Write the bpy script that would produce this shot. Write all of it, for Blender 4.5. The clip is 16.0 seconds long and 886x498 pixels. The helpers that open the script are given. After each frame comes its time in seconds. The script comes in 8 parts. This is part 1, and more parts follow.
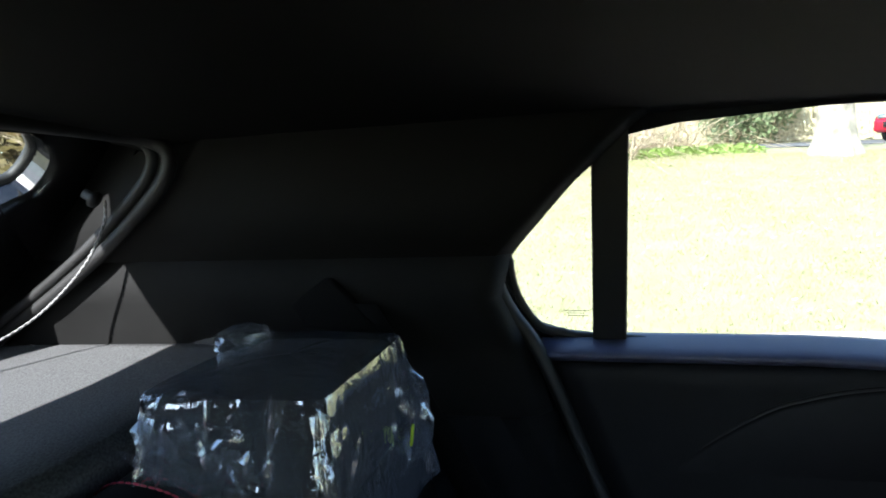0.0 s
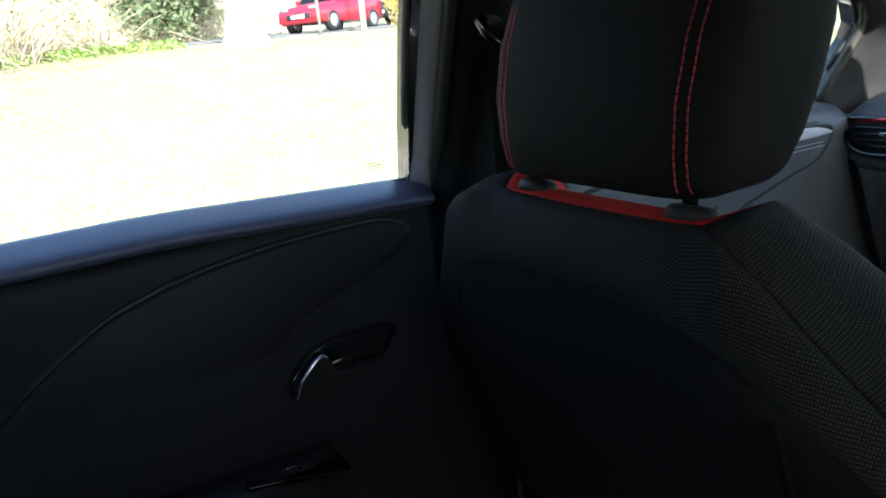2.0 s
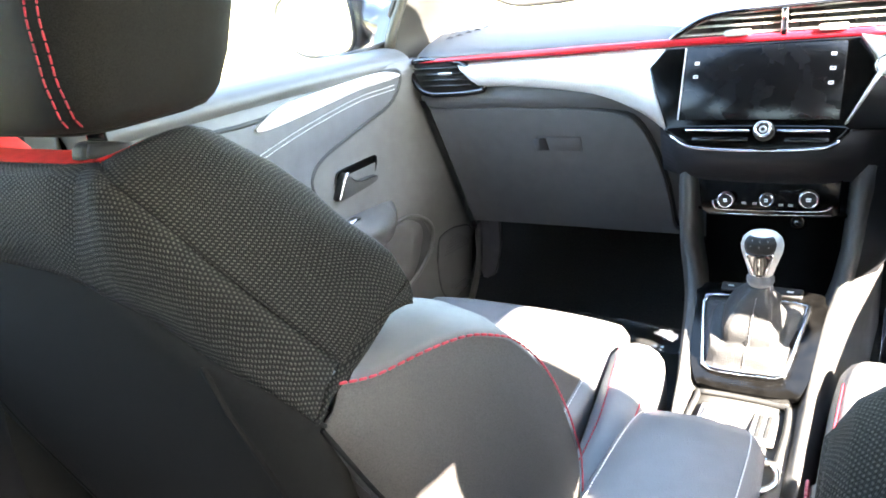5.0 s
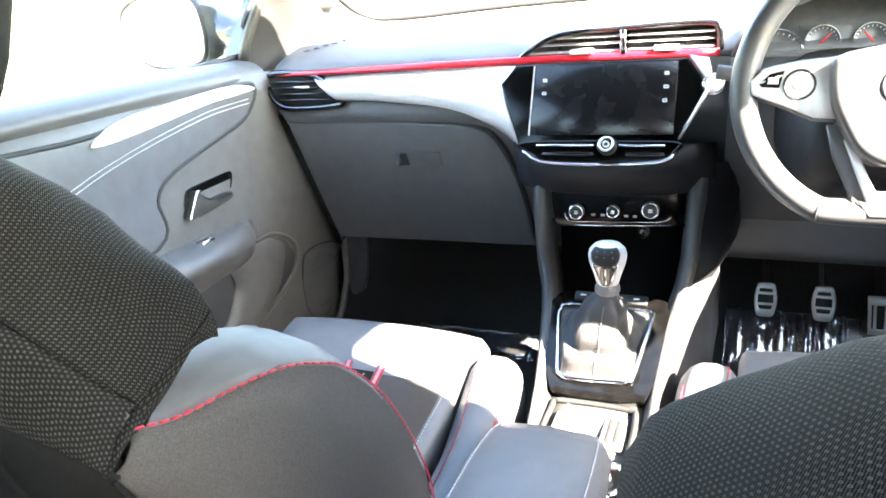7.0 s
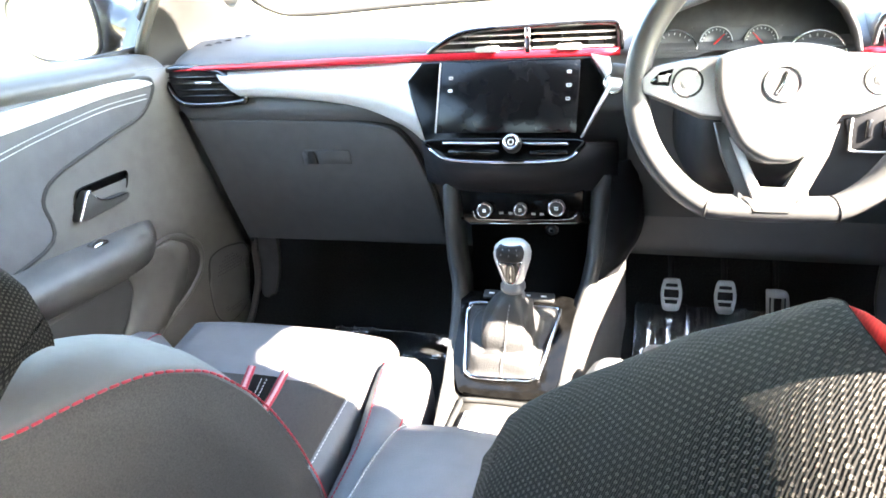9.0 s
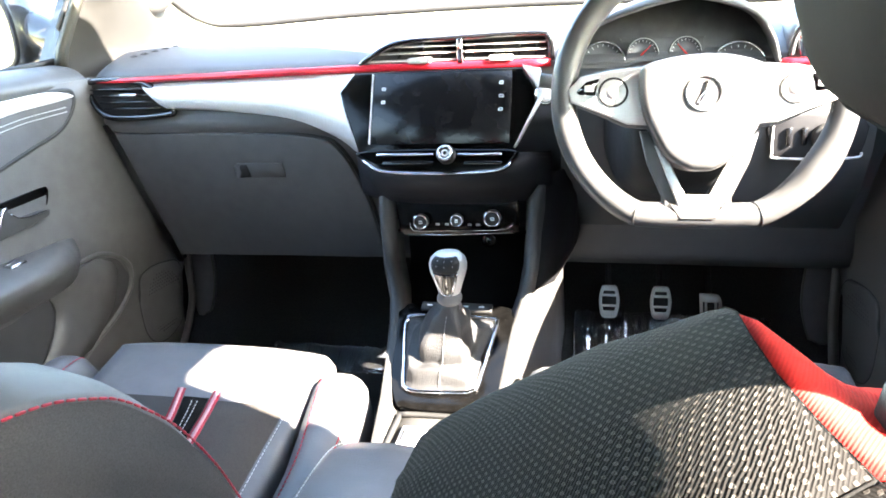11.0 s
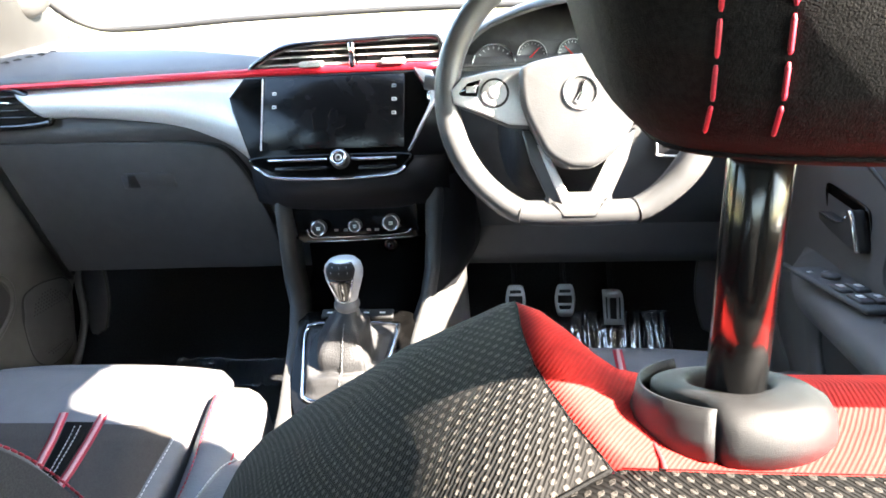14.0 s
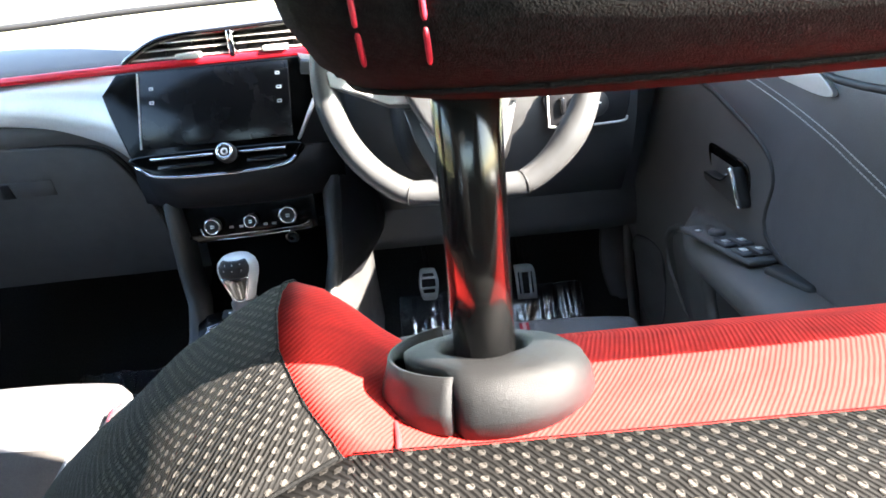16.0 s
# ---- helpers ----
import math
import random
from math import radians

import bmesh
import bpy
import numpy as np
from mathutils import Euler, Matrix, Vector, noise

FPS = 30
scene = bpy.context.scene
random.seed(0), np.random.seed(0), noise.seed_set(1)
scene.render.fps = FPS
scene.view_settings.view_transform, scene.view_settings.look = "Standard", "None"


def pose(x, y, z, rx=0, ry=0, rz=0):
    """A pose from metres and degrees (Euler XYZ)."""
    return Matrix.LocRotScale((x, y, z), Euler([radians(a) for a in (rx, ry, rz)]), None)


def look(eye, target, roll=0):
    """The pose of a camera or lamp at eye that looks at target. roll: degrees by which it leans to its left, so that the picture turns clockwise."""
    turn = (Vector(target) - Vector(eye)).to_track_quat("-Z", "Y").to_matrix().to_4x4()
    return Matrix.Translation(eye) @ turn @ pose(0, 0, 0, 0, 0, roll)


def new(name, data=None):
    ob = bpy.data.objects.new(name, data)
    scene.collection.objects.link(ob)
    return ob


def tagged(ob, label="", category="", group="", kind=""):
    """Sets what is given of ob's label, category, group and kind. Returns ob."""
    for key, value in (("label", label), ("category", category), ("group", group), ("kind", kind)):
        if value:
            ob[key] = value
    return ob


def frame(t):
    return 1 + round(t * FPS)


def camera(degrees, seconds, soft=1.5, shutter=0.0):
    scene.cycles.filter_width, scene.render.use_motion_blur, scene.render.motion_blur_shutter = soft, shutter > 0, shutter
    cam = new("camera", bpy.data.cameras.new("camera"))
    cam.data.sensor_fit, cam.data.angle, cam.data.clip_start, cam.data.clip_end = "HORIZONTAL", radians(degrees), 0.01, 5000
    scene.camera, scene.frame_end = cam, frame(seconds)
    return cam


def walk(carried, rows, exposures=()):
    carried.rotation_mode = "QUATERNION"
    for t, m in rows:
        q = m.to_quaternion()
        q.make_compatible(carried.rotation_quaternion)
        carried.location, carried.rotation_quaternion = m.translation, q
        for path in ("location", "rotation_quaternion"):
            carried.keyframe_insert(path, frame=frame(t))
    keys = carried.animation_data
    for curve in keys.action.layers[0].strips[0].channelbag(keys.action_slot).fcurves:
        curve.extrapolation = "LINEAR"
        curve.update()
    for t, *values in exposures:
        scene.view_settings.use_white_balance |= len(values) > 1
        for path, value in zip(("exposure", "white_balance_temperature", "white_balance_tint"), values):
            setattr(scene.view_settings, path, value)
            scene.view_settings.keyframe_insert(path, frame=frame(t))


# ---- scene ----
cam = camera(64.9, 16.0, soft=1.7, shutter=0.12)
PATH = [
    (0, (0.287, -0.799, 1.22), (-1.659, -1.219, 1.019), -1.9),
    (0.5, (0.249, -0.766, 1.212), (-1.733, -0.834, 0.956), -4.0),
    (0.8, (0.206, -0.672, 1.19), (-1.76, -0.562, 0.839), -4.5),
    (1, (0.163, -0.662, 1.172), (-1.773, -0.323, 0.803), -4.5),
    (1.2, (0.124, -0.621, 1.159), (-1.755, -0.067, 0.756), -4.8),
    (1.5, (0.071, -0.61, 1.14), (-1.735, 0.107, 0.665), -5.9),
    (2, (0.078, -0.597, 1.138), (-1.586, 0.358, 0.572), -6.1),
    (2.5, (0.092, -0.579, 1.122), (-1.485, 0.493, 0.52), -6.3),
    (3, (0.115, -0.554, 1.117), (-1.358, 0.645, 0.489), -6.8),
    (3.5, (0.126, -0.519, 1.109), (-1.231, 0.791, 0.444), -7.2),
    (4, (0.13, -0.491, 1.09), (-1.109, 0.914, 0.389), -7.5),
    (4.5, (0.142, -0.47, 1.083), (-0.996, 1.006, 0.356), -7.6),
    (5, (0.158, -0.448, 1.079), (-0.898, 1.087, 0.352), -7.6),
    (5.2, (0.164, -0.44, 1.078), (-0.858, 1.119, 0.354), -7.4),
    (7.5, (0.191, -0.407, 1.071), (-0.514, 1.315, 0.338), -5.0),
    (8, (0.201, -0.396, 1.065), (-0.446, 1.347, 0.329), -4.5),
    (10.5, (0.216, -0.383, 1.062), (-0.269, 1.413, 0.328), -3.7),
    (11, (0.223, -0.376, 1.06), (-0.208, 1.439, 0.339), -3.5),
    (11.5, (0.23, -0.375, 1.061), (-0.153, 1.455, 0.351), -3.4),
    (12, (0.236, -0.37, 1.059), (-0.121, 1.469, 0.358), -3.6),
    (12.5, (0.238, -0.37, 1.059), (-0.092, 1.474, 0.359), -3.5),
    (13, (0.243, -0.369, 1.058), (-0.06, 1.477, 0.352), -3.4),
    (13.5, (0.25, -0.367, 1.055), (-0.017, 1.483, 0.344), -3.3),
    (14, (0.258, -0.363, 1.053), (0.042, 1.491, 0.335), -3.2),
    (14.5, (0.267, -0.36, 1.049), (0.096, 1.494, 0.318), -3.3),
    (15, (0.275, -0.356, 1.048), (0.156, 1.498, 0.307), -3.5),
    (15.5, (0.285, -0.352, 1.047), (0.218, 1.497, 0.288), -3.8),
    (16, (0.294, -0.35, 1.042), (0.283, 1.497, 0.274), -5.6),
]
walk(cam, [(t, look(eye, target, roll)) for t, eye, target, roll in PATH],
     exposures=[(0, 2.05, 5950, 10), (0.4, 1.95, 6100, 10), (0.8, 1.6, 6250, 10), (1.2, 1.42, 6300, 10), (1.6, 1.56, 6100, 10), (2.0, 2.4, 6000, 10), (2.5, 3.45, 6100, 10), (3.5, 4.6, 6700, 11), (4.5, 5.3, 7150, 11), (5.5, 5.5, 7300, 12), (9.0, 5.32, 7300, 12), (12.0, 4.97, 7200, 12), (14.0, 4.62, 7100, 12), (16.0, 4.28, 6800, 11)])

# world and sun
SUN_AZ, SUN_EL = radians(110), radians(36)
SUN_TO = Vector((math.sin(SUN_AZ) * math.cos(SUN_EL), math.cos(SUN_AZ) * math.cos(SUN_EL), math.sin(SUN_EL)))
world = bpy.data.worlds.new("world")
scene.world = world
world.use_nodes = True
wn = world.node_tree
sky = wn.nodes.new("ShaderNodeTexSky")
sky.sky_type, sky.sun_disc = "NISHITA", False
sky.sun_elevation = math.asin(SUN_TO.z)
sky.sun_rotation = math.atan2(SUN_TO.x, SUN_TO.y)
wn.links.new(sky.outputs[0], wn.nodes["Background"].inputs[0])
wn.nodes["Background"].inputs[1].default_value = 0.14
sun = new("sun", bpy.data.lights.new("sun", "SUN"))
sun.data.energy, sun.data.angle, sun.data.color = 5.0, radians(0.5), (1.0, 0.95, 0.88)
sun.matrix_basis = look(SUN_TO * 40, (0, 0, 0))


# ---------- materials ----------
def material(name, color, rough=0.5, metal=0.0, vary=0.12, scale=40.0, bump=0.0, bump_scale=400.0, spec=0.5, coat=0.0, coord="Object"):
    m = bpy.data.materials.new(name)
    m.use_nodes = True
    nt = m.node_tree
    b = nt.nodes["Principled BSDF"]
    b.inputs["Roughness"].default_value = rough
    b.inputs["Metallic"].default_value = metal
    b.inputs["Specular IOR Level"].default_value = spec
    b.inputs["Coat Weight"].default_value = coat
    tc = nt.nodes.new("ShaderNodeTexCoord")
    big = nt.nodes.new("ShaderNodeTexNoise")
    big.inputs["Scale"].default_value, big.inputs["Detail"].default_value = scale, 5.0
    nt.links.new(tc.outputs[coord], big.inputs["Vector"])
    ramp = nt.nodes.new("ShaderNodeValToRGB")
    lo, hi = ramp.color_ramp.elements
    lo.position, hi.position = 0.3, 0.7
    lo.color = tuple(max(0.0, c * (1 - vary)) for c in color) + (1,)
    hi.color = tuple(min(1.0, c * (1 + vary)) for c in color) + (1,)
    nt.links.new(big.outputs["Fac"], ramp.inputs["Fac"])
    nt.links.new(ramp.outputs["Color"], b.inputs["Base Color"])
    if bump:
        fine = nt.nodes.new("ShaderNodeTexNoise")
        fine.inputs["Scale"].default_value, fine.inputs["Detail"].default_value = bump_scale, 3.0
        nt.links.new(tc.outputs[coord], fine.inputs["Vector"])
        bp = nt.nodes.new("ShaderNodeBump")
        bp.inputs["Strength"].default_value, bp.inputs["Distance"].default_value = bump, 0.0015
        nt.links.new(fine.outputs["Fac"], bp.inputs["Height"])
        nt.links.new(bp.outputs["Normal"], b.inputs["Normal"])
        rr = nt.nodes.new("ShaderNodeMapRange")
        rr.inputs["To Min"].default_value, rr.inputs["To Max"].default_value = max(0.02, rough - 0.08), min(1, rough + 0.08)
        nt.links.new(big.outputs["Fac"], rr.inputs["Value"])
        nt.links.new(rr.outputs[0], b.inputs["Roughness"])
    return m


def math_node(nt, op, a, b=None, c=None):
    n = nt.nodes.new("ShaderNodeMath")
    n.operation = op
    for k, v in enumerate((a, b, c)):
        if v is None:
            continue
        if isinstance(v, (int, float)):
            n.inputs[k].default_value = v
        else:
            nt.links.new(v, n.inputs[k])
    return n.outputs[0]


def knit_material(name, base, dot, pitch_u, pitch_v, size_u, size_v):
    """Woven cloth with rows of small light threads over a dark ground, in metres of the UV map."""
    m = bpy.data.materials.new(name)
    m.use_nodes = True
    nt = m.node_tree
    b = nt.nodes["Principled BSDF"]
    b.inputs["Roughness"].default_value = 0.75
    b.inputs["Sheen Weight"].default_value = 0.0
    b.inputs["Specular IOR Level"].default_value = 0.12
    tc = nt.nodes.new("ShaderNodeTexCoord")
    sep = nt.nodes.new("ShaderNodeSeparateXYZ")
    nt.links.new(tc.outputs["UV"], sep.inputs[0])
    warp = nt.nodes.new("ShaderNodeTexNoise")
    warp.inputs["Scale"].default_value = 60
    nt.links.new(tc.outputs["UV"], warp.inputs["Vector"])
    wob = math_node(nt, "MULTIPLY", math_node(nt, "SUBTRACT", warp.outputs["Fac"], 0.5), 0.5)
    v = math_node(nt, "ADD", math_node(nt, "DIVIDE", sep.outputs["Y"], pitch_v), wob)
    row = math_node(nt, "FLOOR", v)
    odd = math_node(nt, "MULTIPLY", math_node(nt, "FLOORED_MODULO", row, 2.0), 0.5)
    u = math_node(nt, "ADD", math_node(nt, "ADD", math_node(nt, "DIVIDE", sep.outputs["X"], pitch_u), odd), wob)
    fu = math_node(nt, "SUBTRACT", math_node(nt, "FRACT", u), 0.5)
    fv = math_node(nt, "SUBTRACT", math_node(nt, "FRACT", v), 0.5)
    du = math_node(nt, "POWER", math_node(nt, "ABSOLUTE", math_node(nt, "DIVIDE", fu, size_u)), 3.0)
    dv = math_node(nt, "POWER", math_node(nt, "ABSOLUTE", math_node(nt, "DIVIDE", fv, size_v)), 3.0)
    rib = math_node(nt, "MULTIPLY_ADD", math_node(nt, "SINE", math_node(nt, "MULTIPLY", math_node(nt, "ADD", u, v), 12.566)), 0.5, 0.5)
    strand = math_node(nt, "MULTIPLY_ADD", math_node(nt, "SINE", math_node(nt, "MULTIPLY", u, 37.7)), 0.25, 0.75)
    d = math_node(nt, "ADD", du, dv)
    mask = nt.nodes.new("ShaderNodeMapRange")
    mask.inputs["From Min"].default_value, mask.inputs["From Max"].default_value = 1.25, 0.6
    nt.links.new(d, mask.inputs["Value"])
    rnd = nt.nodes.new("ShaderNodeTexNoise")
    rnd.inputs["Scale"].default_value, rnd.inputs["Detail"].default_value = 350, 2
    nt.links.new(tc.outputs["UV"], rnd.inputs["Vector"])
    gain = nt.nodes.new("ShaderNodeMapRange")
    gain.inputs["From Min"].default_value, gain.inputs["From Max"].default_value = 0.3, 0.65
    gain.inputs["To Min"].default_value = 0.45
    nt.links.new(rnd.outputs["Fac"], gain.inputs["Value"])
    fac = math_node(nt, "MAXIMUM", math_node(nt, "MULTIPLY", math_node(nt, "MULTIPLY", mask.outputs[0], gain.outputs[0]), strand), math_node(nt, "MULTIPLY", rib, 0.05))
    mix = nt.nodes.new("ShaderNodeMix")
    mix.data_type = "RGBA"
    mix.inputs["A"].default_value, mix.inputs["B"].default_value = (*base, 1), (*dot, 1)
    nt.links.new(fac, mix.inputs["Factor"])
    nt.links.new(mix.outputs["Result"], b.inputs["Base Color"])
    bp = nt.nodes.new("ShaderNodeBump")
    bp.inputs["Strength"].default_value, bp.inputs["Distance"].default_value = 0.7, 0.0008
    nt.links.new(math_node(nt, "ADD", math_node(nt, "ADD", mask.outputs[0], math_node(nt, "MULTIPLY", rib, 0.45)), math_node(nt, "MULTIPLY", rnd.outputs["Fac"], 0.4)), bp.inputs["Height"])
    nt.links.new(bp.outputs["Normal"], b.inputs["Normal"])
    return m


def weave_material(name, color, pitch, rough=0.8, angle=0.6):
    """Fine ribbed cloth."""
    m = material(name, color, rough, vary=0.12, scale=120, coord="UV")
    nt = m.node_tree
    b = nt.nodes["Principled BSDF"]
    b.inputs["Specular IOR Level"].default_value = 0.05
    tc = next(n for n in nt.nodes if n.type == "TEX_COORD")
    mp = nt.nodes.new("ShaderNodeMapping")
    mp.inputs["Rotation"].default_value = (0, 0, angle)
    nt.links.new(tc.outputs["UV"], mp.inputs["Vector"])
    wv = nt.nodes.new("ShaderNodeTexWave")
    wv.inputs["Scale"].default_value = 0.314 / pitch
    wv.inputs["Distortion"].default_value, wv.inputs["Detail Scale"].default_value = 0.4, 3
    nt.links.new(mp.outputs[0], wv.inputs["Vector"])
    bp = nt.nodes.new("ShaderNodeBump")
    bp.inputs["Strength"].default_value, bp.inputs["Distance"].default_value = 0.3, 0.0004
    nt.links.new(wv.outputs["Fac"], bp.inputs["Height"])
    nt.links.new(bp.outputs["Normal"], b.inputs["Normal"])
    ramp = next(n for n in nt.nodes if n.type == "VALTORGB")
    mul = nt.nodes.new("ShaderNodeMix")
    mul.data_type, mul.blend_type = "RGBA", "MULTIPLY"
    mul.inputs["Factor"].default_value = 0.14
    nt.links.new(ramp.outputs["Color"], mul.inputs["A"])
    nt.links.new(wv.outputs["Color"], mul.inputs["B"])
    nt.links.new(mul.outputs["Result"], b.inputs["Base Color"])
    return m


def glass_material(name, tint, gloss=1.0, rough=0.0):
    m = bpy.data.materials.new(name)
    m.use_nodes = True
    nt = m.node_tree
    nt.nodes.remove(nt.nodes["Principled BSDF"])
    tr = nt.nodes.new("ShaderNodeBsdfTransparent")
    tr.inputs[0].default_value = (*tint, 1)
    gl = nt.nodes.new("ShaderNodeBsdfGlossy")
    gl.inputs["Roughness"].default_value = rough
    fr = nt.nodes.new("ShaderNodeLayerWeight")
    mx = nt.nodes.new("ShaderNodeMixShader")
    nt.links.new(math_node(nt, "MULTIPLY", math_node(nt, "MULTIPLY_ADD", math_node(nt, "POWER", fr.outputs["Facing"], 5.0), 0.9, 0.035), gloss), mx.inputs[0])
    nt.links.new(tr.outputs[0], mx.inputs[1])
    nt.links.new(gl.outputs[0], mx.inputs[2])
    nt.links.new(mx.outputs[0], nt.nodes["Material Output"].inputs[0])
    return m


M_PLASTIC = material("dash_plastic", (0.080, 0.080, 0.081), 0.55, bump=0.25, bump_scale=900, vary=0.1)
M_TRIM = material("door_plastic", (0.092, 0.089, 0.085), 0.45, bump=0.25, bump_scale=900, vary=0.12)
# rear door copies of the front door trim, darkened to carry the rear's shade
M_REARDOOR_SHADE = material("rear_door_shade", (0.0105, 0.0105, 0.0122), 0.54, bump=0.25, bump_scale=900, vary=0.12, spec=0.18)
M_DARKPAD = material("dark_pad", (0.0118, 0.0118, 0.0136), 0.52, bump=0.25, bump_scale=900, vary=0.12, spec=0.2)
M_CONSOLE = material("console_plastic", (0.045, 0.044, 0.043), 0.5, bump=0.25, bump_scale=900, vary=0.12)
M_SILL = material("sill_plastic", (0.059, 0.065, 0.118), 0.42, bump=0.2, bump_scale=900, vary=0.1)
M_DOORTOP = material("door_top_plastic", (0.074, 0.073, 0.074), 0.45, bump=0.2, bump_scale=900, vary=0.1)
M_SOFT = material("soft_touch", (0.080, 0.080, 0.085), 0.5, bump=0.3, bump_scale=700)
M_LEATHER = material("leatherette", (0.122, 0.122, 0.127), 0.42, bump=0.45, bump_scale=600, vary=0.1)
M_WING = material("wing_leatherette", (0.088, 0.084, 0.083), 0.5, bump=0.3, bump_scale=1400, vary=0.12, spec=0.35)
M_GLOSS = material("piano_black", (0.008, 0.008, 0.009), 0.06, vary=0.1, coat=0.6)
M_SATIN = material("satin_black", (0.0022, 0.0021, 0.0020), 0.14, vary=0.4, scale=60, spec=0.16, bump=0.04, bump_scale=300)
M_BLACK = material("black_cloth", (0.0056, 0.0055, 0.0054), 0.9, vary=0.25, scale=200, bump=0.4, bump_scale=1500, spec=0.12)
M_GREYCLOTH = material("grey_cloth", (0.057, 0.052, 0.049), 0.85, vary=0.3, scale=900, bump=0.5, bump_scale=2200, spec=0.2)
M_CARPET = material("carpet", (0.034, 0.034, 0.032), 0.95, vary=0.4, scale=300, bump=0.9, bump_scale=900)
M_SHELF = material("shelf_felt", (0.088, 0.090, 0.092), 0.95, vary=0.6, scale=420, bump=0.8, bump_scale=900)
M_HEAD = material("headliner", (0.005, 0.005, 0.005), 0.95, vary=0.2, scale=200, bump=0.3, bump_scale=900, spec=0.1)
M_PILLAR = material("pillar_trim", (0.038, 0.037, 0.035), 0.6, bump=0.3, bump_scale=800, vary=0.1)
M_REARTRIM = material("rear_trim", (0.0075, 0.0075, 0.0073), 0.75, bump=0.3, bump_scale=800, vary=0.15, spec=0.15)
M_GAITER = material("gaiter_leather", (0.026, 0.026, 0.027), 0.5, bump=0.5, bump_scale=500, vary=0.2)
M_REVEAL = material("door_frame_paint", (0.19, 0.198, 0.235), 0.45, vary=0.08, bump=0.1, bump_scale=900)
M_RUBBER = material("rubber", (0.012, 0.012, 0.012), 0.6, bump=0.2, bump_scale=500)
M_APILLAR = material("windscreen_pillar", (0.021, 0.0205, 0.0195), 0.65, bump=0.3, bump_scale=800, vary=0.12, spec=0.3)
M_FRAMEEDGE = material("window_frame_edge", (0.045, 0.044, 0.036), 0.5, bump=0.1, bump_scale=600)
M_TRAY = material("console_tray", (0.045, 0.044, 0.042), 0.5, bump=0.25, bump_scale=900, vary=0.12)
M_SILVER = material("satin_silver", (0.58, 0.57, 0.555), 0.36, metal=0.3, vary=0.04, scale=300, bump=0.05, bump_scale=2000)
M_CHROME = material("chrome", (0.72, 0.72, 0.74), 0.1, metal=1.0, vary=0.04)
M_REDSTRIP = material("red_metallic", (0.55, 0.015, 0.03), 0.25, metal=0.35, vary=0.06, scale=200, coat=0.5)
M_RED = weave_material("red_cloth", (0.66, 0.033, 0.029), 0.0010, 0.9, 0.04)
M_REDTHREAD = material("red_thread", (0.36, 0.011, 0.028), 0.6, vary=0.15, scale=900)
M_GREYTHREAD = material("grey_cord", (0.22, 0.22, 0.22), 0.7, vary=0.2, scale=900)
M_PINK = material("pale_red_cloth", (0.55, 0.30, 0.30), 0.7, vary=0.15, scale=700)
M_WHITETHREAD = material("white_thread", (0.5, 0.5, 0.5), 0.6, vary=0.1, scale=900)
M_KNIT = knit_material("knit_cloth", (0.0050, 0.0047, 0.0045), (0.074, 0.067, 0.060), 0.0028, 0.0023, 0.24, 0.30)
M_RIB = material("headrest_cloth", (0.0054, 0.0051, 0.0050), 0.75, vary=0.95, scale=1100, bump=0.28, bump_scale=3600, spec=0.12)
M_REDFOLD = material("red_fold", (0.30, 0.012, 0.014), 0.9, vary=0.2, scale=800)
M_WHEEL = material("wheel_leather", (0.055, 0.055, 0.056), 0.36, bump=0.14, bump_scale=700, vary=0.1)
M_STEEL = material("black_steel", (0.005, 0.005, 0.005), 0.15, vary=0.1, spec=0.4)
M_COLLAR = material("collar_plastic", (0.0105, 0.0105, 0.011), 0.5, bump=0.25, bump_scale=5000, vary=0.3, spec=0.22)
M_PEDAL = material("pedal_steel", (0.5, 0.5, 0.5), 0.35, metal=0.7, vary=0.08)
M_GLASS = glass_material("window_glass", (0.92, 0.95, 0.93), 0.8)
M_SCREEN = material("screen_glass", (0.0055, 0.0055, 0.0062), 0.2, vary=0.6, scale=30, spec=0.22)
M_WHITE = material("white_mark", (0.8, 0.8, 0.8), 0.5, vary=0.02)
M_DIAL = material("dial_face", (0.085, 0.085, 0.088), 0.4, vary=0.2, scale=60)
M_NEEDLE = material("needle_red", (0.7, 0.02, 0.02), 0.4, vary=0.02)
M_PAINT = material("dark_paint", (0.02, 0.02, 0.022), 0.25, coat=0.7, vary=0.05)


# ---------- building tools ----------
def part(name, bm, mat, parent=None, label="", smooth=True):
    me = bpy.data.meshes.new(name)
    bm.normal_update()
    bm.to_mesh(me)
    bm.free()
    for p in me.polygons:
        p.use_smooth = smooth
    me.materials.append(mat)
    ob = new(name, me)
    if parent is not None:
        ob.parent = parent
    if label:
        ob["label"] = label
    return ob


def thing(name, label, category, group="", kind="", at=(0, 0, 0)):
    ob = new(name)
    ob.location = at
    ob.empty_display_size = 0.05
    return tagged(ob, label, category, group, kind)


def V(*a):
    return Vector(a)


def curve_pts(pts, n=8, closed=False):
    """Catmull-Rom curve through the points."""
    P = [Vector(p) for p in pts]
    k = len(P)
    out = []
    for i in range(k if closed else k - 1):
        g = (lambda j: P[j % k]) if closed else (lambda j: P[max(0, min(k - 1, j))])
        a, b, c, d = g(i - 1), g(i), g(i + 1), g(i + 2)
        for s in range(n):
            t = s / n
            out.append(0.5 * ((2 * b) + (c - a) * t + (2 * a - 5 * b + 4 * c - d) * t * t + (3 * b - a - 3 * c + d) * t ** 3))
    if not closed:
        out.append(P[-1].copy())
    return out


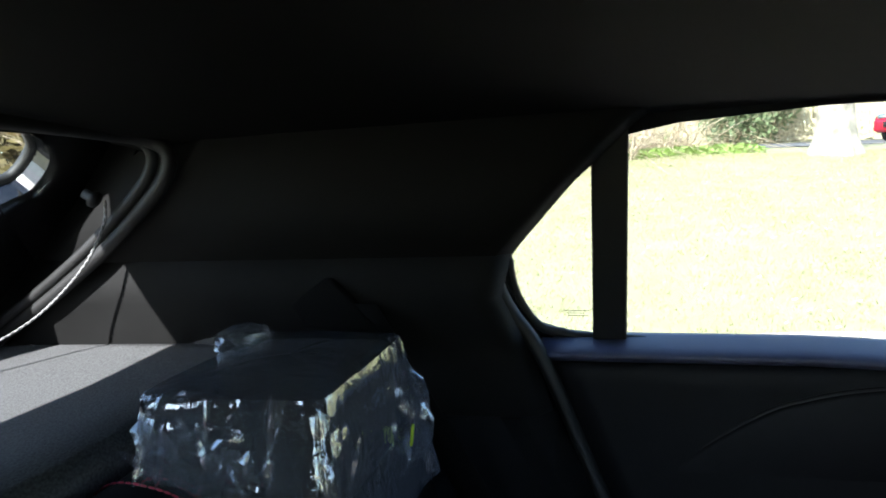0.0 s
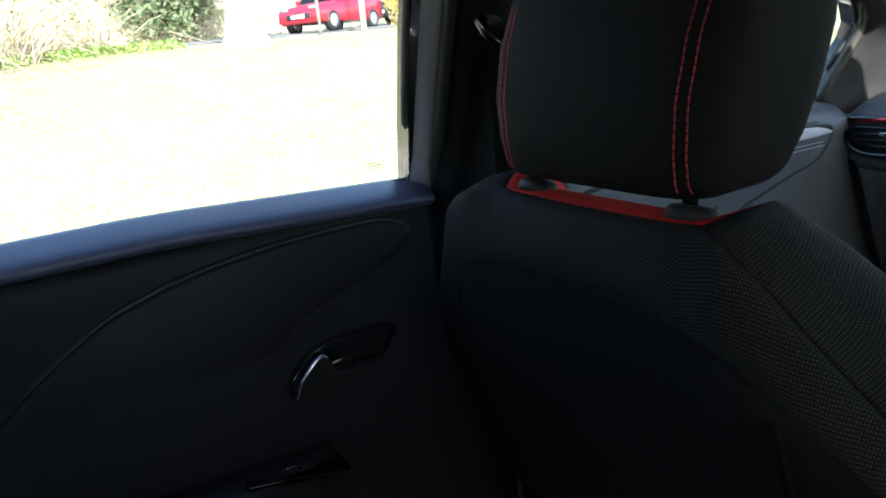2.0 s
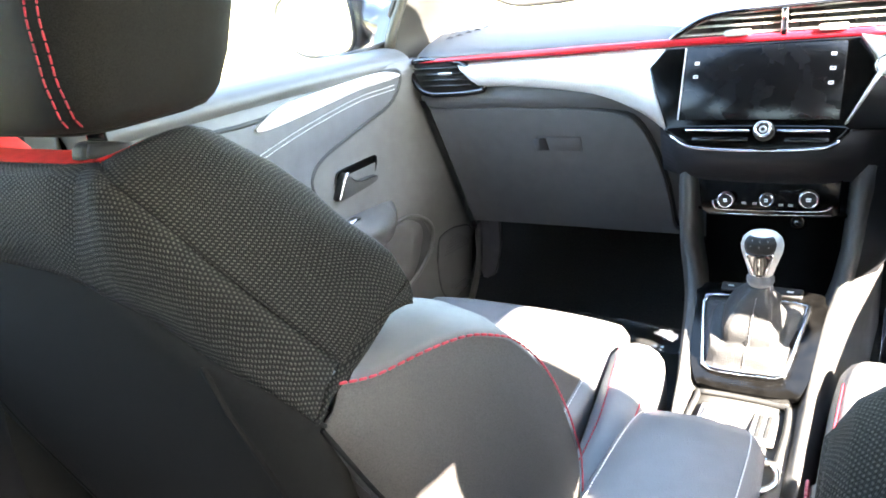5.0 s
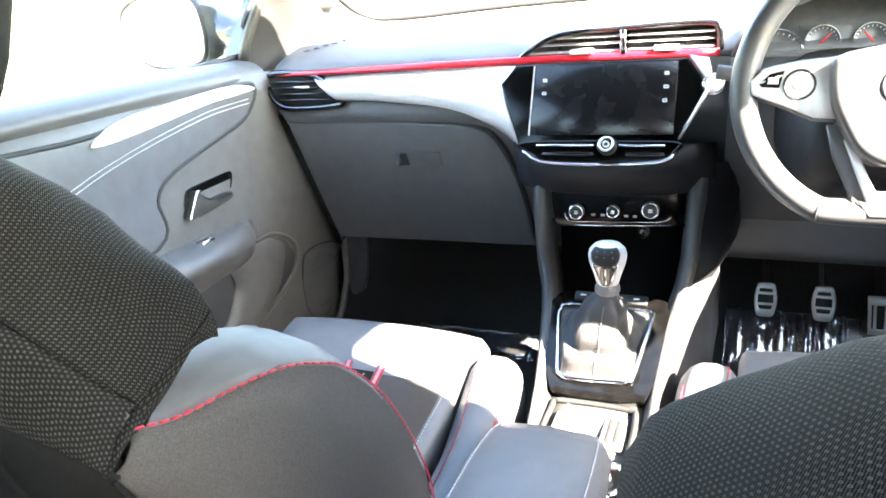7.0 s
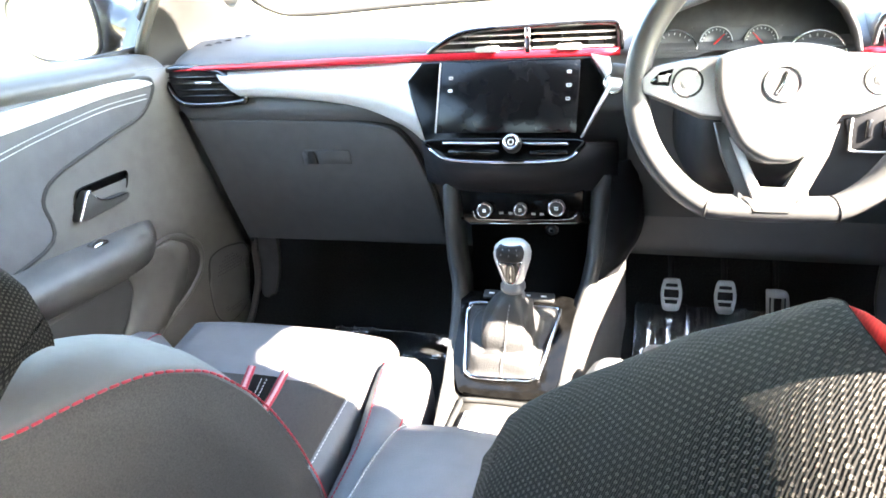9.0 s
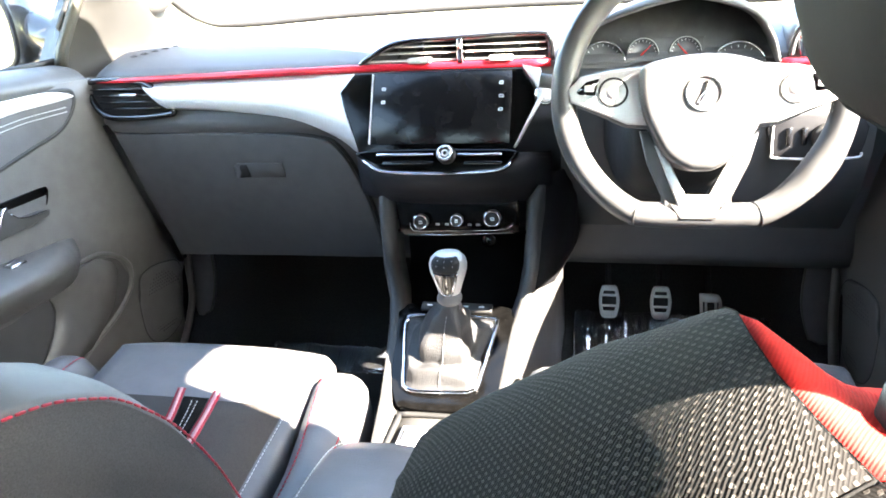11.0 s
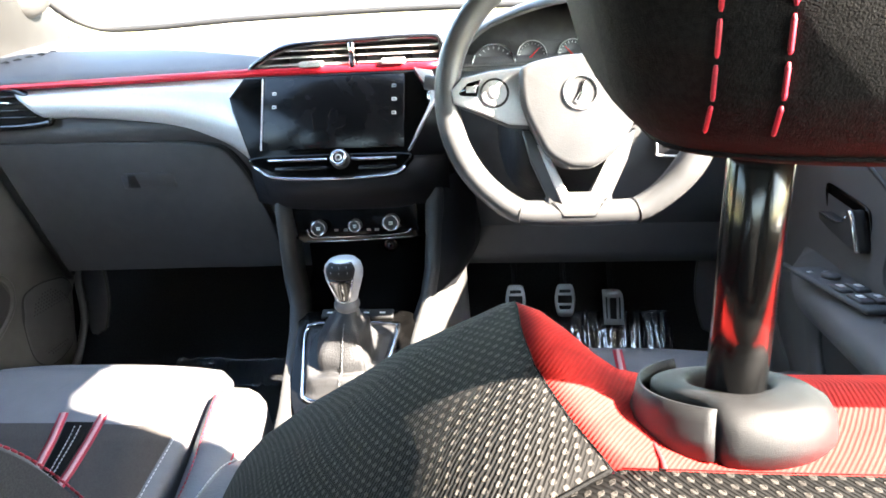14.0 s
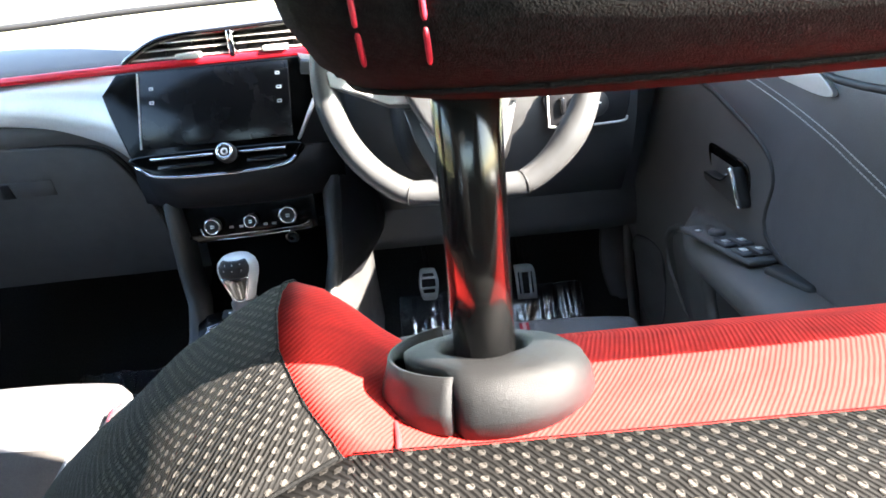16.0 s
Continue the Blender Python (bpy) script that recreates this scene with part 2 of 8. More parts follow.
def grid_into(bm, rows, close_u=False, close_v=False):
    """Quads over rows of points, with a UV map in metres."""
    uv = bm.loops.layers.uv.verify()
    R, C = len(rows), len(rows[0])
    vs = [[bm.verts.new(p) for p in r] for r in rows]
    us = [[0.0] for _ in rows]
    for i, r in enumerate(rows):
        for j in range(1, C + 1):
            us[i].append(us[i][-1] + (Vector(r[j % C]) - Vector(r[j - 1])).length)
    mid = C // 2
    vv = [0.0]
    for i in range(1, R + 1):
        vv.append(vv[-1] + (Vector(rows[i % R][mid]) - Vector(rows[i - 1][mid])).length)
    for i in range(R if close_v else R - 1):
        for j in range(C if close_u else C - 1):
            a, b = (i + 1) % R, (j + 1) % C
            try:
                f = bm.faces.new((vs[i][j], vs[i][b], vs[a][b], vs[a][j]))
            except ValueError:
                continue
            for l, (p, q) in zip(f.loops, ((i, j), (i, j + 1), (i + 1, j + 1), (i + 1, j))):
                l[uv].uv = (us[p % R][q], vv[p])
    return vs


def sheet(rows, close_u=False, close_v=False, thick=0.0):
    bm = bmesh.new()
    grid_into(bm, rows, close_u, close_v)
    bmesh.ops.recalc_face_normals(bm, faces=bm.faces)
    if thick:
        bmesh.ops.solidify(bm, geom=bm.faces[:], thickness=thick)
    return bm


def loft(rings, caps=True):
    bm = bmesh.new()
    vs = grid_into(bm, rings, close_u=True)
    if caps:
        bm.faces.new(vs[0][::-1])
        bm.faces.new(vs[-1])
    bmesh.ops.recalc_face_normals(bm, faces=bm.faces)
    return bm


def tube(pts, r, sides=8, closed=False, flat=1.0, bm=None):
    """A round or flattened rod along a line."""
    bm = bm or bmesh.new()
    P = [Vector(p) for p in pts]
    rows = []
    up = None
    k = len(P)
    for i, p in enumerate(P):
        a = P[(i - 1) % k] if closed else P[max(0, i - 1)]
        b = P[(i + 1) % k] if closed else P[min(k - 1, i + 1)]
        t = (b - a).normalized()
        if up is None:
            up = t.orthogonal().normalized()
        up = (up - t * up.dot(t))
        up = up.normalized() if up.length > 1e-6 else t.orthogonal().normalized()
        side = t.cross(up)
        rr = r[i] if isinstance(r, (list, tuple)) else r
        rows.append([p + (up * math.cos(2 * math.pi * s / sides) * flat + side * math.sin(2 * math.pi * s / sides)) * rr for s in range(sides)])
    vs = grid_into(bm, rows, close_u=True, close_v=closed)
    if not closed:
        bm.faces.new(vs[0][::-1])
        bm.faces.new(vs[-1])
    bmesh.ops.recalc_face_normals(bm, faces=bm.faces)
    return bm


def rbox(lo, hi, bevel=0.005, seg=2, m=None):
    """A box with rounded edges between two corners."""
    bm = bmesh.new()
    lo, hi = Vector(lo), Vector(hi)
    bmesh.ops.create_cube(bm, size=1, matrix=Matrix.Translation((lo + hi) / 2) @ Matrix.Diagonal((*(hi - lo), 1)))
    if bevel:
        bmesh.ops.bevel(bm, geom=bm.edges[:], offset=bevel, segments=seg, profile=0.5, affect="EDGES")
    if m is not None:
        bm.transform(m)
    return bm


def plate(outline, depth, bevel=0.0, seg=2, holes=(), m=None):
    """A flat plate in the xy plane with an outline, holes and rounded rims, from z 0 to depth."""
    bm = bmesh.new()
    edges = []
    for loop in (outline, *holes):
        vs = [bm.verts.new((p[0], p[1], 0)) for p in loop]
        edges += [bm.edges.new((vs[i], vs[(i + 1) % len(vs)])) for i in range(len(vs))]
    if holes:
        bmesh.ops.triangle_fill(bm, edges=edges, use_beauty=True, use_dissolve=False)
    else:
        bm.faces.new(vs)
    bmesh.ops.recalc_face_normals(bm, faces=bm.faces)
    if bm.faces[0].normal.z < 0:
        bmesh.ops.reverse_faces(bm, faces=bm.faces)
    rim = [e for e in bm.edges if len(e.link_faces) == 1]
    ext = bmesh.ops.extrude_face_region(bm, geom=bm.faces[:])
    top = [g for g in ext["geom"] if isinstance(g, bmesh.types.BMVert)]
    bmesh.ops.translate(bm, verts=top, vec=(0, 0, depth))
    bmesh.ops.recalc_face_normals(bm, faces=bm.faces)
    if bevel:
        tops = set(top)
        es = [e for e in bm.edges if e.verts[0] in tops and e.verts[1] in tops and any(abs(f.normal.z) < 0.5 for f in e.link_faces)]
        bmesh.ops.bevel(bm, geom=es, offset=bevel, segments=seg, profile=0.5, affect="EDGES", clamp_overlap=True)
    if m is not None:
        bm.transform(m)
        bmesh.ops.recalc_face_normals(bm, faces=bm.faces)
    return bm


def revolve(profile, n=24, m=None):
    """A turned solid: (radius, height) pairs round z."""
    rings = [[(r * math.cos(2 * math.pi * k / n), r * math.sin(2 * math.pi * k / n), h) for k in range(n)] for r, h in profile]
    if profile[0][0] > 0 and abs(profile[0][0] - profile[-1][0]) < 1e-6:
        bm = sheet(rings, close_u=True, close_v=True)
    else:
        bm = loft(rings)
    if m is not None:
        bm.transform(m)
    return bm


def axes(origin, xdir, ydir):
    """A matrix whose x, y axes lie along the given directions."""
    x = Vector(xdir).normalized()
    y = Vector(ydir)
    y = (y - x * y.dot(x)).normalized()
    z = x.cross(y)
    m = Matrix((x, y, z)).transposed().to_4x4()
    m.translation = origin
    return m


def resample(pts, step):
    P = [Vector(p) for p in pts]
    out, carry = [P[0].copy()], 0.0
    for a, b in zip(P, P[1:]):
        L = (b - a).length
        d = step - carry
        while d <= L:
            out.append(a.lerp(b, d / L))
            d += step
        carry = L - (d - step)
    return out


def stitch(pts, length=0.006, gap=0.002, r=0.0009):
    """A row of sewn stitches along a line."""
    bm = bmesh.new()
    P = resample(pts, length + gap)
    for a, b in zip(P, P[1:]):
        t = (b - a).normalized()
        u = t.orthogonal().normalized()
        w = t.cross(u)
        e = a + t * length
        rings = []
        for q, s in ((a, 0.6), (a.lerp(e, 0.12), 1.0), (a.lerp(e, 0.88), 1.0), (e, 0.6)):
            rings.append([bm.verts.new(q + (u * math.cos(k * 1.0472) + w * math.sin(k * 1.0472)) * r * s) for k in range(6)])
        for p, q in zip(rings, rings[1:]):
            for k in range(6):
                bm.faces.new((p[k], p[(k + 1) % 6], q[(k + 1) % 6], q[k]))
        bm.faces.new(rings[0][::-1])
        bm.faces.new(rings[-1])
    bmesh.ops.recalc_face_normals(bm, faces=bm.faces)
    return bm


def lerp(a, b, t):
    return a + (b - a) * t


def table(pairs, x):
    """Value at x on a line through sorted pairs."""
    if x <= pairs[0][0]:
        return pairs[0][1]
    for (a, p), (b, q) in zip(pairs, pairs[1:]):
        if x <= b:
            return lerp(p, q, (x - a) / (b - a))
    return pairs[-1][1]


def mirror_x(bm, s):
    if s > 0:
        bm.transform(Matrix.Diagonal((-1, 1, 1, 1)))
        bmesh.ops.reverse_faces(bm, faces=bm.faces)
    return bm


# ---------- the car's shell ----------
def side_x(z):
    """Distance of the side glass from the middle plane of the car at height z."""
    return -(0.735 - max(0.0, z - 0.97) * 0.42)


REAR_WIN = [(-0.181, 0.968), (-0.190, 1.05), (-0.198, 1.15), (-0.203, 1.25), (-0.212, 1.288), (-0.265, 1.306), (-0.36, 1.309), (-0.55, 1.299), (-0.70, 1.288),
            (-0.762, 1.276), (-0.80, 1.245), (-0.905, 1.132), (-0.912, 1.105), (-0.905, 1.055), (-0.878, 1.007), (-0.842, 0.994), (-0.757, 0.985)]
FRONT_WIN = [(0.714, 0.962), (0.730, 1.02), (0.748, 1.072), (0.742, 1.10), (0.70, 1.137), (0.60, 1.19), (0.47, 1.248), (0.36, 1.285), (0.30, 1.296), (0.05, 1.302), (0.015, 1.285), (0.01, 1.12), (0.005, 0.972)]

# driver's window opening, front top lowered out of view to block sun on the stack
DRIVER_WIN = FRONT_WIN[:4] + [(0.70, 1.115), (0.60, 1.15), (0.47, 1.184), (0.36, 1.206), (0.28, 1.232), (0.18, 1.266), (0.05, 1.302)] + FRONT_WIN[10:]


def on_side(p, out=0.0):
    y, z = p
    return Vector((side_x(z) - out, y, z))


def slope_m(out=0.0):
    """Plane of the upper side: local x along the car, local y up the slope."""
    return axes((-0.735 - out, 0, 0.97), (0, 1, 0), (0.42, 0, 1))


def to_slope(p):
    return (p[0], (p[1] - 0.97) * math.hypot(1, 0.42))


def build_shell(s):
    side = "left" if s < 0 else "right"
    front_win = FRONT_WIN if s < 0 else DRIVER_WIN
    outer = [(-1.62, 0.93), (1.12, 0.93), (1.10, 0.99), (0.92, 1.085), (0.62, 1.245), (0.43, 1.335), (0.1, 1.365), (-0.8, 1.35), (-1.40, 1.31), (-1.50, 1.2)]
    upper = plate([to_slope(p) for p in outer], 0.03, 0, holes=[[to_slope(p) for p in REAR_WIN], [to_slope(p) for p in front_win]], m=slope_m(0.012))
    upper.transform(Matrix.Identity(4))
    w = part("wall_" + side, mirror_x(upper, s), M_PAINT, smooth=False)
    tagged(w, "dark painted upper body side of a car with window openings", "car body", kind="structure")
    low = plate([(-1.75, 0.16), (1.25, 0.16), (1.25, 0.93), (-1.75, 0.93)], 0.03, m=axes((-0.80, 0, 0), (0, 1, 0), (0, 0, 1)))
    part("lower_panel", mirror_x(low, s), M_PAINT, w, smooth=False)
    # rubber seals in the window openings
    for outline, nm in ((REAR_WIN, "window_seal"), (front_win, "window_seal")):
        line = curve_pts([on_side(p, -0.012) for p in outline], 3, True)
        part(nm, mirror_x(tube(line, 0.007, 6, True), s), M_RUBBER, w, "black rubber window seal")
    # glass
    for k, outline in enumerate((REAR_WIN, front_win)):
        g = plate([to_slope(p) for p in outline], 0.004, m=slope_m(0.0))
        ob = part("window_%d" % (k + 1 if s < 0 else k + 3), mirror_x(g, s), M_GLASS, None, smooth=False)
        ob.visible_shadow = False
        tagged(ob, "clear side window glass of the car", "window", kind="structure")
    # dark bar between the drop glass and the small fixed glass
    bar = plate([(-0.800, -0.01), (-0.753, -0.01), (-0.755, 0.345), (-0.800, 0.33)], 0.02, 0.004, m=slope_m(-0.002))
    part("divider_bar", mirror_x(bar, s), M_RUBBER, w, "black upright bar dividing the window")


for s in (-1, 1):
    build_shell(s)

# roof lining and roof skin
rows = []
for y in (-1.41, -1.36, -1.2, -0.9, -0.5, -0.1, 0.2, 0.36, 0.44):
    crown = table([(-1.41, 1.322), (-1.2, 1.330), (-0.5, 1.345), (0.1, 1.345), (0.44, 1.32)], y)
    # unseen front edge bows forwards, added to keep sun off the dashboard lip
    bow = 0.155 * max(0.0, (y - 0.1) / 0.34)
    rows.append([(x, y + bow * max(0.0, 1 - (x / 0.58) ** 2), crown - 0.042 * abs(x / 0.6) ** 2.6) for x in (-0.605, -0.56, -0.45, -0.3, -0.15, 0, 0.15, 0.3, 0.45, 0.56, 0.605)])
roof = part("ceiling", sheet(rows, thick=0.012), M_HEAD)
tagged(roof, "black cloth headliner under the car roof", "headliner", kind="structure")
rows = [[(x, y + (0.155 * max(0.0, 1 - (x / 0.58) ** 2) if y > 0.4 else 0), z + 0.06 - 0.03 * abs(x / 0.63) ** 2) for x in (-0.64, -0.52, -0.4, -0.2, 0, 0.2, 0.4, 0.52, 0.64)] for y, z in ((-1.5, 1.285), (-0.8, 1.335), (0.0, 1.35), (0.46, 1.32))]
tagged(part("roof", sheet(rows, thick=0.01), M_PAINT), "dark painted car roof", "roof", kind="structure")

# floor pan with the raised tunnel, firewall and tail
rows = []
for y in (-1.7, -1.12, -1.10, -0.72, -0.70, 0.0, 0.75, 0.95, 1.12, 1.2):
    z = 0.24 if y > -0.71 else (0.40 if y > -1.11 else 0.35)
    z = {0.95: 0.25, 1.12: 0.42, 1.2: 0.62}.get(y, z)
    t = 0.12 if -0.71 < y < 1.0 else 0.02
    rows.append([(x, y, z + (t if abs(x) < 0.10 else 0)) for x in (-0.78, -0.5, -0.14, -0.09, 0.0, 0.09, 0.14, 0.5, 0.78)])
tagged(part("floor", sheet(rows, thick=0.02), M_CARPET), "black carpeted car floor with a central tunnel", "floor", kind="structure")
tagged(part("wall_front", rbox((-0.80, 1.16, 0.3), (0.80, 1.19, 0.975), 0), M_CARPET, smooth=False), "black firewall behind the dashboard", "wall", kind="structure")

# windscreen, rubber edge and A pillars
rows = []
for i in range(9):
    v = i / 8
    rows.append([(lerp(-0.69, -0.58, v) + u / 8 * lerp(1.38, 1.16, v), lerp(1.16, 0.44, v) + lerp(0.05, 0.15, v) * (1 - (u / 4 - 1) ** 2), lerp(0.985, 1.325, v)) for u in range(9)])
g = part("window_5", sheet(rows, thick=0.004), M_GLASS)
g.visible_shadow = False
tagged(g, "clear windscreen glass of the car", "windscreen", kind="structure")
edge = curve_pts([(-0.62, 0.80, 1.15), (-0.652, 1.0, 1.055), (-0.63, 1.085, 1.005), (-0.55, 1.115, 0.992), (-0.3, 1.135, 1.0), (0, 1.15, 1.003), (0.3, 1.135, 1.0), (0.55, 1.115, 0.992), (0.65, 1.05, 1.02)], 8)
tagged(part("trim", tube(edge, 0.007, 6), M_RUBBER), "black rubber edge along the windscreen base", "trim", kind="structure")
for s in (-1, 1):
    rows = []
    for k in range(13):
        v = k / 12
        ay = table([(0.0, 0.716), (0.16, 0.733), (0.32, 0.752), (0.42, 0.744), (0.54, 0.70), (0.68, 0.60), (0.84, 0.47), (1.0, 0.36)], v)
        az = table([(0.0, 0.950), (0.16, 1.015), (0.32, 1.074), (0.42, 1.106), (0.54, 1.143), (0.68, 1.197), (0.84, 1.256), (1.0, 1.305)], v)
        a = V(side_x(az) + 0.018, ay, az)
        c = V(lerp(-0.665, -0.565, v), lerp(1.06, 0.43, v), lerp(0.985, 1.322, v))
        b = (a + c) / 2 + V(0.030, -0.015, -0.010)
        rows.append(curve_pts([a, a.lerp(b, 0.55) + V(0.012, 0, 0), b, c.lerp(b, 0.45) + V(0.01, 0, 0), c], 3))
    edge = [r[0] + V(0.012, -0.008, 0) for r in rows[:7]]
    seam = [r[int(len(r) * 0.52)] + V(0.003, -0.002, 0.0) for r in rows]
    rows.insert(0, [q + V(0.012, -0.02, -0.075) for q in rows[0]])
    p = part("pillar_front", mirror_x(sheet(rows, thick=0.006), s), M_APILLAR)
    part("window_edge", mirror_x(sheet([[q + V(-0.012, 0.004, 0), q + V(0.002, -0.004, 0), q + V(0.004, 0.012, 0)] for q in edge], thick=0.003), s), M_FRAMEEDGE, p, "olive grey window frame edge")
    part("seam", mirror_x(tube(seam, 0.0025, 6), s), M_RUBBER, p)
    tagged(p, "grey plastic windscreen pillar trim", "pillar trim", kind="structure")
    # B pillar
    rows = []
    for k in range(10):
        z = lerp(0.42, 1.315, k / 9)
        x = side_x(z) + 0.03
        w = table([(0.42, 0.15), (0.95, 0.085), (1.315, 0.085)], z)
        q = table([(0.42, 0.15), (0.90, 0.085), (0.96, 0.064), (1.315, 0.060)], z)
        y0 = -0.085
        rows.append([(x - 0.02, y0 - q, z), (x + 0.012, y0 - q, z), (x + 0.03, y0 - q + 0.018, z), (x + 0.038, y0, z), (x + 0.03, y0 + w - 0.018, z), (x + 0.012, y0 + w, z), (x - 0.02, y0 + w, z)])
    # one trim in two tones: shade is put into the rear half's colour
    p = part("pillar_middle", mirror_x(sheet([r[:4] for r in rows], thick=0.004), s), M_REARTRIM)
    part("front_half", mirror_x(sheet([r[3:] for r in rows], thick=0.004), s), M_PILLAR, p, "grey plastic front half in a lighter tone")
    tagged(p, "grey plastic door pillar trim, rear half darkened as if shaded", "pillar trim", kind="structure")
    rev = [[on_side((yy, zz), oo) for yy, oo in ((-0.179 - 0.004 * k, -0.010), (-0.170 - 0.003 * k, -0.028), (-0.158 - 0.002 * k, -0.033))] for k, zz in enumerate((0.945, 1.0, 1.08, 1.16, 1.24, 1.30))]
    part("frame_reveal", mirror_x(sheet(rev, thick=0.003), s), M_REVEAL, p, "pale painted door frame edge")
    line = [on_side((-0.152 - 0.0018 * v, lerp(0.93, 1.30, v / 6)), -0.036) for v in range(7)]
    part("edge_seal", mirror_x(tube(line, 0.009, 6), s), M_RUBBER, p, "black rubber door seal")
    # rear quarter trim from the door opening to the tailgate
    rows = []
    prof = [(0.90, 0.62), (0.955, 0.655), (1.0, 0.63), (1.06, 0.60), (1.12, 0.585), (1.2, 0.57), (1.28, 0.555), (1.315, 0.535)]
    for z, xx in prof:
        f = table([(0.90, -0.86), (0.996, -0.90), (1.06, -0.925), (1.11, -0.915), (1.14, -0.895), (1.23, -0.81), (1.275, -0.76), (1.315, -0.70)], z)
        r = table([(0.90, -1.70), (1.023, -1.62), (1.088, -1.52), (1.158, -1.42), (1.222, -1.346), (1.251, -1.32), (1.315, -1.29)], z)
        rows.append([(-(xx + 0.03), f + 0.006, z), (-xx - 0.004, f - 0.012, z)] + [(-lerp(xx, 0.55, u / 6), lerp(f - 0.03, r + 0.03, u / 6), z) for u in range(7)]
                    + [(-0.545, r + 0.012, z), (-0.552, r + 0.0, z), (-0.58, r - 0.09, z), (-0.64, r - 0.22, z)])
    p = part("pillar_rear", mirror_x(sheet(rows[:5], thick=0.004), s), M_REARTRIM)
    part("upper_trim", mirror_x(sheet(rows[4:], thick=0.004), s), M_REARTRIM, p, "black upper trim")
    tagged(p, "grey plastic rear quarter trim beside the luggage shelf", "pillar trim", kind="structure")
    jamb = curve_pts([(-0.60, -0.70, 0.60), (-0.665, -0.795, 0.79), (-0.672, -0.868, 0.965), (-0.672, -0.91, 1.03), (-0.66, -0.928, 1.075), (-0.645, -0.915, 1.115), (-0.615, -0.86, 1.18), (-0.585, -0.775, 1.275)], 6)
    part("door_seal", mirror_x(tube(jamb, 0.011, 8, flat=0.8), s), M_RUBBER, p, "black rubber door seal")
    ring = []
    for (yy, zz), (ny, nz) in (((-0.905, 1.135), (-0.9, 0.3)), ((-0.914, 1.10), (-1, 0)), ((-0.908, 1.055), (-0.97, -0.25)), ((-0.892, 1.02), (-0.85, -0.5)), ((-0.872, 0.998), (-0.7, -0.7)), ((-0.85, 0.98), (-0.6, -0.8))):
        ring.append([on_side((yy + ny * w, zz + nz * w), o) for w, o in ((0.006, -0.014), (0.016, -0.020), (0.026, -0.034), (0.030, -0.046))])
    part("frame_reveal", mirror_x(sheet([curve_pts([r[j] for r in ring], 4) for j in range(4)], thick=0.003), s), M_REVEAL, p, "pale painted door frame edge")
    sl = curve_pts([(-0.535, -1.70, 0.958), (-0.535, -1.621, 1.018), (-0.535, -1.527, 1.079), (-0.535, -1.438, 1.144), (-0.535, -1.362, 1.213), (-0.535, -1.339, 1.247), (-0.533, -1.342, 1.270), (-0.52, -1.362, 1.283), (-0.47, -1.385, 1.290), (-0.30, -1.40, 1.297)], 8)
    part("tailgate_seal", mirror_x(tube(sl, 0.010, 10), s), M_RUBBER, p, "black rubber tailgate seal")
    sl2 = [q + V(0.004, -0.022, 0.004) for q in sl]
    part("tailgate_seal", mirror_x(tube(sl2, 0.008, 8), s), M_RUBBER, p, "black rubber tailgate seal")

# tailgate: glossy frame round the rear glass
tail = thing("tailgate", "closed tailgate with a glossy black inner frame", "tailgate")
outer = [(-0.60, 0.44), (0.60, 0.44), (0.66, 0.3), (0.70, 0.1), (0.74, -0.14), (-0.74, -0.14), (-0.70, 0.1), (-0.66, 0.3)]
inner = curve_pts([(-0.40, 0.374, 0), (0.40, 0.374, 0), (0.475, 0.372, 0), (0.512, 0.352, 0), (0.530, 0.326, 0), (0.522, 0.284, 0), (0.486, 0.262, 0), (0.42, 0.195, 0), (0.30, 0.14, 0), (0.15, 0.12, 0), (-0.15, 0.12, 0), (-0.30, 0.14, 0), (-0.42, 0.195, 0), (-0.486, 0.262, 0), (-0.522, 0.284, 0), (-0.530, 0.326, 0), (-0.512, 0.352, 0), (-0.475, 0.372, 0)], 4, True)
tm = axes((0, -1.72, 1.00), (1, 0, 0), (0, 0.62, 0.78))
part("frame", plate([(-p[0], p[1]) for p in outer], 0.03, holes=[[(p.x, p.y) for p in inner]], m=tm), M_GLOSS, tail, "glossy black painted frame", smooth=False)
rim = [tm @ Vector((p.x, p.y, 0.034)) for p in inner]
part("rim", tube(rim, 0.008, 8, True), M_RUBBER, tail)
gl = part("glass", plate([(p.x * 1.01, p.y) for p in inner], 0.004, m=tm @ Matrix.Translation((0, 0, -0.01))), M_GLASS, tail, "clear rear window glass", smooth=False)
gl.visible_shadow = False
part("lower_panel", rbox((-0.79, -1.86, 0.15), (0.79, -1.78, 0.99), 0.01), M_PLASTIC, tail)
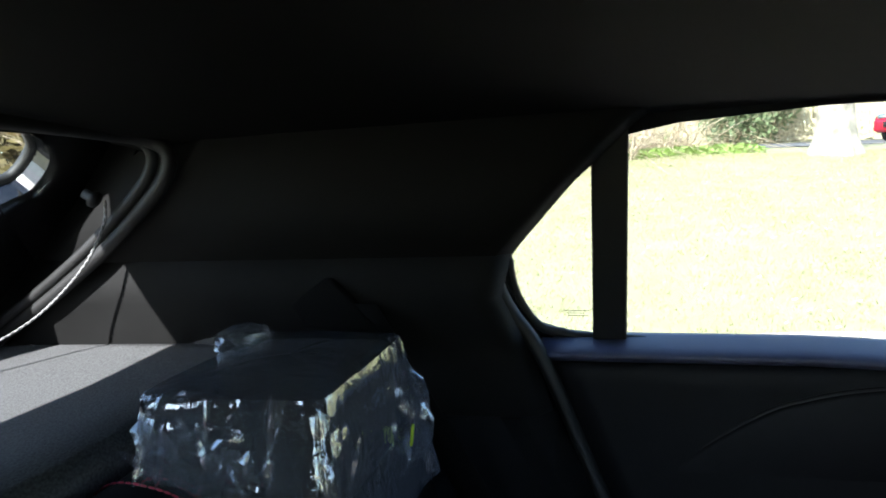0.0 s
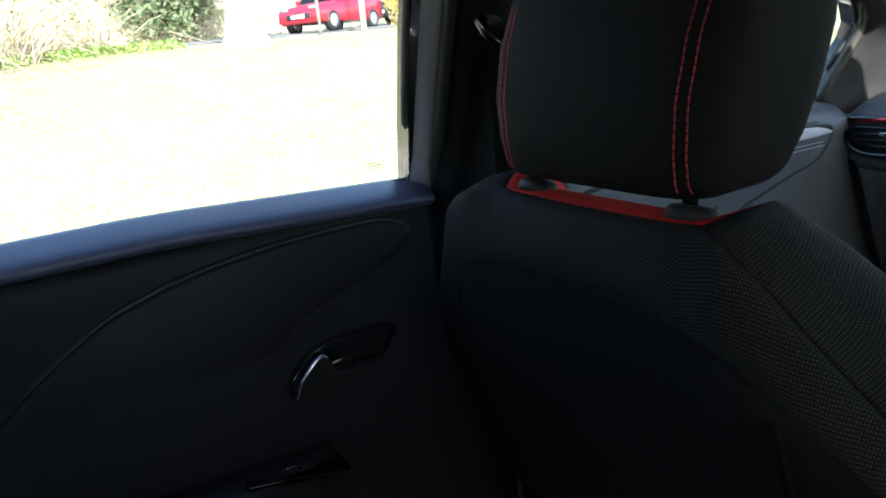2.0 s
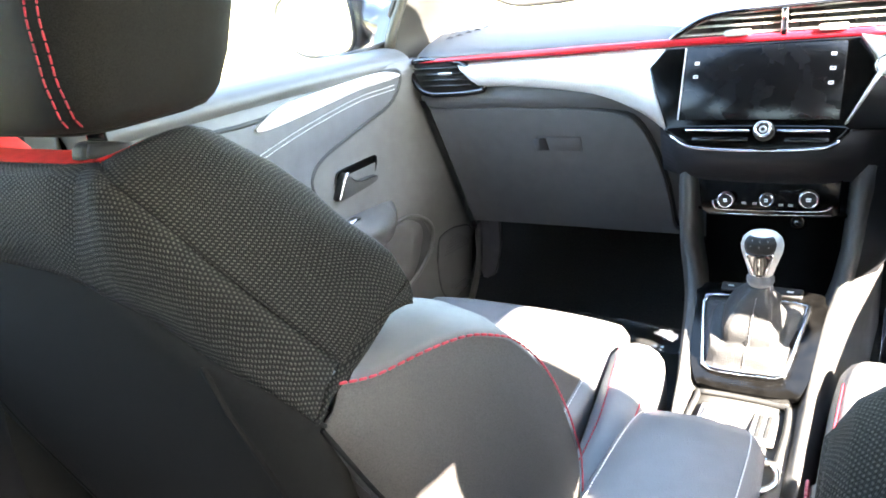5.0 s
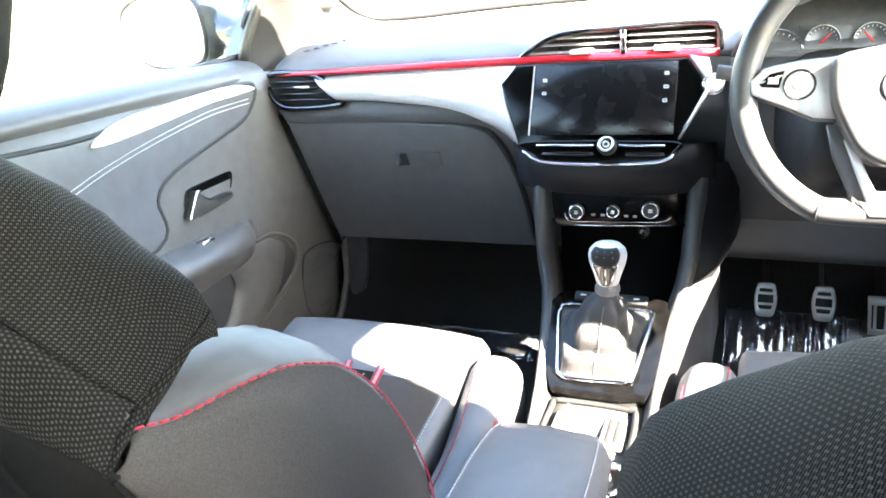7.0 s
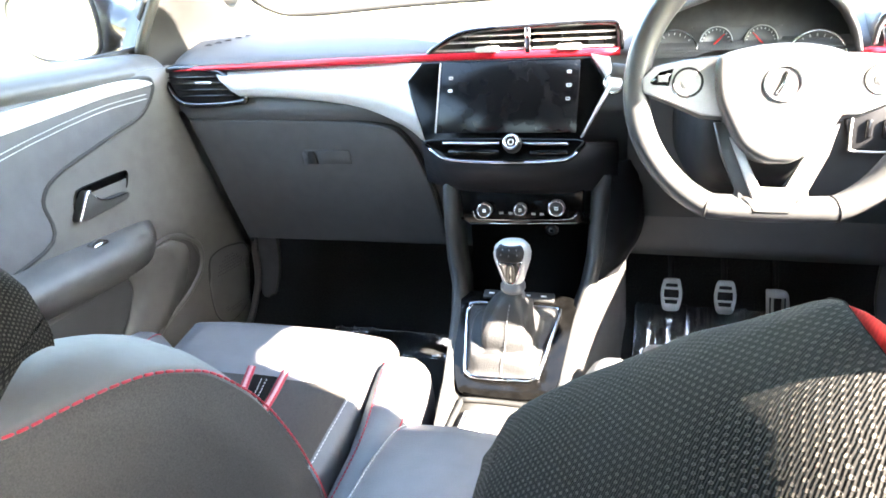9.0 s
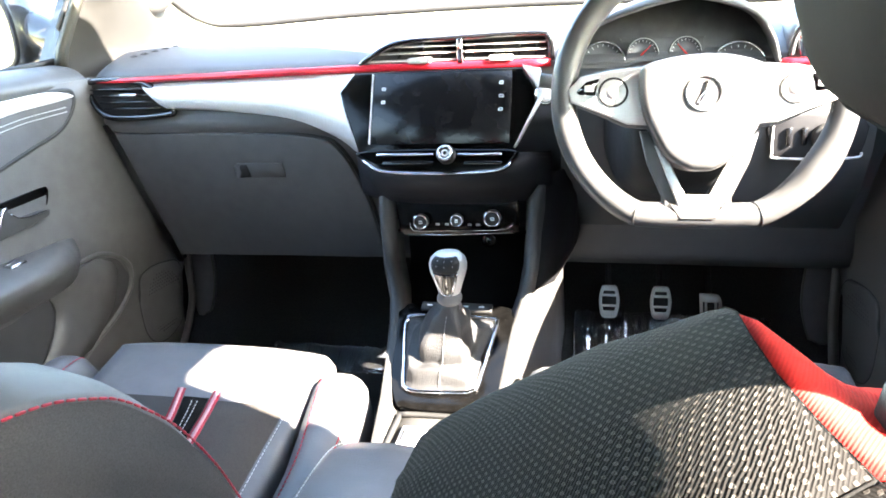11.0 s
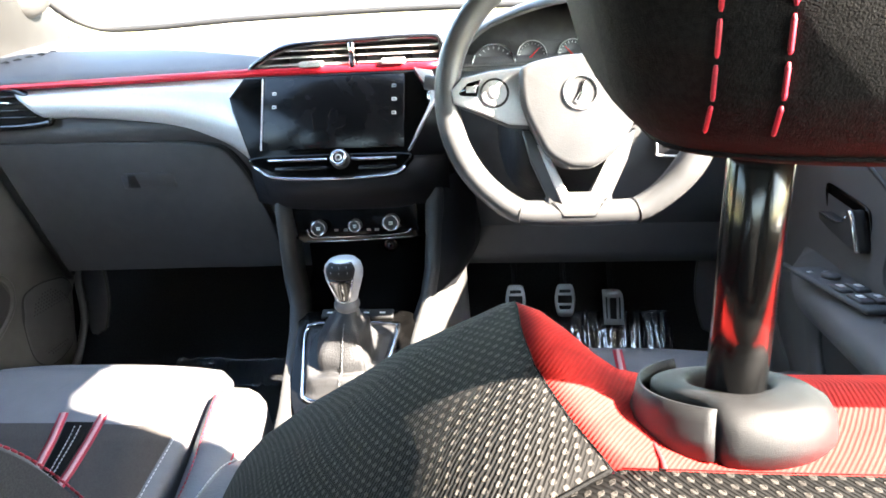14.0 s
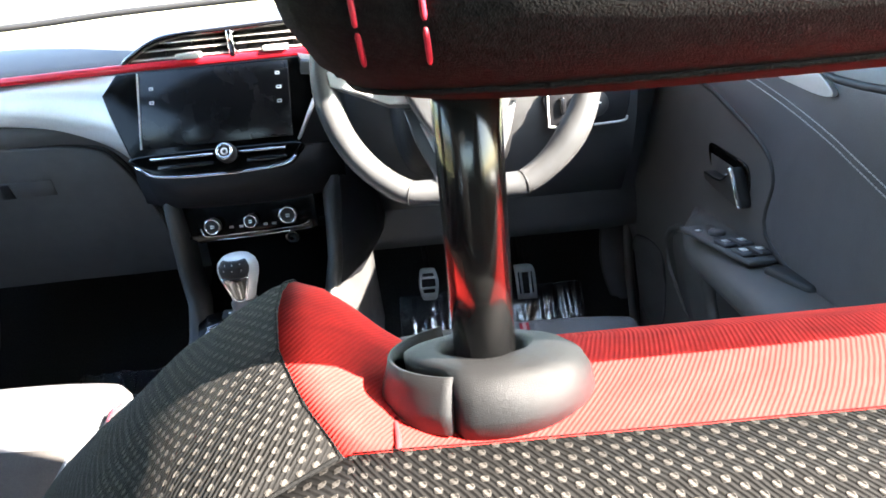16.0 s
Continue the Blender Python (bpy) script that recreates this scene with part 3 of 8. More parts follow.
for s in (-1, 1):
    rib = curve_pts([tm @ V(s * 0.46, 0.02, 0.04), tm @ V(s * 0.52, 0.14, 0.05), tm @ V(s * 0.585, 0.26, 0.045), tm @ V(s * 0.60, 0.36, 0.035)], 6)
    part("rib", tube(rib, 0.014, 8, flat=0.6), M_GLOSS, tail)
    st = part("stud", revolve([(0.0, 0), (0.011, 0.001), (0.012, 0.006), (0.006, 0.010), (0.007, 0.02), (0.0, 0.021)], 14, axes((s * 0.512, -1.432, 1.206), (1, 0, 0), (0, 0.5, 0.86))), M_RUBBER, tail, "black plastic cord stud")
    tube_pts = curve_pts([(s * 0.512, -1.42, 1.206), (s * 0.512, -1.425, 1.175), (s * 0.505, -1.455, 1.12), (s * 0.48, -1.505, 1.062), (s * 0.42, -1.535, 1.03), (s * 0.36, -1.56, 1.016), (s * 0.30, -1.55, 1.012)], 10)
    bm = bmesh.new()
    for ph in (0, math.pi):
        tw = []
        for k, q in enumerate(resample(tube_pts, 0.002)):
            tw.append(q + V(math.cos(k * 0.7 + ph), math.sin(k * 0.7 + ph), 0.3 * math.sin(k * 0.7 + ph)) * 0.0012)
        tube(tw, 0.0014, 5, bm=bm)
    cord = part("shelf_cord", bm, M_GREYTHREAD)
    tagged(cord, "pale braided cord from the tailgate to the luggage shelf", "cord", group="shelf cords")

# luggage shelf
shelf = thing("parcel_shelf", "grey felt-covered luggage shelf behind the rear seat", "shelf")
rows = []
for y in (-1.2235, -1.225, -1.235, -1.30, -1.45, -1.60, -1.64):
    z = 0.995 if y < -1.23 else (0.975 if y < -1.2245 else 0.90)
    rows.append([(x, y, z + 0.006 * (abs(x) > 0.5)) for x in (-0.578, -0.55, -0.4, -0.2, 0, 0.2, 0.4, 0.55, 0.578)])
part("panel", sheet(rows, thick=0.014), M_SHELF, shelf)
for s in (-1, 1):
    ln = curve_pts([(s * 0.595, -1.68, 1.004), (s * 0.592, -1.5, 1.004), (s * 0.588, -1.35, 1.003), (s * 0.575, -1.30, 0.998), (s * 0.56, -1.27, 0.975)], 6)
    part("side_ledge", tube(ln, 0.012, 8, flat=0.6), M_PILLAR, shelf)

# ---------- doors ----------
def rear_door(s):
    nm = "door_%d" % (1 if s < 0 else 4)
    d = thing(nm, "closed rear car door, its plastic trim darkened as if shaded", "car door", kind="structure")
    k = lambda bm: mirror_x(bm, s)
    ys = [-0.165, -0.18, -0.20, -0.24, -0.30, -0.36, -0.42, -0.48, -0.54, -0.60, -0.66, -0.72, -0.78, -0.84, -0.88]
    zs = [0.30, 0.40, 0.50, 0.58, 0.64, 0.68, 0.72, 0.78, 0.84, 0.89, 0.93, 0.945, 0.962]

    def rear_cut(z):
        return table([(0.30, -0.56), (0.60, -0.69), (0.79, -0.785), (0.965, -0.862)], z)

    rows = []
    for z in zs:
        r = []
        for y in ys:
            f = (y + 0.165) / (-0.88 + 0.165)
            yy = lerp(-0.165, rear_cut(z), f)
            x = table([(0.30, 0.675), (0.50, 0.672), (0.64, 0.668), (0.70, 0.665), (0.78, 0.672), (0.86, 0.682), (0.945, 0.683), (0.962, 0.690)], z)
            x += 0.012 * max(0, 1 - f / 0.06)
            r.append((-x, yy, z))
        rows.append(r)
    part("trim_panel", k(sheet(rows, thick=0.004)), M_REARDOOR_SHADE, d, "textured plastic door panel darkened as if shaded")
    # sill under the glass
    rows = []
    for i in range(13):
        v = i / 12
        y = lerp(-0.172, -0.872, v)
        z0 = table([(-0.88, 0.972), (-0.5, 0.972), (-0.165, 0.953)], y)
        rows.append(curve_pts([(-0.682, y, z0 - 0.012), (-0.669, y, z0 - 0.004), (-0.675, y, z0 + 0.006), (-0.70, y, z0 + 0.014), (-0.728, y, z0 + 0.020)], 3))
    part("sill", k(sheet(rows, thick=0.004)), M_SILL, d, "blue-grey soft sill under the window")
    # rounded inset pad with a dark groove
    pad = curve_pts([(-0.72, 0.785, 0), (-0.666, 0.838, 0), (-0.579, 0.895, 0), (-0.525, 0.915, 0), (-0.468, 0.928, 0), (-0.377, 0.938, 0), (-0.265, 0.940, 0), (-0.222, 0.930, 0), (-0.213, 0.910, 0), (-0.247, 0.887, 0), (-0.302, 0.866, 0), (-0.358, 0.844, 0), (-0.399, 0.812, 0), (-0.434, 0.745, 0), (-0.454, 0.704, 0), (-0.56, 0.700, 0), (-0.70, 0.715, 0)], 6, True)
    mm = axes((-0.684, 0, 0), (0, 1, 0), (0, 0, 1))
    part("pad", k(plate([(p.x, p.y) for p in pad], 0.012, 0.006, 3, m=mm)), M_DARKPAD, d, "padded insert darkened as if shaded")
    groove = [mm @ V(p.x, p.y, 0.004) for p in pad]
    part("groove", k(tube(groove, 0.0045, 6, True)), M_RUBBER, d)
    # handle in a dark bowl
    cup = curve_pts([(-0.399, 0.766, 0), (-0.385, 0.790, 0), (-0.358, 0.809, 0), (-0.33, 0.813, 0), (-0.285, 0.813, 0), (-0.252, 0.807, 0), (-0.255, 0.796, 0), (-0.272, 0.776, 0), (-0.292, 0.765, 0), (-0.345, 0.757, 0), (-0.388, 0.755, 0)], 5, True)
    mh = axes((-0.672, 0, 0), (0, 1, 0), (0, 0, 1))
    part("handle_bezel", k(plate([(p.x, p.y) for p in cup], 0.014, 0.004, 2, m=mh)), M_GLOSS, d, "black handle bowl")
    lever = [(-0.398, 0.763), (-0.389, 0.782), (-0.375, 0.798), (-0.361, 0.806), (-0.353, 0.800), (-0.347, 0.785), (-0.332, 0.778), (-0.29, 0.776), (-0.284, 0.772), (-0.29, 0.768), (-0.335, 0.764), (-0.362, 0.761), (-0.388, 0.758)]
    h = part("handle", k(plate([(p.x, p.y) for p in curve_pts([(a, b, 0) for a, b in lever], 4, True)], 0.014, 0.006, 3, m=axes((-0.658, 0, 0), (0, 1, 0), (0, 0, 1)))), M_COLLAR, d, "dark satin door handle")
    part("chrome_edge", k(tube(curve_pts([(-0.642, -0.397, 0.764), (-0.640, -0.388, 0.783), (-0.640, -0.374, 0.798), (-0.641, -0.361, 0.806), (-0.641, -0.354, 0.801)], 6), 0.0026, 6)), M_CHROME, h, "chrome handle edge")
    # armrest with the window switch and a pocket
    rows = []
    for i in range(9):
        v = i / 8
        y = lerp(-0.36, -0.70, v)
        zt = lerp(0.682, 0.70, v)
        e = 0.028 * min(1, v * 5) * min(1, (1 - v) * 6 + 0.3)
        rows.append(curve_pts([(-0.668, y, zt + 0.004), (-0.655 + e * 0.7, y, zt + 0.004), (-0.648 + e, y, zt - 0.012), (-0.655 + e * 0.7, y, zt - 0.05), (-0.672, y, zt - 0.075)], 3))
    part("armrest", k(sheet(rows, thick=0.004)), M_REARDOOR_SHADE, d)
    def sloped(bm):
        for vert in bm.verts:
            vert.co.z -= 0.20 * (vert.co.y + 0.42)
        return k(bm)
    sw = part("switch_plate", sloped(rbox((-0.662, -0.475, 0.672), (-0.622, -0.352, 0.682), 0.004)), M_SATIN, d, "glossy black switch plate")
    part("switch", sloped(rbox((-0.652, -0.436, 0.681), (-0.632, -0.405, 0.687), 0.003)), M_GLOSS, sw, "window switch")
    part("switch_mark", sloped(rbox((-0.638, -0.426, 0.6865), (-0.632, -0.412, 0.6885), 0.0006)), M_CHROME, sw)
    pk = curve_pts([(-0.315, 0.66, 0), (-0.298, 0.645, 0), (-0.296, 0.60, 0), (-0.33, 0.52, 0), (-0.40, 0.44, 0), (-0.55, 0.43, 0), (-0.56, 0.50, 0), (-0.45, 0.60, 0), (-0.37, 0.655, 0)], 5, True)
    part("door_pocket", k(plate([(p.x, p.y) for p in pk], 0.014, 0.008, 3, m=axes((-0.682, 0, 0), (0, 1, 0), (0, 0, 1)))), M_REARDOOR_SHADE, d)
    return d


def front_door(s):
    d = thing("door_%d" % (2 if s < 0 else 3), "closed front car door with grey plastic trim", "car door", kind="structure")
    k = lambda bm: mirror_x(bm, s)
    zs = [(0.28, 0.665), (0.44, 0.668), (0.56, 0.668), (0.66, 0.652), (0.72, 0.660), (0.80, 0.672), (0.935, 0.676)]
    fronts = [(0.28, 0.80), (0.42, 0.835), (0.56, 0.872), (0.70, 0.816), (0.84, 0.734), (0.935, 0.705)]

    def panel_x(y, z):
        v = (y - 0.02) / (table(fronts, z) - 0.02)
        return -(table(zs, z) - 0.030 * max(0, v - 0.78) / 0.22 * (1 if z > 0.5 else 0.4))

    def on_panel(bm):
        for vert in bm.verts:
            vert.co.x += panel_x(vert.co.y, vert.co.z)
        return k(bm)

    rows = []
    for z in [0.28, 0.36, 0.44, 0.50, 0.56, 0.62, 0.66, 0.70, 0.74, 0.80, 0.85, 0.90, 0.935]:
        rows.append([(panel_x(y, z), y, z) for y in [lerp(0.02, table(fronts, z), i / 18) for i in range(19)]])
    part("trim_panel", k(sheet(rows, thick=0.004)), M_TRIM, d, "grey textured plastic door panel")
    rows = []
    for i in range(13):
        y = lerp(0.0, 0.70, i / 12)
        z0 = table([(0.0, 0.953), (0.4, 0.949), (0.70, 0.940)], y)
        ix = table([(0.0, 0.666), (0.55, 0.664), (0.70, 0.65)], y)
        rows.append(curve_pts([(-ix - 0.012, y, z0 - 0.030), (-ix, y, z0 - 0.010), (-ix - 0.012, y, z0 + 0.006), (-ix - 0.035, y, z0 + 0.016), (-0.728, y, z0 + 0.020)], 3))
    part("sill", k(sheet(rows, thick=0.004)), M_DOORTOP, d, "blue-grey soft sill under the window")
    mm = axes((-0.682, 0, 0), (0, 1, 0), (0, 0, 1))
    pad = curve_pts([(0.05, 0.895, 0), (0.30, 0.905, 0), (0.50, 0.918, 0), (0.635, 0.924, 0), (0.660, 0.911, 0), (0.645, 0.880, 0), (0.608, 0.855, 0), (0.511, 0.832, 0), (0.426, 0.811, 0), (0.385, 0.782, 0), (0.352, 0.712, 0), (0.05, 0.70, 0)], 6, True)
    flat = axes((-0.004, 0, 0), (0, 1, 0), (0, 0, 1))
    pad_bm = plate([(p.x, p.y) for p in pad], 0.010, 0.005, 3, m=flat)
    bmesh.ops.triangulate(pad_bm, faces=pad_bm.faces)
    bmesh.ops.subdivide_edges(pad_bm, edges=[e for e in pad_bm.edges if e.calc_length() > 0.05], cuts=2)
    bmesh.ops.triangulate(pad_bm, faces=pad_bm.faces)
    bmesh.ops.subdivide_edges(pad_bm, edges=[e for e in pad_bm.edges if e.calc_length() > 0.05], cuts=1)
    part("pad", on_panel(pad_bm), M_SOFT, d, "grey padded insert")
    part("groove", k(tube([V(panel_x(p.x, p.y) + 0.0036, p.x, p.y) for p in pad], 0.0044, 6, True)), M_RUBBER, d)
    strip = curve_pts([(0.290, 0.894, 0), (0.325, 0.910, 0), (0.365, 0.919, 0), (0.415, 0.921, 0), (0.515, 0.924, 0), (0.608, 0.925, 0), (0.648, 0.916, 0), (0.645, 0.909, 0), (0.535, 0.903, 0), (0.405, 0.893, 0), (0.315, 0.888, 0)], 5, True)
    part("trim_strip", on_panel(plate([(p.x, p.y) for p in strip], 0.008, 0.004, 3, m=axes((0.003, 0, 0), (0, 1, 0), (0, 0, 1)))), M_SILVER, d, "satin silver trim strip")
    for off in (0.0, 0.0075):
        ln = curve_pts([(0, 0.10, 0.806 - off), (0, 0.241, 0.842 - off), (0, 0.302, 0.857 - off), (0, 0.398, 0.874 - off), (0, 0.53, 0.890 - off), (0, 0.646, 0.896 - off)], 10)
        ln = [V(panel_x(p.y, p.z) + 0.0068, p.y, p.z) for p in ln]
        part("stitching", k(stitch(ln, 0.005, 0.0012, 0.0008)), M_WHITETHREAD, d, "pale sewn seam")
    # inner handle: a dark bowl, a bright rim and an angled lever
    bz = curve_pts([(0.424, 0.736, 0), (0.432, 0.750, 0), (0.444, 0.772, 0), (0.456, 0.779, 0), (0.50, 0.780, 0), (0.552, 0.780, 0), (0.563, 0.776, 0), (0.558, 0.760, 0), (0.540, 0.738, 0), (0.530, 0.733, 0), (0.47, 0.731, 0), (0.43, 0.731, 0)], 4, True)
    part("handle_bowl", k(plate([(p.x, p.y) for p in bz], 0.006, 0.001, 2, m=axes((-0.669, 0, 0), (0, 1, 0), (0, 0, 1)))), M_SATIN, d, "dark glossy handle bowl")
    part("bezel_rim", k(tube([V(-0.6625, p.x, p.y) for p in bz], 0.0020, 6, True)), M_SATIN, d, "dark rim round the handle bowl")
    lv = curve_pts([(0.424, 0.735, 0), (0.436, 0.756, 0), (0.450, 0.774, 0), (0.460, 0.776, 0), (0.464, 0.767, 0), (0.474, 0.757, 0), (0.495, 0.751, 0), (0.538, 0.749, 0), (0.540, 0.743, 0), (0.53, 0.738, 0), (0.47, 0.734, 0)], 4, True)
    h = part("handle", k(plate([(p.x, p.y) for p in lv], 0.014, 0.006, 3, m=axes((-0.660, 0, 0), (0, 1, 0), (0, 0, 1)))), M_PILLAR, d, "dark door handle with a bright edge")
    part("handle_edge", k(tube(curve_pts([(-0.646, 0.425, 0.735), (-0.644, 0.437, 0.757), (-0.644, 0.450, 0.774), (-0.645, 0.459, 0.775)], 5), 0.0030, 6)), M_CHROME, h)
    part("handle_edge", k(tube(curve_pts([(-0.645, 0.464, 0.766), (-0.645, 0.476, 0.756), (-0.645, 0.497, 0.7505), (-0.646, 0.538, 0.7485)], 5), 0.0014, 6)), M_CHROME, h)
    # armrest with switches
    rows = []
    for i in range(13):
        v = i / 12
        y = lerp(0.06, 0.585, v)
        zt = lerp(0.705, 0.678, v)
        e = 0.050 * min(1, (1 - v) * 4) ** 0.6
        rows.append(curve_pts([(-0.662, y, zt + 0.012), (-0.655 + e * 0.5, y, zt + 0.008), (-0.652 + e, y, zt - 0.004), (-0.650 + e * 1.05, y, zt - 0.025), (-0.658 + e * 0.5, y, zt - 0.065), (-0.670, y, zt - 0.085)], 3))
    part("armrest", k(sheet(rows, thick=0.004)), M_TRIM, d)
    if s < 0:
        part("switch", k(rbox((-0.645, 0.42, 0.690), (-0.626, 0.452, 0.698), 0.003)), M_CHROME, d, "window switch")
    else:
        def skew(bm):
            for vert in bm.verts:
                vert.co.x -= 0.22 * (0.45 - vert.co.y)
                vert.co.z += 0.05 * (0.45 - vert.co.y)
            return k(bm)
        pl = part("switch_plate", skew(rbox((-0.637, 0.335, 0.694), (-0.596, 0.472, 0.7012), 0.003)), M_PLASTIC, d, "dark switch plate")
        for i in range(2):
            for j in range(2):
                part("switch", skew(rbox((-0.633 + 0.019 * i, 0.350 + 0.032 * j, 0.700), (-0.618 + 0.019 * i, 0.374 + 0.032 * j, 0.7055), 0.002)), M_SOFT, pl)
                part("switch_mark", skew(rbox((-0.629 + 0.019 * i, 0.358 + 0.032 * j, 0.7057), (-0.622 + 0.019 * i, 0.366 + 0.032 * j, 0.7063), 0)), M_WHITE, pl)
        part("mirror_knob", skew(revolve([(0.0, 0), (0.009, 0), (0.010, 0.005), (0.007, 0.007), (0.0, 0.007)], 16, Matrix.Translation((-0.620, 0.432, 0.700)))), M_SOFT, pl)
        for i in range(2):
            part("switch_mark", skew(rbox((-0.631 + 0.020 * i, 0.448, 0.7013), (-0.625 + 0.020 * i, 0.453, 0.7019), 0)), M_WHITE, pl)
        part("pull_cup", skew(rbox((-0.640, 0.255, 0.66), (-0.602, 0.325, 0.7010), 0.006)), M_RUBBER, d, "dark pull cup")
    # bottle pocket and loudspeaker
    pk = curve_pts([(0.10, 0.60, 0), (0.40, 0.615, 0), (0.58, 0.638, 0), (0.655, 0.624, 0), (0.703, 0.585, 0), (0.702, 0.540, 0), (0.655, 0.503, 0), (0.58, 0.480, 0), (0.47, 0.45, 0), (0.10, 0.45, 0)], 5, True)
    part("door_pocket", on_panel(plate([(p.x, p.y) for p in pk], 0.007, 0.002, 2, m=axes((-0.004, 0, 0), (0, 1, 0), (0, 0, 1)))), M_CONSOLE, d, "grey door pocket")
    part("pocket_rim", k(tube([V(panel_x(p.x, p.y) + 0.003, p.x, p.y) for p in pk], 0.0055, 8, True)), M_TRIM, d)
    lip = curve_pts([(0.565, 0.478, 0), (0.632, 0.520, 0), (0.664, 0.570, 0), (0.655, 0.608, 0), (0.61, 0.634, 0)], 6)
    part("pocket_lip", k(sheet([[V(panel_x(p.x, p.y) + 0.005, p.x - 0.16 * f, p.y) for f in (0, 0.3, 0.7, 1)] for p in lip], thick=0.006)), M_TRIM, d)
    sp = curve_pts([(0.722, 0.53, 0), (0.75, 0.553, 0), (0.80, 0.550, 0), (0.835, 0.53, 0), (0.838, 0.44, 0), (0.815, 0.40, 0), (0.75, 0.39, 0), (0.715, 0.43, 0)], 5, True)
    gr = part("speaker_grille", on_panel(plate([(p.x, p.y) for p in sp], 0.009, 0.004, 2, m=axes((-0.003, 0, 0), (0, 1, 0), (0, 0, 1)))), M_PLASTIC, d, "round plastic loudspeaker grille")
    part("groove", k(tube([V(panel_x(p.x, p.y) + 0.002, p.x, p.y) for p in sp], 0.0028, 6, True)), M_RUBBER, gr)
    holes = bmesh.new()
    for i in range(16):
        for j in range(22):
            y, z = 0.722 + 0.0068 * i + 0.0034 * (j % 2), 0.405 + 0.0062 * j
            if ((y - 0.777) / 0.050) ** 2 + ((z - 0.472) / 0.066) ** 2 < 1:
                q = V(panel_x(y, z) + 0.0068, y, z)
                holes.faces.new([holes.verts.new(q + V(0, 0.0019 * math.cos(b), 0.0019 * math.sin(b))) for b in (0, 1.05, 2.1, 3.14, 4.19, 5.24)])
    part("perforations", k(holes), M_RUBBER, gr, "rows of small dark holes", smooth=False)
    return d


for s in (-1, 1):
    rear_door(s)
    front_door(s)

# sill of the body by the front footwell
for s in (-1, 1):
    ln = curve_pts([(-0.640, 0.875, 0.560), (-0.636, 0.86, 0.52), (-0.640, 0.845, 0.42), (-0.625, 0.70, 0.34), (-0.60, 0.3, 0.30)], 8)
    kick = part("trim", mirror_x(tube(ln, 0.011, 8, flat=0.7), s), M_TRIM)
    km = axes((-0.590, 0.880, 0.47), (0.95, -0.05, 0), (0, 0.12, 1))
    ko = curve_pts([(-0.046, 0.074, 0), (-0.006, 0.076, 0), (0.001, 0.064, 0), (0.002, 0.0, 0), (-0.012, -0.056, 0), (-0.022, -0.066, 0), (-0.050, -0.066, 0)], 4, True)
    part("kick_panel", mirror_x(plate([(p.x, p.y) for p in ko], 0.012, 0.004, 2, m=km), s), M_SOFT, kick, "dark plastic kick panel")
    part("groove", mirror_x(tube([km @ V(p.x, p.y, 0.009) for p in ko[6:23]], 0.0022, 6), s), M_FRAMEEDGE, kick)
    tagged(kick, "grey plastic footwell edge trim", "trim", kind="structure")

# grab handle and belt guide on the middle pillar
belt = thing("seat_belt", "black seat belt hanging from the door pillar", "seat belt")
part("guide", rbox((-0.625, -0.128, 1.150), (-0.592, -0.070, 1.168), 0.007, 3), M_RUBBER, belt, "dark plastic belt guide")
part("guide_eye", tube(curve_pts([(-0.596, -0.134, 1.160), (-0.588, -0.126, 1.140), (-0.585, -0.108, 1.126), (-0.587, -0.088, 1.134), (-0.594, -0.070, 1.158)], 6), 0.0075, 8), M_GLOSS, belt)
part("webbing", sheet([[(-0.598 + 0.0 * i, -0.125 + 0.045 * j, 1.14 - 0.09 * i) for j in range(2)] for i in range(8)], thick=0.0015), M_BLACK, belt, "black woven webbing")
belt2 = thing("rear_seat_belt", "black seat belt guide by the rear seat", "seat belt")
part("guide", plate([(-1.196, 1.060), (-1.176, 1.026), (-1.080, 1.020), (-1.078, 1.032), (-1.136, 1.094), (-1.146, 1.094)], 0.016, 0.005, 2, m=axes((-0.585, 0, 0), (0, 1, 0), (0, 0, 1))), M_HEAD, belt2, "slanted grey belt guide")
part("webbing", sheet([[(-0.572 - 0.004 * i, -1.12 + 0.045 * j + 0.030 * i, 1.06 - 0.055 * i) for j in range(2)] for i in range(10)], thick=0.0015), M_BLACK, belt2)

# ---------- dashboard ----------
dash = thing("dashboard", "black dashboard with a red line and satin silver panel", "dashboard")
XS = [-0.668, -0.655, -0.63, -0.58, -0.5, -0.4, -0.3, -0.2, -0.16, -0.1, 0, 0.1, 0.16, 0.2, 0.3, 0.4, 0.5, 0.58, 0.63, 0.655, 0.668]
rows = []
for x in XS:
    e = max(0.0, (abs(x) - 0.60) / 0.068)
    dz, dy = -0.022 * e * e, 0.02 * e * e
    rows.append([V(x, yy + dy, zz + dz) for yy, zz in ((1.17, 0.972), (1.08, 0.984), (0.95, 0.986), (0.85, 0.979), (0.80, 0.973), (0.765, 0.966), (0.738, 0.957), (0.718, 0.947), (0.705, 0.939), (0.702, 0.93))])
part("top_pad", sheet(rows, thick=0.008), M_SOFT, dash, "grey grained soft dashboard top")
# lower body behind glovebox and panels
rows = []
for x in XS:
    e = max(0.0, (abs(x) - 0.60) / 0.068)
    rows.append([V(x, yy + 0.02 * e, zz) for yy, zz in ((0.708, 0.934), (0.712, 0.90), (0.712, 0.868), (0.705, 0.858), (0.708, 0.845), (0.725, 0.835), (0.75, 0.78), (0.80, 0.60), (0.815, 0.575), (0.90, 0.57), (1.14, 0.62))])
part("lower_body", sheet(rows, thick=0.006), M_PLASTIC, dash)
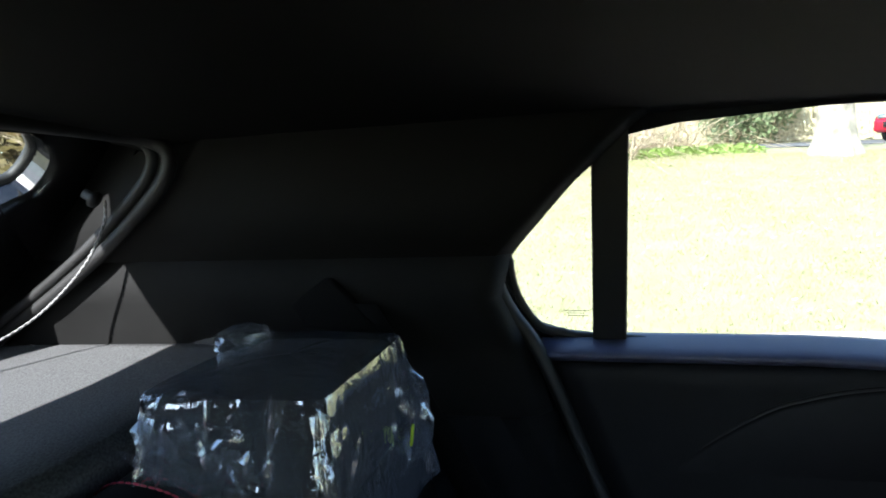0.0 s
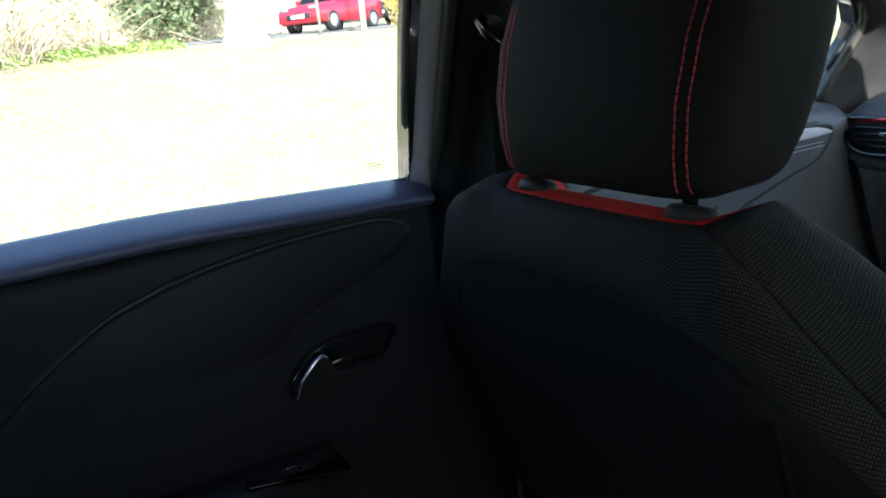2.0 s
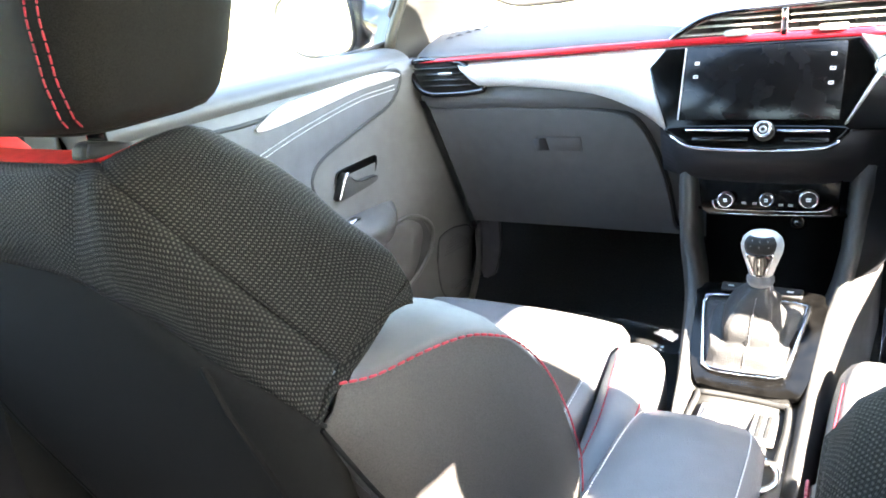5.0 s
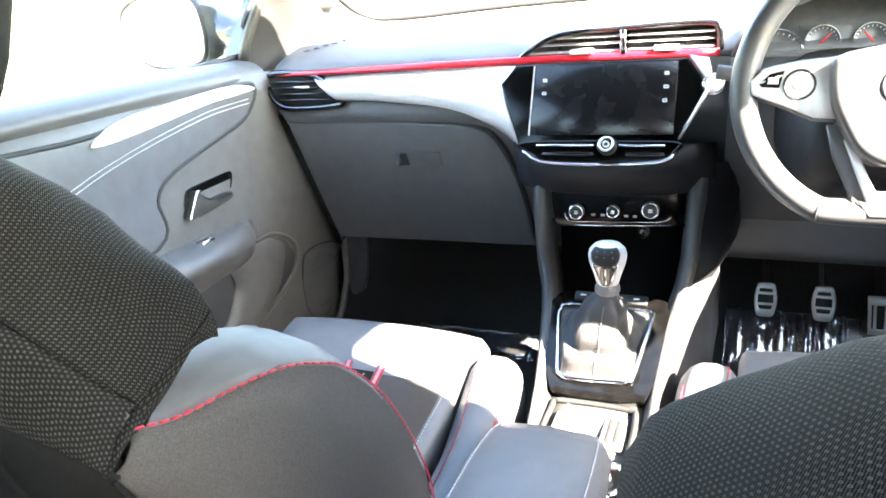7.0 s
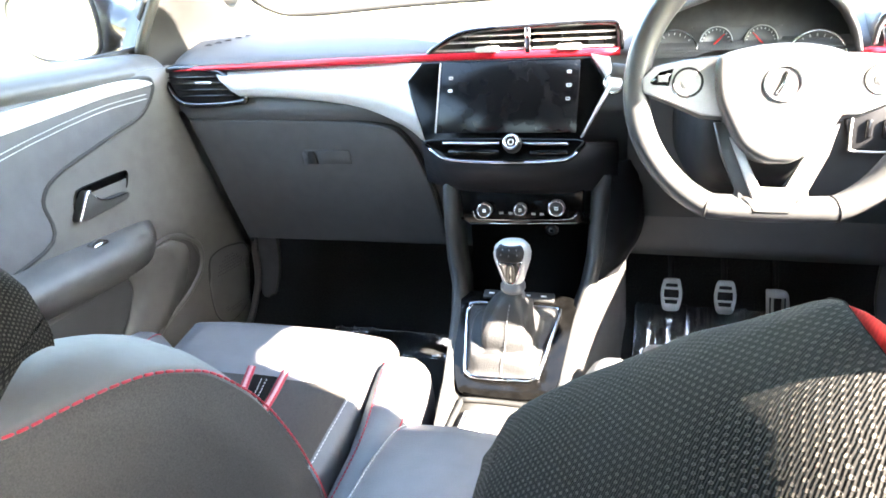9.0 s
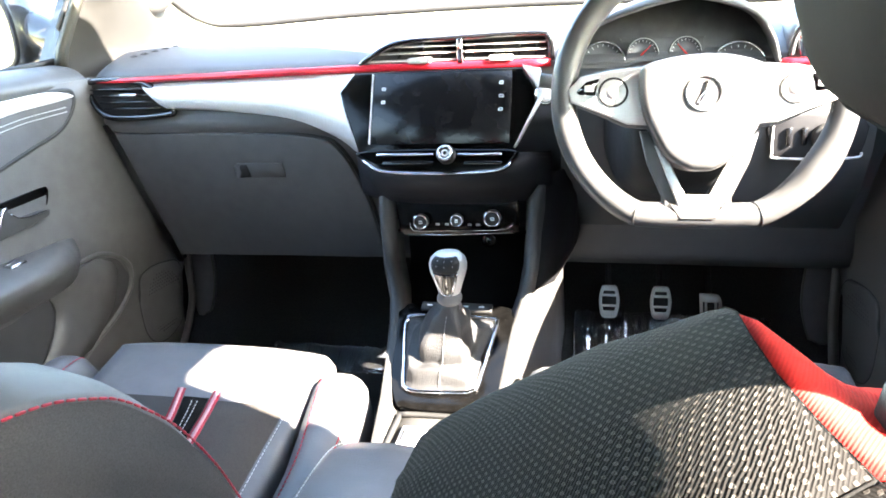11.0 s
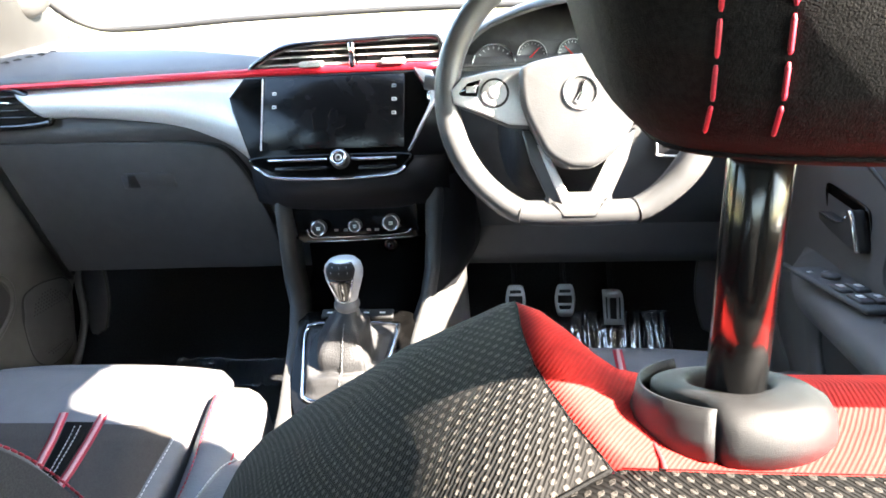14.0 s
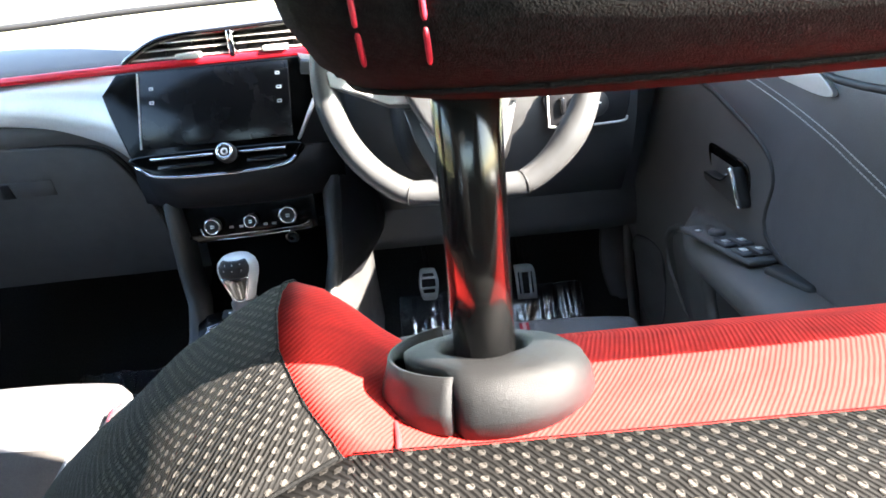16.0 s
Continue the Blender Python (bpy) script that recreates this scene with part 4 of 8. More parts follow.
# red line
line = [V(lerp(-0.652, 0.150, i / 24), 0.700 + 0.004 * (1 - min(1, i / 2)), lerp(0.9285, 0.9365, min(1, i / 16))) for i in range(25)]
rows = []
for i, p in enumerate(line):
    h = 0.0035 + 0.0025 * min(1, i / 10)
    rows.append([p + V(0, 0.004, h), p + V(0, -0.005, h * 0.8), p + V(0, -0.007, -h * 0.6), p + V(0, -0.004, -h), p + V(0, 0.004, -h)])
part("red_line", loft(rows), M_REDSTRIP, dash, "glossy red line along the dashboard")
# satin panel that sweeps down beside the screen
top = curve_pts([(-0.545, 0.700, 0.921), (-0.42, 0.700, 0.925), (-0.28, 0.699, 0.928), (-0.20, 0.696, 0.929), (-0.150, 0.690, 0.928)], 6)
mid = curve_pts([(-0.520, 0.684, 0.902), (-0.42, 0.682, 0.906), (-0.28, 0.680, 0.902), (-0.21, 0.672, 0.894), (-0.168, 0.660, 0.888)], 6)
low = curve_pts([(-0.497, 0.688, 0.882), (-0.42, 0.683, 0.881), (-0.28, 0.676, 0.866), (-0.20, 0.662, 0.845), (-0.150, 0.640, 0.842)], 6)
end = curve_pts([(-0.492, 0.704, 0.876), (-0.42, 0.702, 0.875), (-0.28, 0.696, 0.860), (-0.195, 0.680, 0.832), (-0.137, 0.640, 0.806)], 6)
part("silver_panel", sheet([top, [lerp(a, b, 0.5) + V(0, -0.004, 0) for a, b in zip(top, mid)], mid, [lerp(a, b, 0.5) + V(0, -0.003, 0) for a, b in zip(mid, low)], low, end], thick=0.004), M_SILVER, dash, "satin silver dashboard panel")


def air_vent(cx, flip, name="air_vent"):
    out = [(-0.052, 0.026), (0.052, 0.022), (0.100, -0.020), (0.085, -0.029), (0.02, -0.033), (-0.025, -0.030), (-0.048, -0.010)]
    pts = curve_pts([(a * flip, b, 0) for a, b in out], 4, True)
    vm = axes((cx, 0.705, 0.90), (1, 0, 0), (0, 0.1, 1))
    base = part(name, plate([(p.x, p.y) for p in pts], 0.006, m=vm), M_RUBBER, dash, "dashboard air vent with slats")
    part("rim", tube([vm @ V(p.x * 1.02, p.y * 1.06, 0.008) for p in pts], 0.0058, 8, True), M_GLOSS, base)
    for i, z in enumerate((0.016, 0.005, -0.006, -0.017)):
        w0, w1 = -0.046 + 0.006 * i, 0.052 + 0.010 * i
        lo, hi = sorted((w0 * flip, w1 * flip))
        part("slat", rbox((cx + lo, 0.688, 0.90 + z - 0.0012), (cx + hi, 0.702, 0.90 + z + 0.0014), 0.0006, 1, ), M_GLOSS, base)
    part("tab", rbox((cx + flip * 0.012, 0.684, 0.903), (cx + flip * 0.012 + 0.032, 0.690, 0.9085), 0.001), M_CHROME, base, "bright vent tab")


air_vent(-0.592, 1)
for i in range(5):
    part("defrost_slot", plate([(-0.006, -0.004), (0.006, -0.004), (0.001, 0.008)], 0.001, m=axes((-0.585 + 0.014 * i, 0.752 + 0.012 * i, 0.9640 + 0.0028 * i), (1, 0.6, 0), (0, 1, 0.16))), M_RUBBER, dash, smooth=False)
part("speaker_pod", revolve([(0.0, 0.012), (0.035, 0.010), (0.050, 0.0), (0.054, -0.01)], 28, axes((-0.618, 0.90, 1.075), (0.3, 1, -0.4), (0.4, 0.2, 1))), M_PILLAR, dash, "round tweeter cover on the pillar")
# driver-side vent in its own hood above the red line
sh = curve_pts([(0.476, 0.694, 0.936), (0.479, 0.690, 0.962), (0.492, 0.689, 0.976), (0.56, 0.691, 0.978), (0.612, 0.695, 0.973), (0.627, 0.702, 0.952), (0.629, 0.706, 0.934)], 6)
part("vent_hood", sheet([sh, [p + V(0, 0.03, 0.004) for p in sh], [p + V(0, 0.13, -0.004) for p in sh]], thick=0.006), M_SOFT, dash)
side = part("air_vent", rbox((0.482, 0.716, 0.932), (0.624, 0.724, 0.973), 0.002), M_RUBBER, dash, "dashboard air vent with slats")
part("rim", tube([p + V(0, -0.002, -0.001) for p in sh], 0.003, 6), M_GLOSS, side)
for z in (0.942, 0.952, 0.962):
    part("slat", rbox((0.492, 0.700, z - 0.0012), (0.618, 0.716, z + 0.0012), 0.0006, 1), M_GLOSS, side)
    part("slat_edge", rbox((0.492, 0.6985, z - 0.0007), (0.618, 0.700, z + 0.0007), 0.0003, 1), M_CHROME, side)
part("post", plate([(0.482, 0.970), (0.490, 0.970), (0.503, 0.932), (0.491, 0.932)], 0.006, 0.0015, 2, m=axes((0, 0.699, 0), (1, 0, 0), (0, 0, 1))), M_CHROME, side, "bright slanted vent post")
part("tab", rbox((0.540, 0.690, 0.940), (0.572, 0.699, 0.946), 0.001), M_CHROME, side, "bright vent tab")
rows = []
for i in range(9):
    p = V(lerp(0.464, 0.622, i / 8), 0.700 + 0.003 * max(0, i - 6), 0.9265)
    rows.append([p + V(0, 0.004, 0.0055), p + V(0, -0.007, 0.0045), p + V(0, -0.009, -0.003), p + V(0, -0.006, -0.0055), p + V(0, 0.004, -0.0055)])
part("red_line", loft(rows), M_REDSTRIP, dash, "glossy red line along the dashboard")
# glovebox
gb = curve_pts([(-0.628, 0.262, 0), (-0.622, 0.266, 0), (-0.40, 0.264, 0), (-0.25, 0.254, 0), (-0.205, 0.222, 0), (-0.175, 0.13, 0), (-0.165, 0.03, 0), (-0.17, 0.004, 0), (-0.35, 0.0, 0), (-0.585, -0.004, 0), (-0.596, 0.0, 0)], 4, True)
gm = axes((0, 0.795, 0.582), (1, 0, 0), (0, -0.07, 0.252))
glove = part("glovebox", plate([(p.x, p.y) for p in gb], 0.014, 0.006, 3, m=gm), M_PLASTIC, dash, "closed black glovebox lid")
part("gap", tube([gm @ V(p.x, p.y, 0.002) for p in gb], 0.004, 6, True), M_RUBBER, dash)
part("latch_plate", plate([(-0.405, 0.178), (-0.318, 0.178), (-0.318, 0.206), (-0.405, 0.206)], 0.003, 0.001, 1, m=gm @ Matrix.Translation((0, 0, 0.0135))), M_PLASTIC, glove)
part("latch", plate([(-0.405, 0.179), (-0.383, 0.179), (-0.386, 0.204), (-0.398, 0.204)], 0.004, 0.001, 1, m=gm @ Matrix.Translation((0, 0, 0.015))), M_RUBBER, glove, "dark finger recess of the latch")
part("latch_wedge", plate([(-0.411, 0.177), (-0.400, 0.177), (-0.396, 0.190), (-0.405, 0.205), (-0.411, 0.2)], 0.005, 0.001, 1, m=gm @ Matrix.Translation((0, 0, 0.014))), M_SOFT, glove)

# middle air vents under a hood
hood = curve_pts([(-0.150, 0.702, 0.940), (-0.132, 0.698, 0.953), (-0.085, 0.700, 0.973), (0.0, 0.700, 0.978), (0.125, 0.700, 0.980), (0.148, 0.700, 0.972), (0.152, 0.701, 0.940)], 6)
back = [p + V(0, 0.12, 0.012) for p in hood]
part("vent_hood", sheet([hood, [p + V(0, 0.03, 0.006) for p in hood], back], thick=0.006), M_SOFT, dash)
cen = part("centre_vent", plate([(-0.140, 0.936), (0.147, 0.936), (0.143, 0.968), (0.12, 0.974), (0.0, 0.972), (-0.085, 0.966), (-0.118, 0.955), (-0.136, 0.945)], 0.007, 0.001, 1, m=axes((0, 0.735, 0), (1, 0, 0), (0, 0, 1))), M_RUBBER, dash, "pair of black air vents with bright slats")
part("rim", tube([p + V(0, -0.002, -0.001) for p in hood], 0.0035, 6), M_GLOSS, cen)
for z, x0 in ((0.9445, -0.136), (0.9555, -0.118), (0.9655, -0.09)):
    for a, b in ((x0, 0.006), (0.020, 0.142)):
        part("slat", rbox((a, 0.700, z - 0.001), (b, 0.722, z + 0.001), 0.0006, 1), M_SILVER, cen)
for xx in (-0.09, -0.05, -0.02, 0.03, 0.06, 0.1, 0.125):
    part("fin", rbox((xx, 0.716, 0.938), (xx + 0.002, 0.727, 0.968), 0), M_RUBBER, cen, smooth=False)
part("divider", rbox((0.0085, 0.694, 0.937), (0.0175, 0.722, 0.976), 0.002), M_CHROME, cen, "bright upright divider")
for xx in (-0.068, 0.058):
    part("tab", rbox((xx, 0.690, 0.9415), (xx + 0.035, 0.705, 0.9495), 0.0015), M_SILVER, cen)

# screen unit
sm = axes((0, 0.6600, 0.930), (1, 0, 0), (0, 0.0505, 0.098))
bez = [(-0.146, 0.004), (-0.168, -0.026), (-0.160, -0.05), (-0.130, -0.125), (0.100, -0.125), (0.138, -0.04), (0.128, -0.02), (0.112, 0.006)]
unit = part("screen_unit", plate(bez, 0.010, 0.003, 2, m=sm @ Matrix.Translation((0, 0, -0.010))), M_SATIN, dash, "glossy black screen surround")
part("screen", plate([(-0.113, -0.108), (0.097, -0.108), (0.097, 0.0), (-0.113, 0.0)], 0.002, 0.0006, 1, m=sm @ Matrix.Translation((0, 0, 0.001))), M_SCREEN, unit, "dark switched-off touch screen")
part("edge_line", plate([(-0.1155, -0.108), (-0.1138, -0.108), (-0.1138, 0.0), (-0.1155, 0.0)], 0.003, m=sm @ Matrix.Translation((0, 0, 0.001))), M_SILVER, unit, smooth=False)
for ix, iy, w in ((-0.099, -0.026, 0.006), (-0.099, -0.046, 0.006), (0.079, -0.020, 0.006), (0.079, -0.040, 0.007), (0.079, -0.060, 0.006)):
    bmx = plate([(ix, iy), (ix + w, iy), (ix + w, iy + 0.0045), (ix, iy + 0.0045)], 0.0006, m=sm @ Matrix.Translation((0, 0, 0.0031)), holes=[[(ix + 0.0012, iy + 0.0012), (ix + w - 0.0012, iy + 0.0012), (ix + w - 0.0012, iy + 0.0033), (ix + 0.0012, iy + 0.0033)]])
    part("icon", bmx, M_WHITE, unit, smooth=False)
# silver strip imitating the reflection on the screen's black edge, driver's side
part("reflection_wedge", plate([(0.112, 0.006), (0.130, -0.02), (0.139, -0.038), (0.104, -0.115), (0.108, -0.112), (0.147, -0.034), (0.138, 0.0)], 0.010, 0.003, 2, m=sm), M_SILVER, dash, "bright reflection on the screen edge, built as a silver strip")
stb = axes((0.146, 0.640, 0.899), (1, 0, 0), (0, 0.25, 0.97))
button = part("start_button", revolve([(0, 0), (0.0155, 0), (0.0155, 0.010), (0.0135, 0.013), (0.0120, 0.0115), (0.0, 0.0115)], 28, stb @ Matrix.Translation((0, 0, -0.008))), M_CHROME, dash, "round chrome-ringed start button")
part("button_face", revolve([(0, 0), (0.0112, 0), (0.0105, 0.0012), (0, 0.0016)], 24, stb @ Matrix.Translation((0, 0, 0.0037))), M_SILVER, button)
# control bar below with a turning knob
bar = curve_pts([(-0.128, -0.122, 0), (-0.05, -0.118, 0), (0.05, -0.118, 0), (0.108, -0.120, 0), (0.103, -0.135, 0), (0.082, -0.150, 0), (0.0, -0.155, 0), (-0.085, -0.152, 0), (-0.112, -0.140, 0)], 4, True)
cb = part("control_bar", plate([(p.x, p.y) for p in bar], 0.016, 0.004, 2, m=sm @ Matrix.Translation((0, 0, -0.002))), M_SATIN, dash, "glossy black control bar with chrome edge")
part("chrome_edge", tube([sm @ V(p.x, p.y, 0.013) for p in bar[17:34]], 0.002, 6), M_CHROME, cb)
for a, b in ((-0.098, -0.012), (0.024, 0.088)):
    part("key", plate([(a, -0.1285), (b, -0.1285), (b, -0.1255), (a, -0.1255)], 0.004, 0.001, 1, m=sm @ Matrix.Translation((0, 0, 0.013))), M_CHROME, cb)
    part("key", plate([(a + 0.01, -0.142), (b, -0.142), (b, -0.137), (a + 0.01, -0.137)], 0.003, 0.001, 1, m=sm @ Matrix.Translation((0, 0, 0.013))), M_STEEL, cb)
km = axes(sm @ V(0.008, -0.128, 0.012), sm.to_3x3() @ V(1, 0, 0), sm.to_3x3() @ V(0, 1, 0))
kn = part("knob", revolve([(0.0, 0), (0.0135, 0), (0.0135, 0.012), (0.0118, 0.016), (0.0, 0.016)], 28, km), M_RUBBER, cb, "black turning knob")
part("ring", revolve([(0.0080, 0.0162), (0.0110, 0.0162), (0.0110, 0.0175), (0.0080, 0.0175)], 28, km), M_CHROME, kn)
part("ring", revolve([(0.0030, 0.0162), (0.0050, 0.0162), (0.0050, 0.0172), (0.0030, 0.0172)], 20, km), M_SILVER, kn)

# centre stack below the screen
rows = []
for i in range(9):
    v = i / 8
    x = lerp(-0.150, 0.150, v)
    e = (abs(v - 0.5) * 2) ** 3 * 1.5
    rows.append(curve_pts([(x, 0.625 + 0.02 * e, 0.812 + 0.0 * e), (x, 0.588 + 0.05 * e, 0.796), (x, 0.590 + 0.05 * e, 0.775), (x, 0.612 + 0.04 * e, 0.752), (x, 0.628 + 0.03 * e, 0.742)], 3))
part("stack_pad", sheet(rows, thick=0.006), M_DARKPAD, dash, "rounded black pad under the screen")
ac = thing("climate_panel", "glossy black heater control panel with three knobs", "control panel")
am = axes((0.008, 0.634, 0.712), (1, 0, 0), (0, 0.1, 1))
part("plate", plate([(-0.098, 0.026), (0.098, 0.034), (0.098, -0.020), (0.085, -0.026), (-0.080, -0.032), (-0.092, -0.024)], 0.008, 0.002, 2, m=am @ Matrix.Translation((0, 0, -0.006))), M_SATIN, ac)
part("chrome_line", tube(curve_pts([am @ V(-0.075, -0.008, 0.004), am @ V(-0.072, -0.018, 0.004), am @ V(-0.060, -0.0215, 0.004), am @ V(0, -0.020, 0.004), am @ V(0.070, -0.017, 0.004), am @ V(0.088, -0.009, 0.004)], 6), 0.0014, 6), M_CHROME, ac)
part("chrome_line", tube([am @ V(-0.080, -0.029, 0.002), am @ V(0.0, -0.027, 0.002), am @ V(0.088, -0.022, 0.002)], 0.0012, 6), M_CHROME, ac)
for xx, zz, r in ((-0.055, -0.005, 0.0115), (0.002, -0.002, 0.0095), (0.058, 0.002, 0.0125)):
    k2 = am @ Matrix.Translation((xx, zz, 0.001))
    kb = part("knob", revolve([(0.0, 0), (r, 0), (r, 0.010), (r * 0.8, 0.0125), (0.0, 0.0125)], 24, k2), M_RUBBER, ac, "black knob with a chrome ring")
    part("ring", revolve([(r * 0.82, 0.0115), (r * 1.04, 0.0115), (r * 1.04, 0.0135), (r * 0.82, 0.0135)], 24, k2), M_CHROME, kb)
    for q in (-0.5, 0.5):
        part("mark", rbox((-r * 0.25, -0.0008 + q * 0.003, 0.0126), (r * 0.25, 0.0006 + q * 0.003, 0.0131), 0, m=k2), M_WHITE, kb, smooth=False)
for xx in (-0.033, -0.018, 0.018, 0.031):
    part("key_mark", rbox((xx, -0.012, 0.0022), (xx + 0.006, -0.0085, 0.0028), 0, m=am), M_GREYTHREAD, ac, smooth=False)

# ---------- centre console ----------
con = thing("centre_console", "grey plastic centre console between the front seats", "console")
for sgn, nm in ((-1, "side_wall"), (1, "side_wall")):
    c0 = 0.012
    w = lambda v: c0 + sgn * v
    rows = []
    narrow = [0.0, 0.0, 0.0, 0.004, 0.012, 0.018, 0.024, 0.032, 0.042, 0.046] if sgn < 0 else [0.0] * 10
    path = [(0.66, 0.765), (0.636, 0.735), (0.626, 0.69), (0.608, 0.64), (0.58, 0.604), (0.52, 0.582), (0.45, 0.558), (0.38, 0.535), (0.30, 0.520), (0.20, 0.515)]
    off = [0.132, 0.128, 0.125, 0.122, 0.116, 0.108, 0.102, 0.098, 0.098, 0.098]
    inn = [0.114, 0.112, 0.111, 0.109, 0.103, 0.094, 0.090, 0.088, 0.088, 0.088]
    for (yy, zz), o, n, less in zip(path, off, inn, narrow):
        o, n = o - less, n - less
        rows.append([V(w(n - 0.006), yy + 0.035, zz - 0.008), V(w(n), yy + 0.002, zz), V(w((o + n) / 2), yy - 0.004, zz + 0.004), V(w(o - 0.004), yy, zz), V(w(o + 0.004), yy + 0.02, zz - 0.02),
                     V(w(o + 0.016), yy + 0.10, zz - 0.14), V(w(o + 0.02), yy + 0.13, max(0.25, zz - 0.32))])
    part(nm, sheet(rows, thick=0.005), M_CONSOLE, con)
rows = []
for zz in (0.775, 0.745, 0.71, 0.67, 0.635, 0.612):
    yy = table([(0.604, 0.58), (0.64, 0.608), (0.69, 0.626), (0.735, 0.636), (0.765, 0.66)], zz)
    oo = table([(0.604, 0.128), (0.64, 0.134), (0.69, 0.137), (0.735, 0.140), (0.765, 0.144)], zz)
    rows.append([V(oo - 0.006, yy + 0.002, zz), V(oo + 0.006, yy + 0.008, zz), V(oo + 0.030, yy + 0.050, zz - 0.004), V(oo + 0.050, 0.725, zz + 0.004), V(oo + 0.060, 0.78, zz + 0.01)])
# flank and cubby take near-black colours in place of the shade there
part("stack_flank", sheet(rows, thick=0.004), M_DARKPAD, con, "side panel of the centre stack, darkened as if shaded")
part("cubby", sheet([[V(x, yy, zz) for x in (-0.095, 0.008, 0.115)] for yy, zz in ((0.642, 0.688), (0.72, 0.675), (0.72, 0.60), (0.66, 0.562), (0.56, 0.558))], thick=0.004), M_HEAD, con, "storage cubby darkened as if shaded")
part("socket", revolve([(0, 0), (0.013, 0), (0.013, 0.004), (0.010, 0.005), (0, 0.003)], 20, axes((0.045, 0.717, 0.645), (1, 0, 0), (0, 0, 1))), M_GLOSS, con, "round power socket")
part("tray", sheet([[V(x, yy, zz) for x in (lx, 0.030, 0.106)] for yy, zz, lx in ((0.44, 0.545, -0.060), (0.375, 0.527, -0.048), (0.30, 0.518, -0.036), (0.20, 0.514, -0.032))], thick=0.004), M_TRAY, con)
tr = curve_pts([(-0.016, 0.367, 0), (0.07, 0.367, 0), (0.084, 0.35, 0), (0.084, 0.27, 0), (0.073, 0.257, 0), (-0.016, 0.257, 0), (-0.026, 0.27, 0), (-0.025, 0.35, 0)], 4, True)
part("tray_rim", tube([V(p.x, p.y, 0.526 + (p.y - 0.30) * 0.05) for p in tr], 0.004, 6, True), M_RUBBER, con)
part("brake_switch", rbox((-0.016, 0.300, 0.516), (0.017, 0.345, 0.530), 0.004), M_SILVER, con, "silver parking brake switch")
part("brake_key", rbox((-0.010, 0.308, 0.529), (0.011, 0.332, 0.533), 0.003), M_TRIM, con)
part("slot_plate", rbox((0.046, 0.290, 0.519), (0.076, 0.356, 0.525), 0.002), M_TRIM, con)
for i in range(2):
    part("slot", rbox((0.054 + 0.010 * i, 0.300, 0.5235), (0.058 + 0.010 * i, 0.345, 0.5265), 0), M_RUBBER, con, smooth=False)
part("cup_ring", revolve([(0.030, 0), (0.036, 0), (0.036, 0.006), (0.030, 0.006)], 24, Matrix.Translation((0.055, 0.235, 0.520))), M_CHROME, con)
# gear surround
gp = axes((0.018, 0.462, 0.569), (1, 0.0, 0), (0, 0.947, 0.32))
oc = curve_pts([(-0.060, 0.098, 0), (0.068, 0.098, 0), (0.086, 0.080, 0), (0.096, 0.050, 0), (0.094, 0.010, 0), (0.078, -0.078, 0), (0.062, -0.094, 0), (0.010, -0.098, 0), (-0.040, -0.096, 0), (-0.056, -0.080, 0), (-0.082, -0.004, 0), (-0.090, 0.060, 0), (-0.080, 0.086, 0)], 5, True)
ic = curve_pts([(-0.056, 0.069, 0), (0.054, 0.070, 0), (0.066, 0.060, 0), (0.065, 0.045, 0), (0.055, -0.050, 0), (0.047, -0.064, 0), (0.034, -0.068, 0), (-0.026, -0.071, 0), (-0.042, -0.066, 0), (-0.049, -0.052, 0), (-0.067, 0.040, 0), (-0.067, 0.058, 0)], 4, True)
part("gear_plate", plate([(p.x, p.y) for p in oc], 0.012, 0.004, 3, holes=[[(p.x, p.y) for p in ic]], m=gp @ Matrix.Translation((0, 0, -0.012))), M_SATIN, con, "glossy black gear surround with dust")
part("gear_frame", tube([gp @ V(p.x, p.y, 0.002) for p in ic], 0.0034, 8, True), M_CHROME, con, "chrome frame round the gear gaiter")
part("key_bar", rbox((-0.052, 0.080, 0.0), (0.056, 0.097, 0.006), 0.002, m=gp), M_RUBBER, con)
for xx in (-0.043, -0.018, 0.012, 0.036):
    part("key_mark", rbox((xx, 0.087, 0.0062), (xx + 0.008, 0.0895, 0.0068), 0, m=gp), M_WHITE, con, smooth=False)

gear = thing("gear_lever", "gear lever with a silver-framed knob and leather gaiter", "gear lever")
top_c = V(0.031, 0.452, 0.652)
rings = []
icn = [V(p.x, p.y, 0) for p in ic]
# the leather stands as a pouch towards the driver's rear corner and lies flat on the far side
POUCH_IN = [(0.0, 0.0), (0.06, 0.05), (0.16, 0.10), (0.27, 0.17), (0.34, 0.33), (0.40, 0.37), (0.52, 0.45), (0.70, 0.58), (0.84, 0.76), (0.94, 0.93), (1.0, 1.0)]
POUCH_UP = [(0.0, 0.0), (0.06, 0.07), (0.16, 0.20), (0.27, 0.31), (0.34, 0.31), (0.40, 0.33), (0.52, 0.47), (0.70, 0.68), (0.84, 0.84), (0.94, 0.95), (1.0, 1.0)]
FLAT_IN = [(0.0, 0.0), (0.10, 0.20), (0.22, 0.42), (0.32, 0.56), (0.42, 0.62), (0.60, 0.70), (0.80, 0.83), (1.0, 1.0)]
FLAT_UP = [(0.0, 0.0), (0.10, -0.03), (0.22, 0.0), (0.32, 0.10), (0.42, 0.30), (0.60, 0.58), (0.80, 0.82), (1.0, 1.0)]
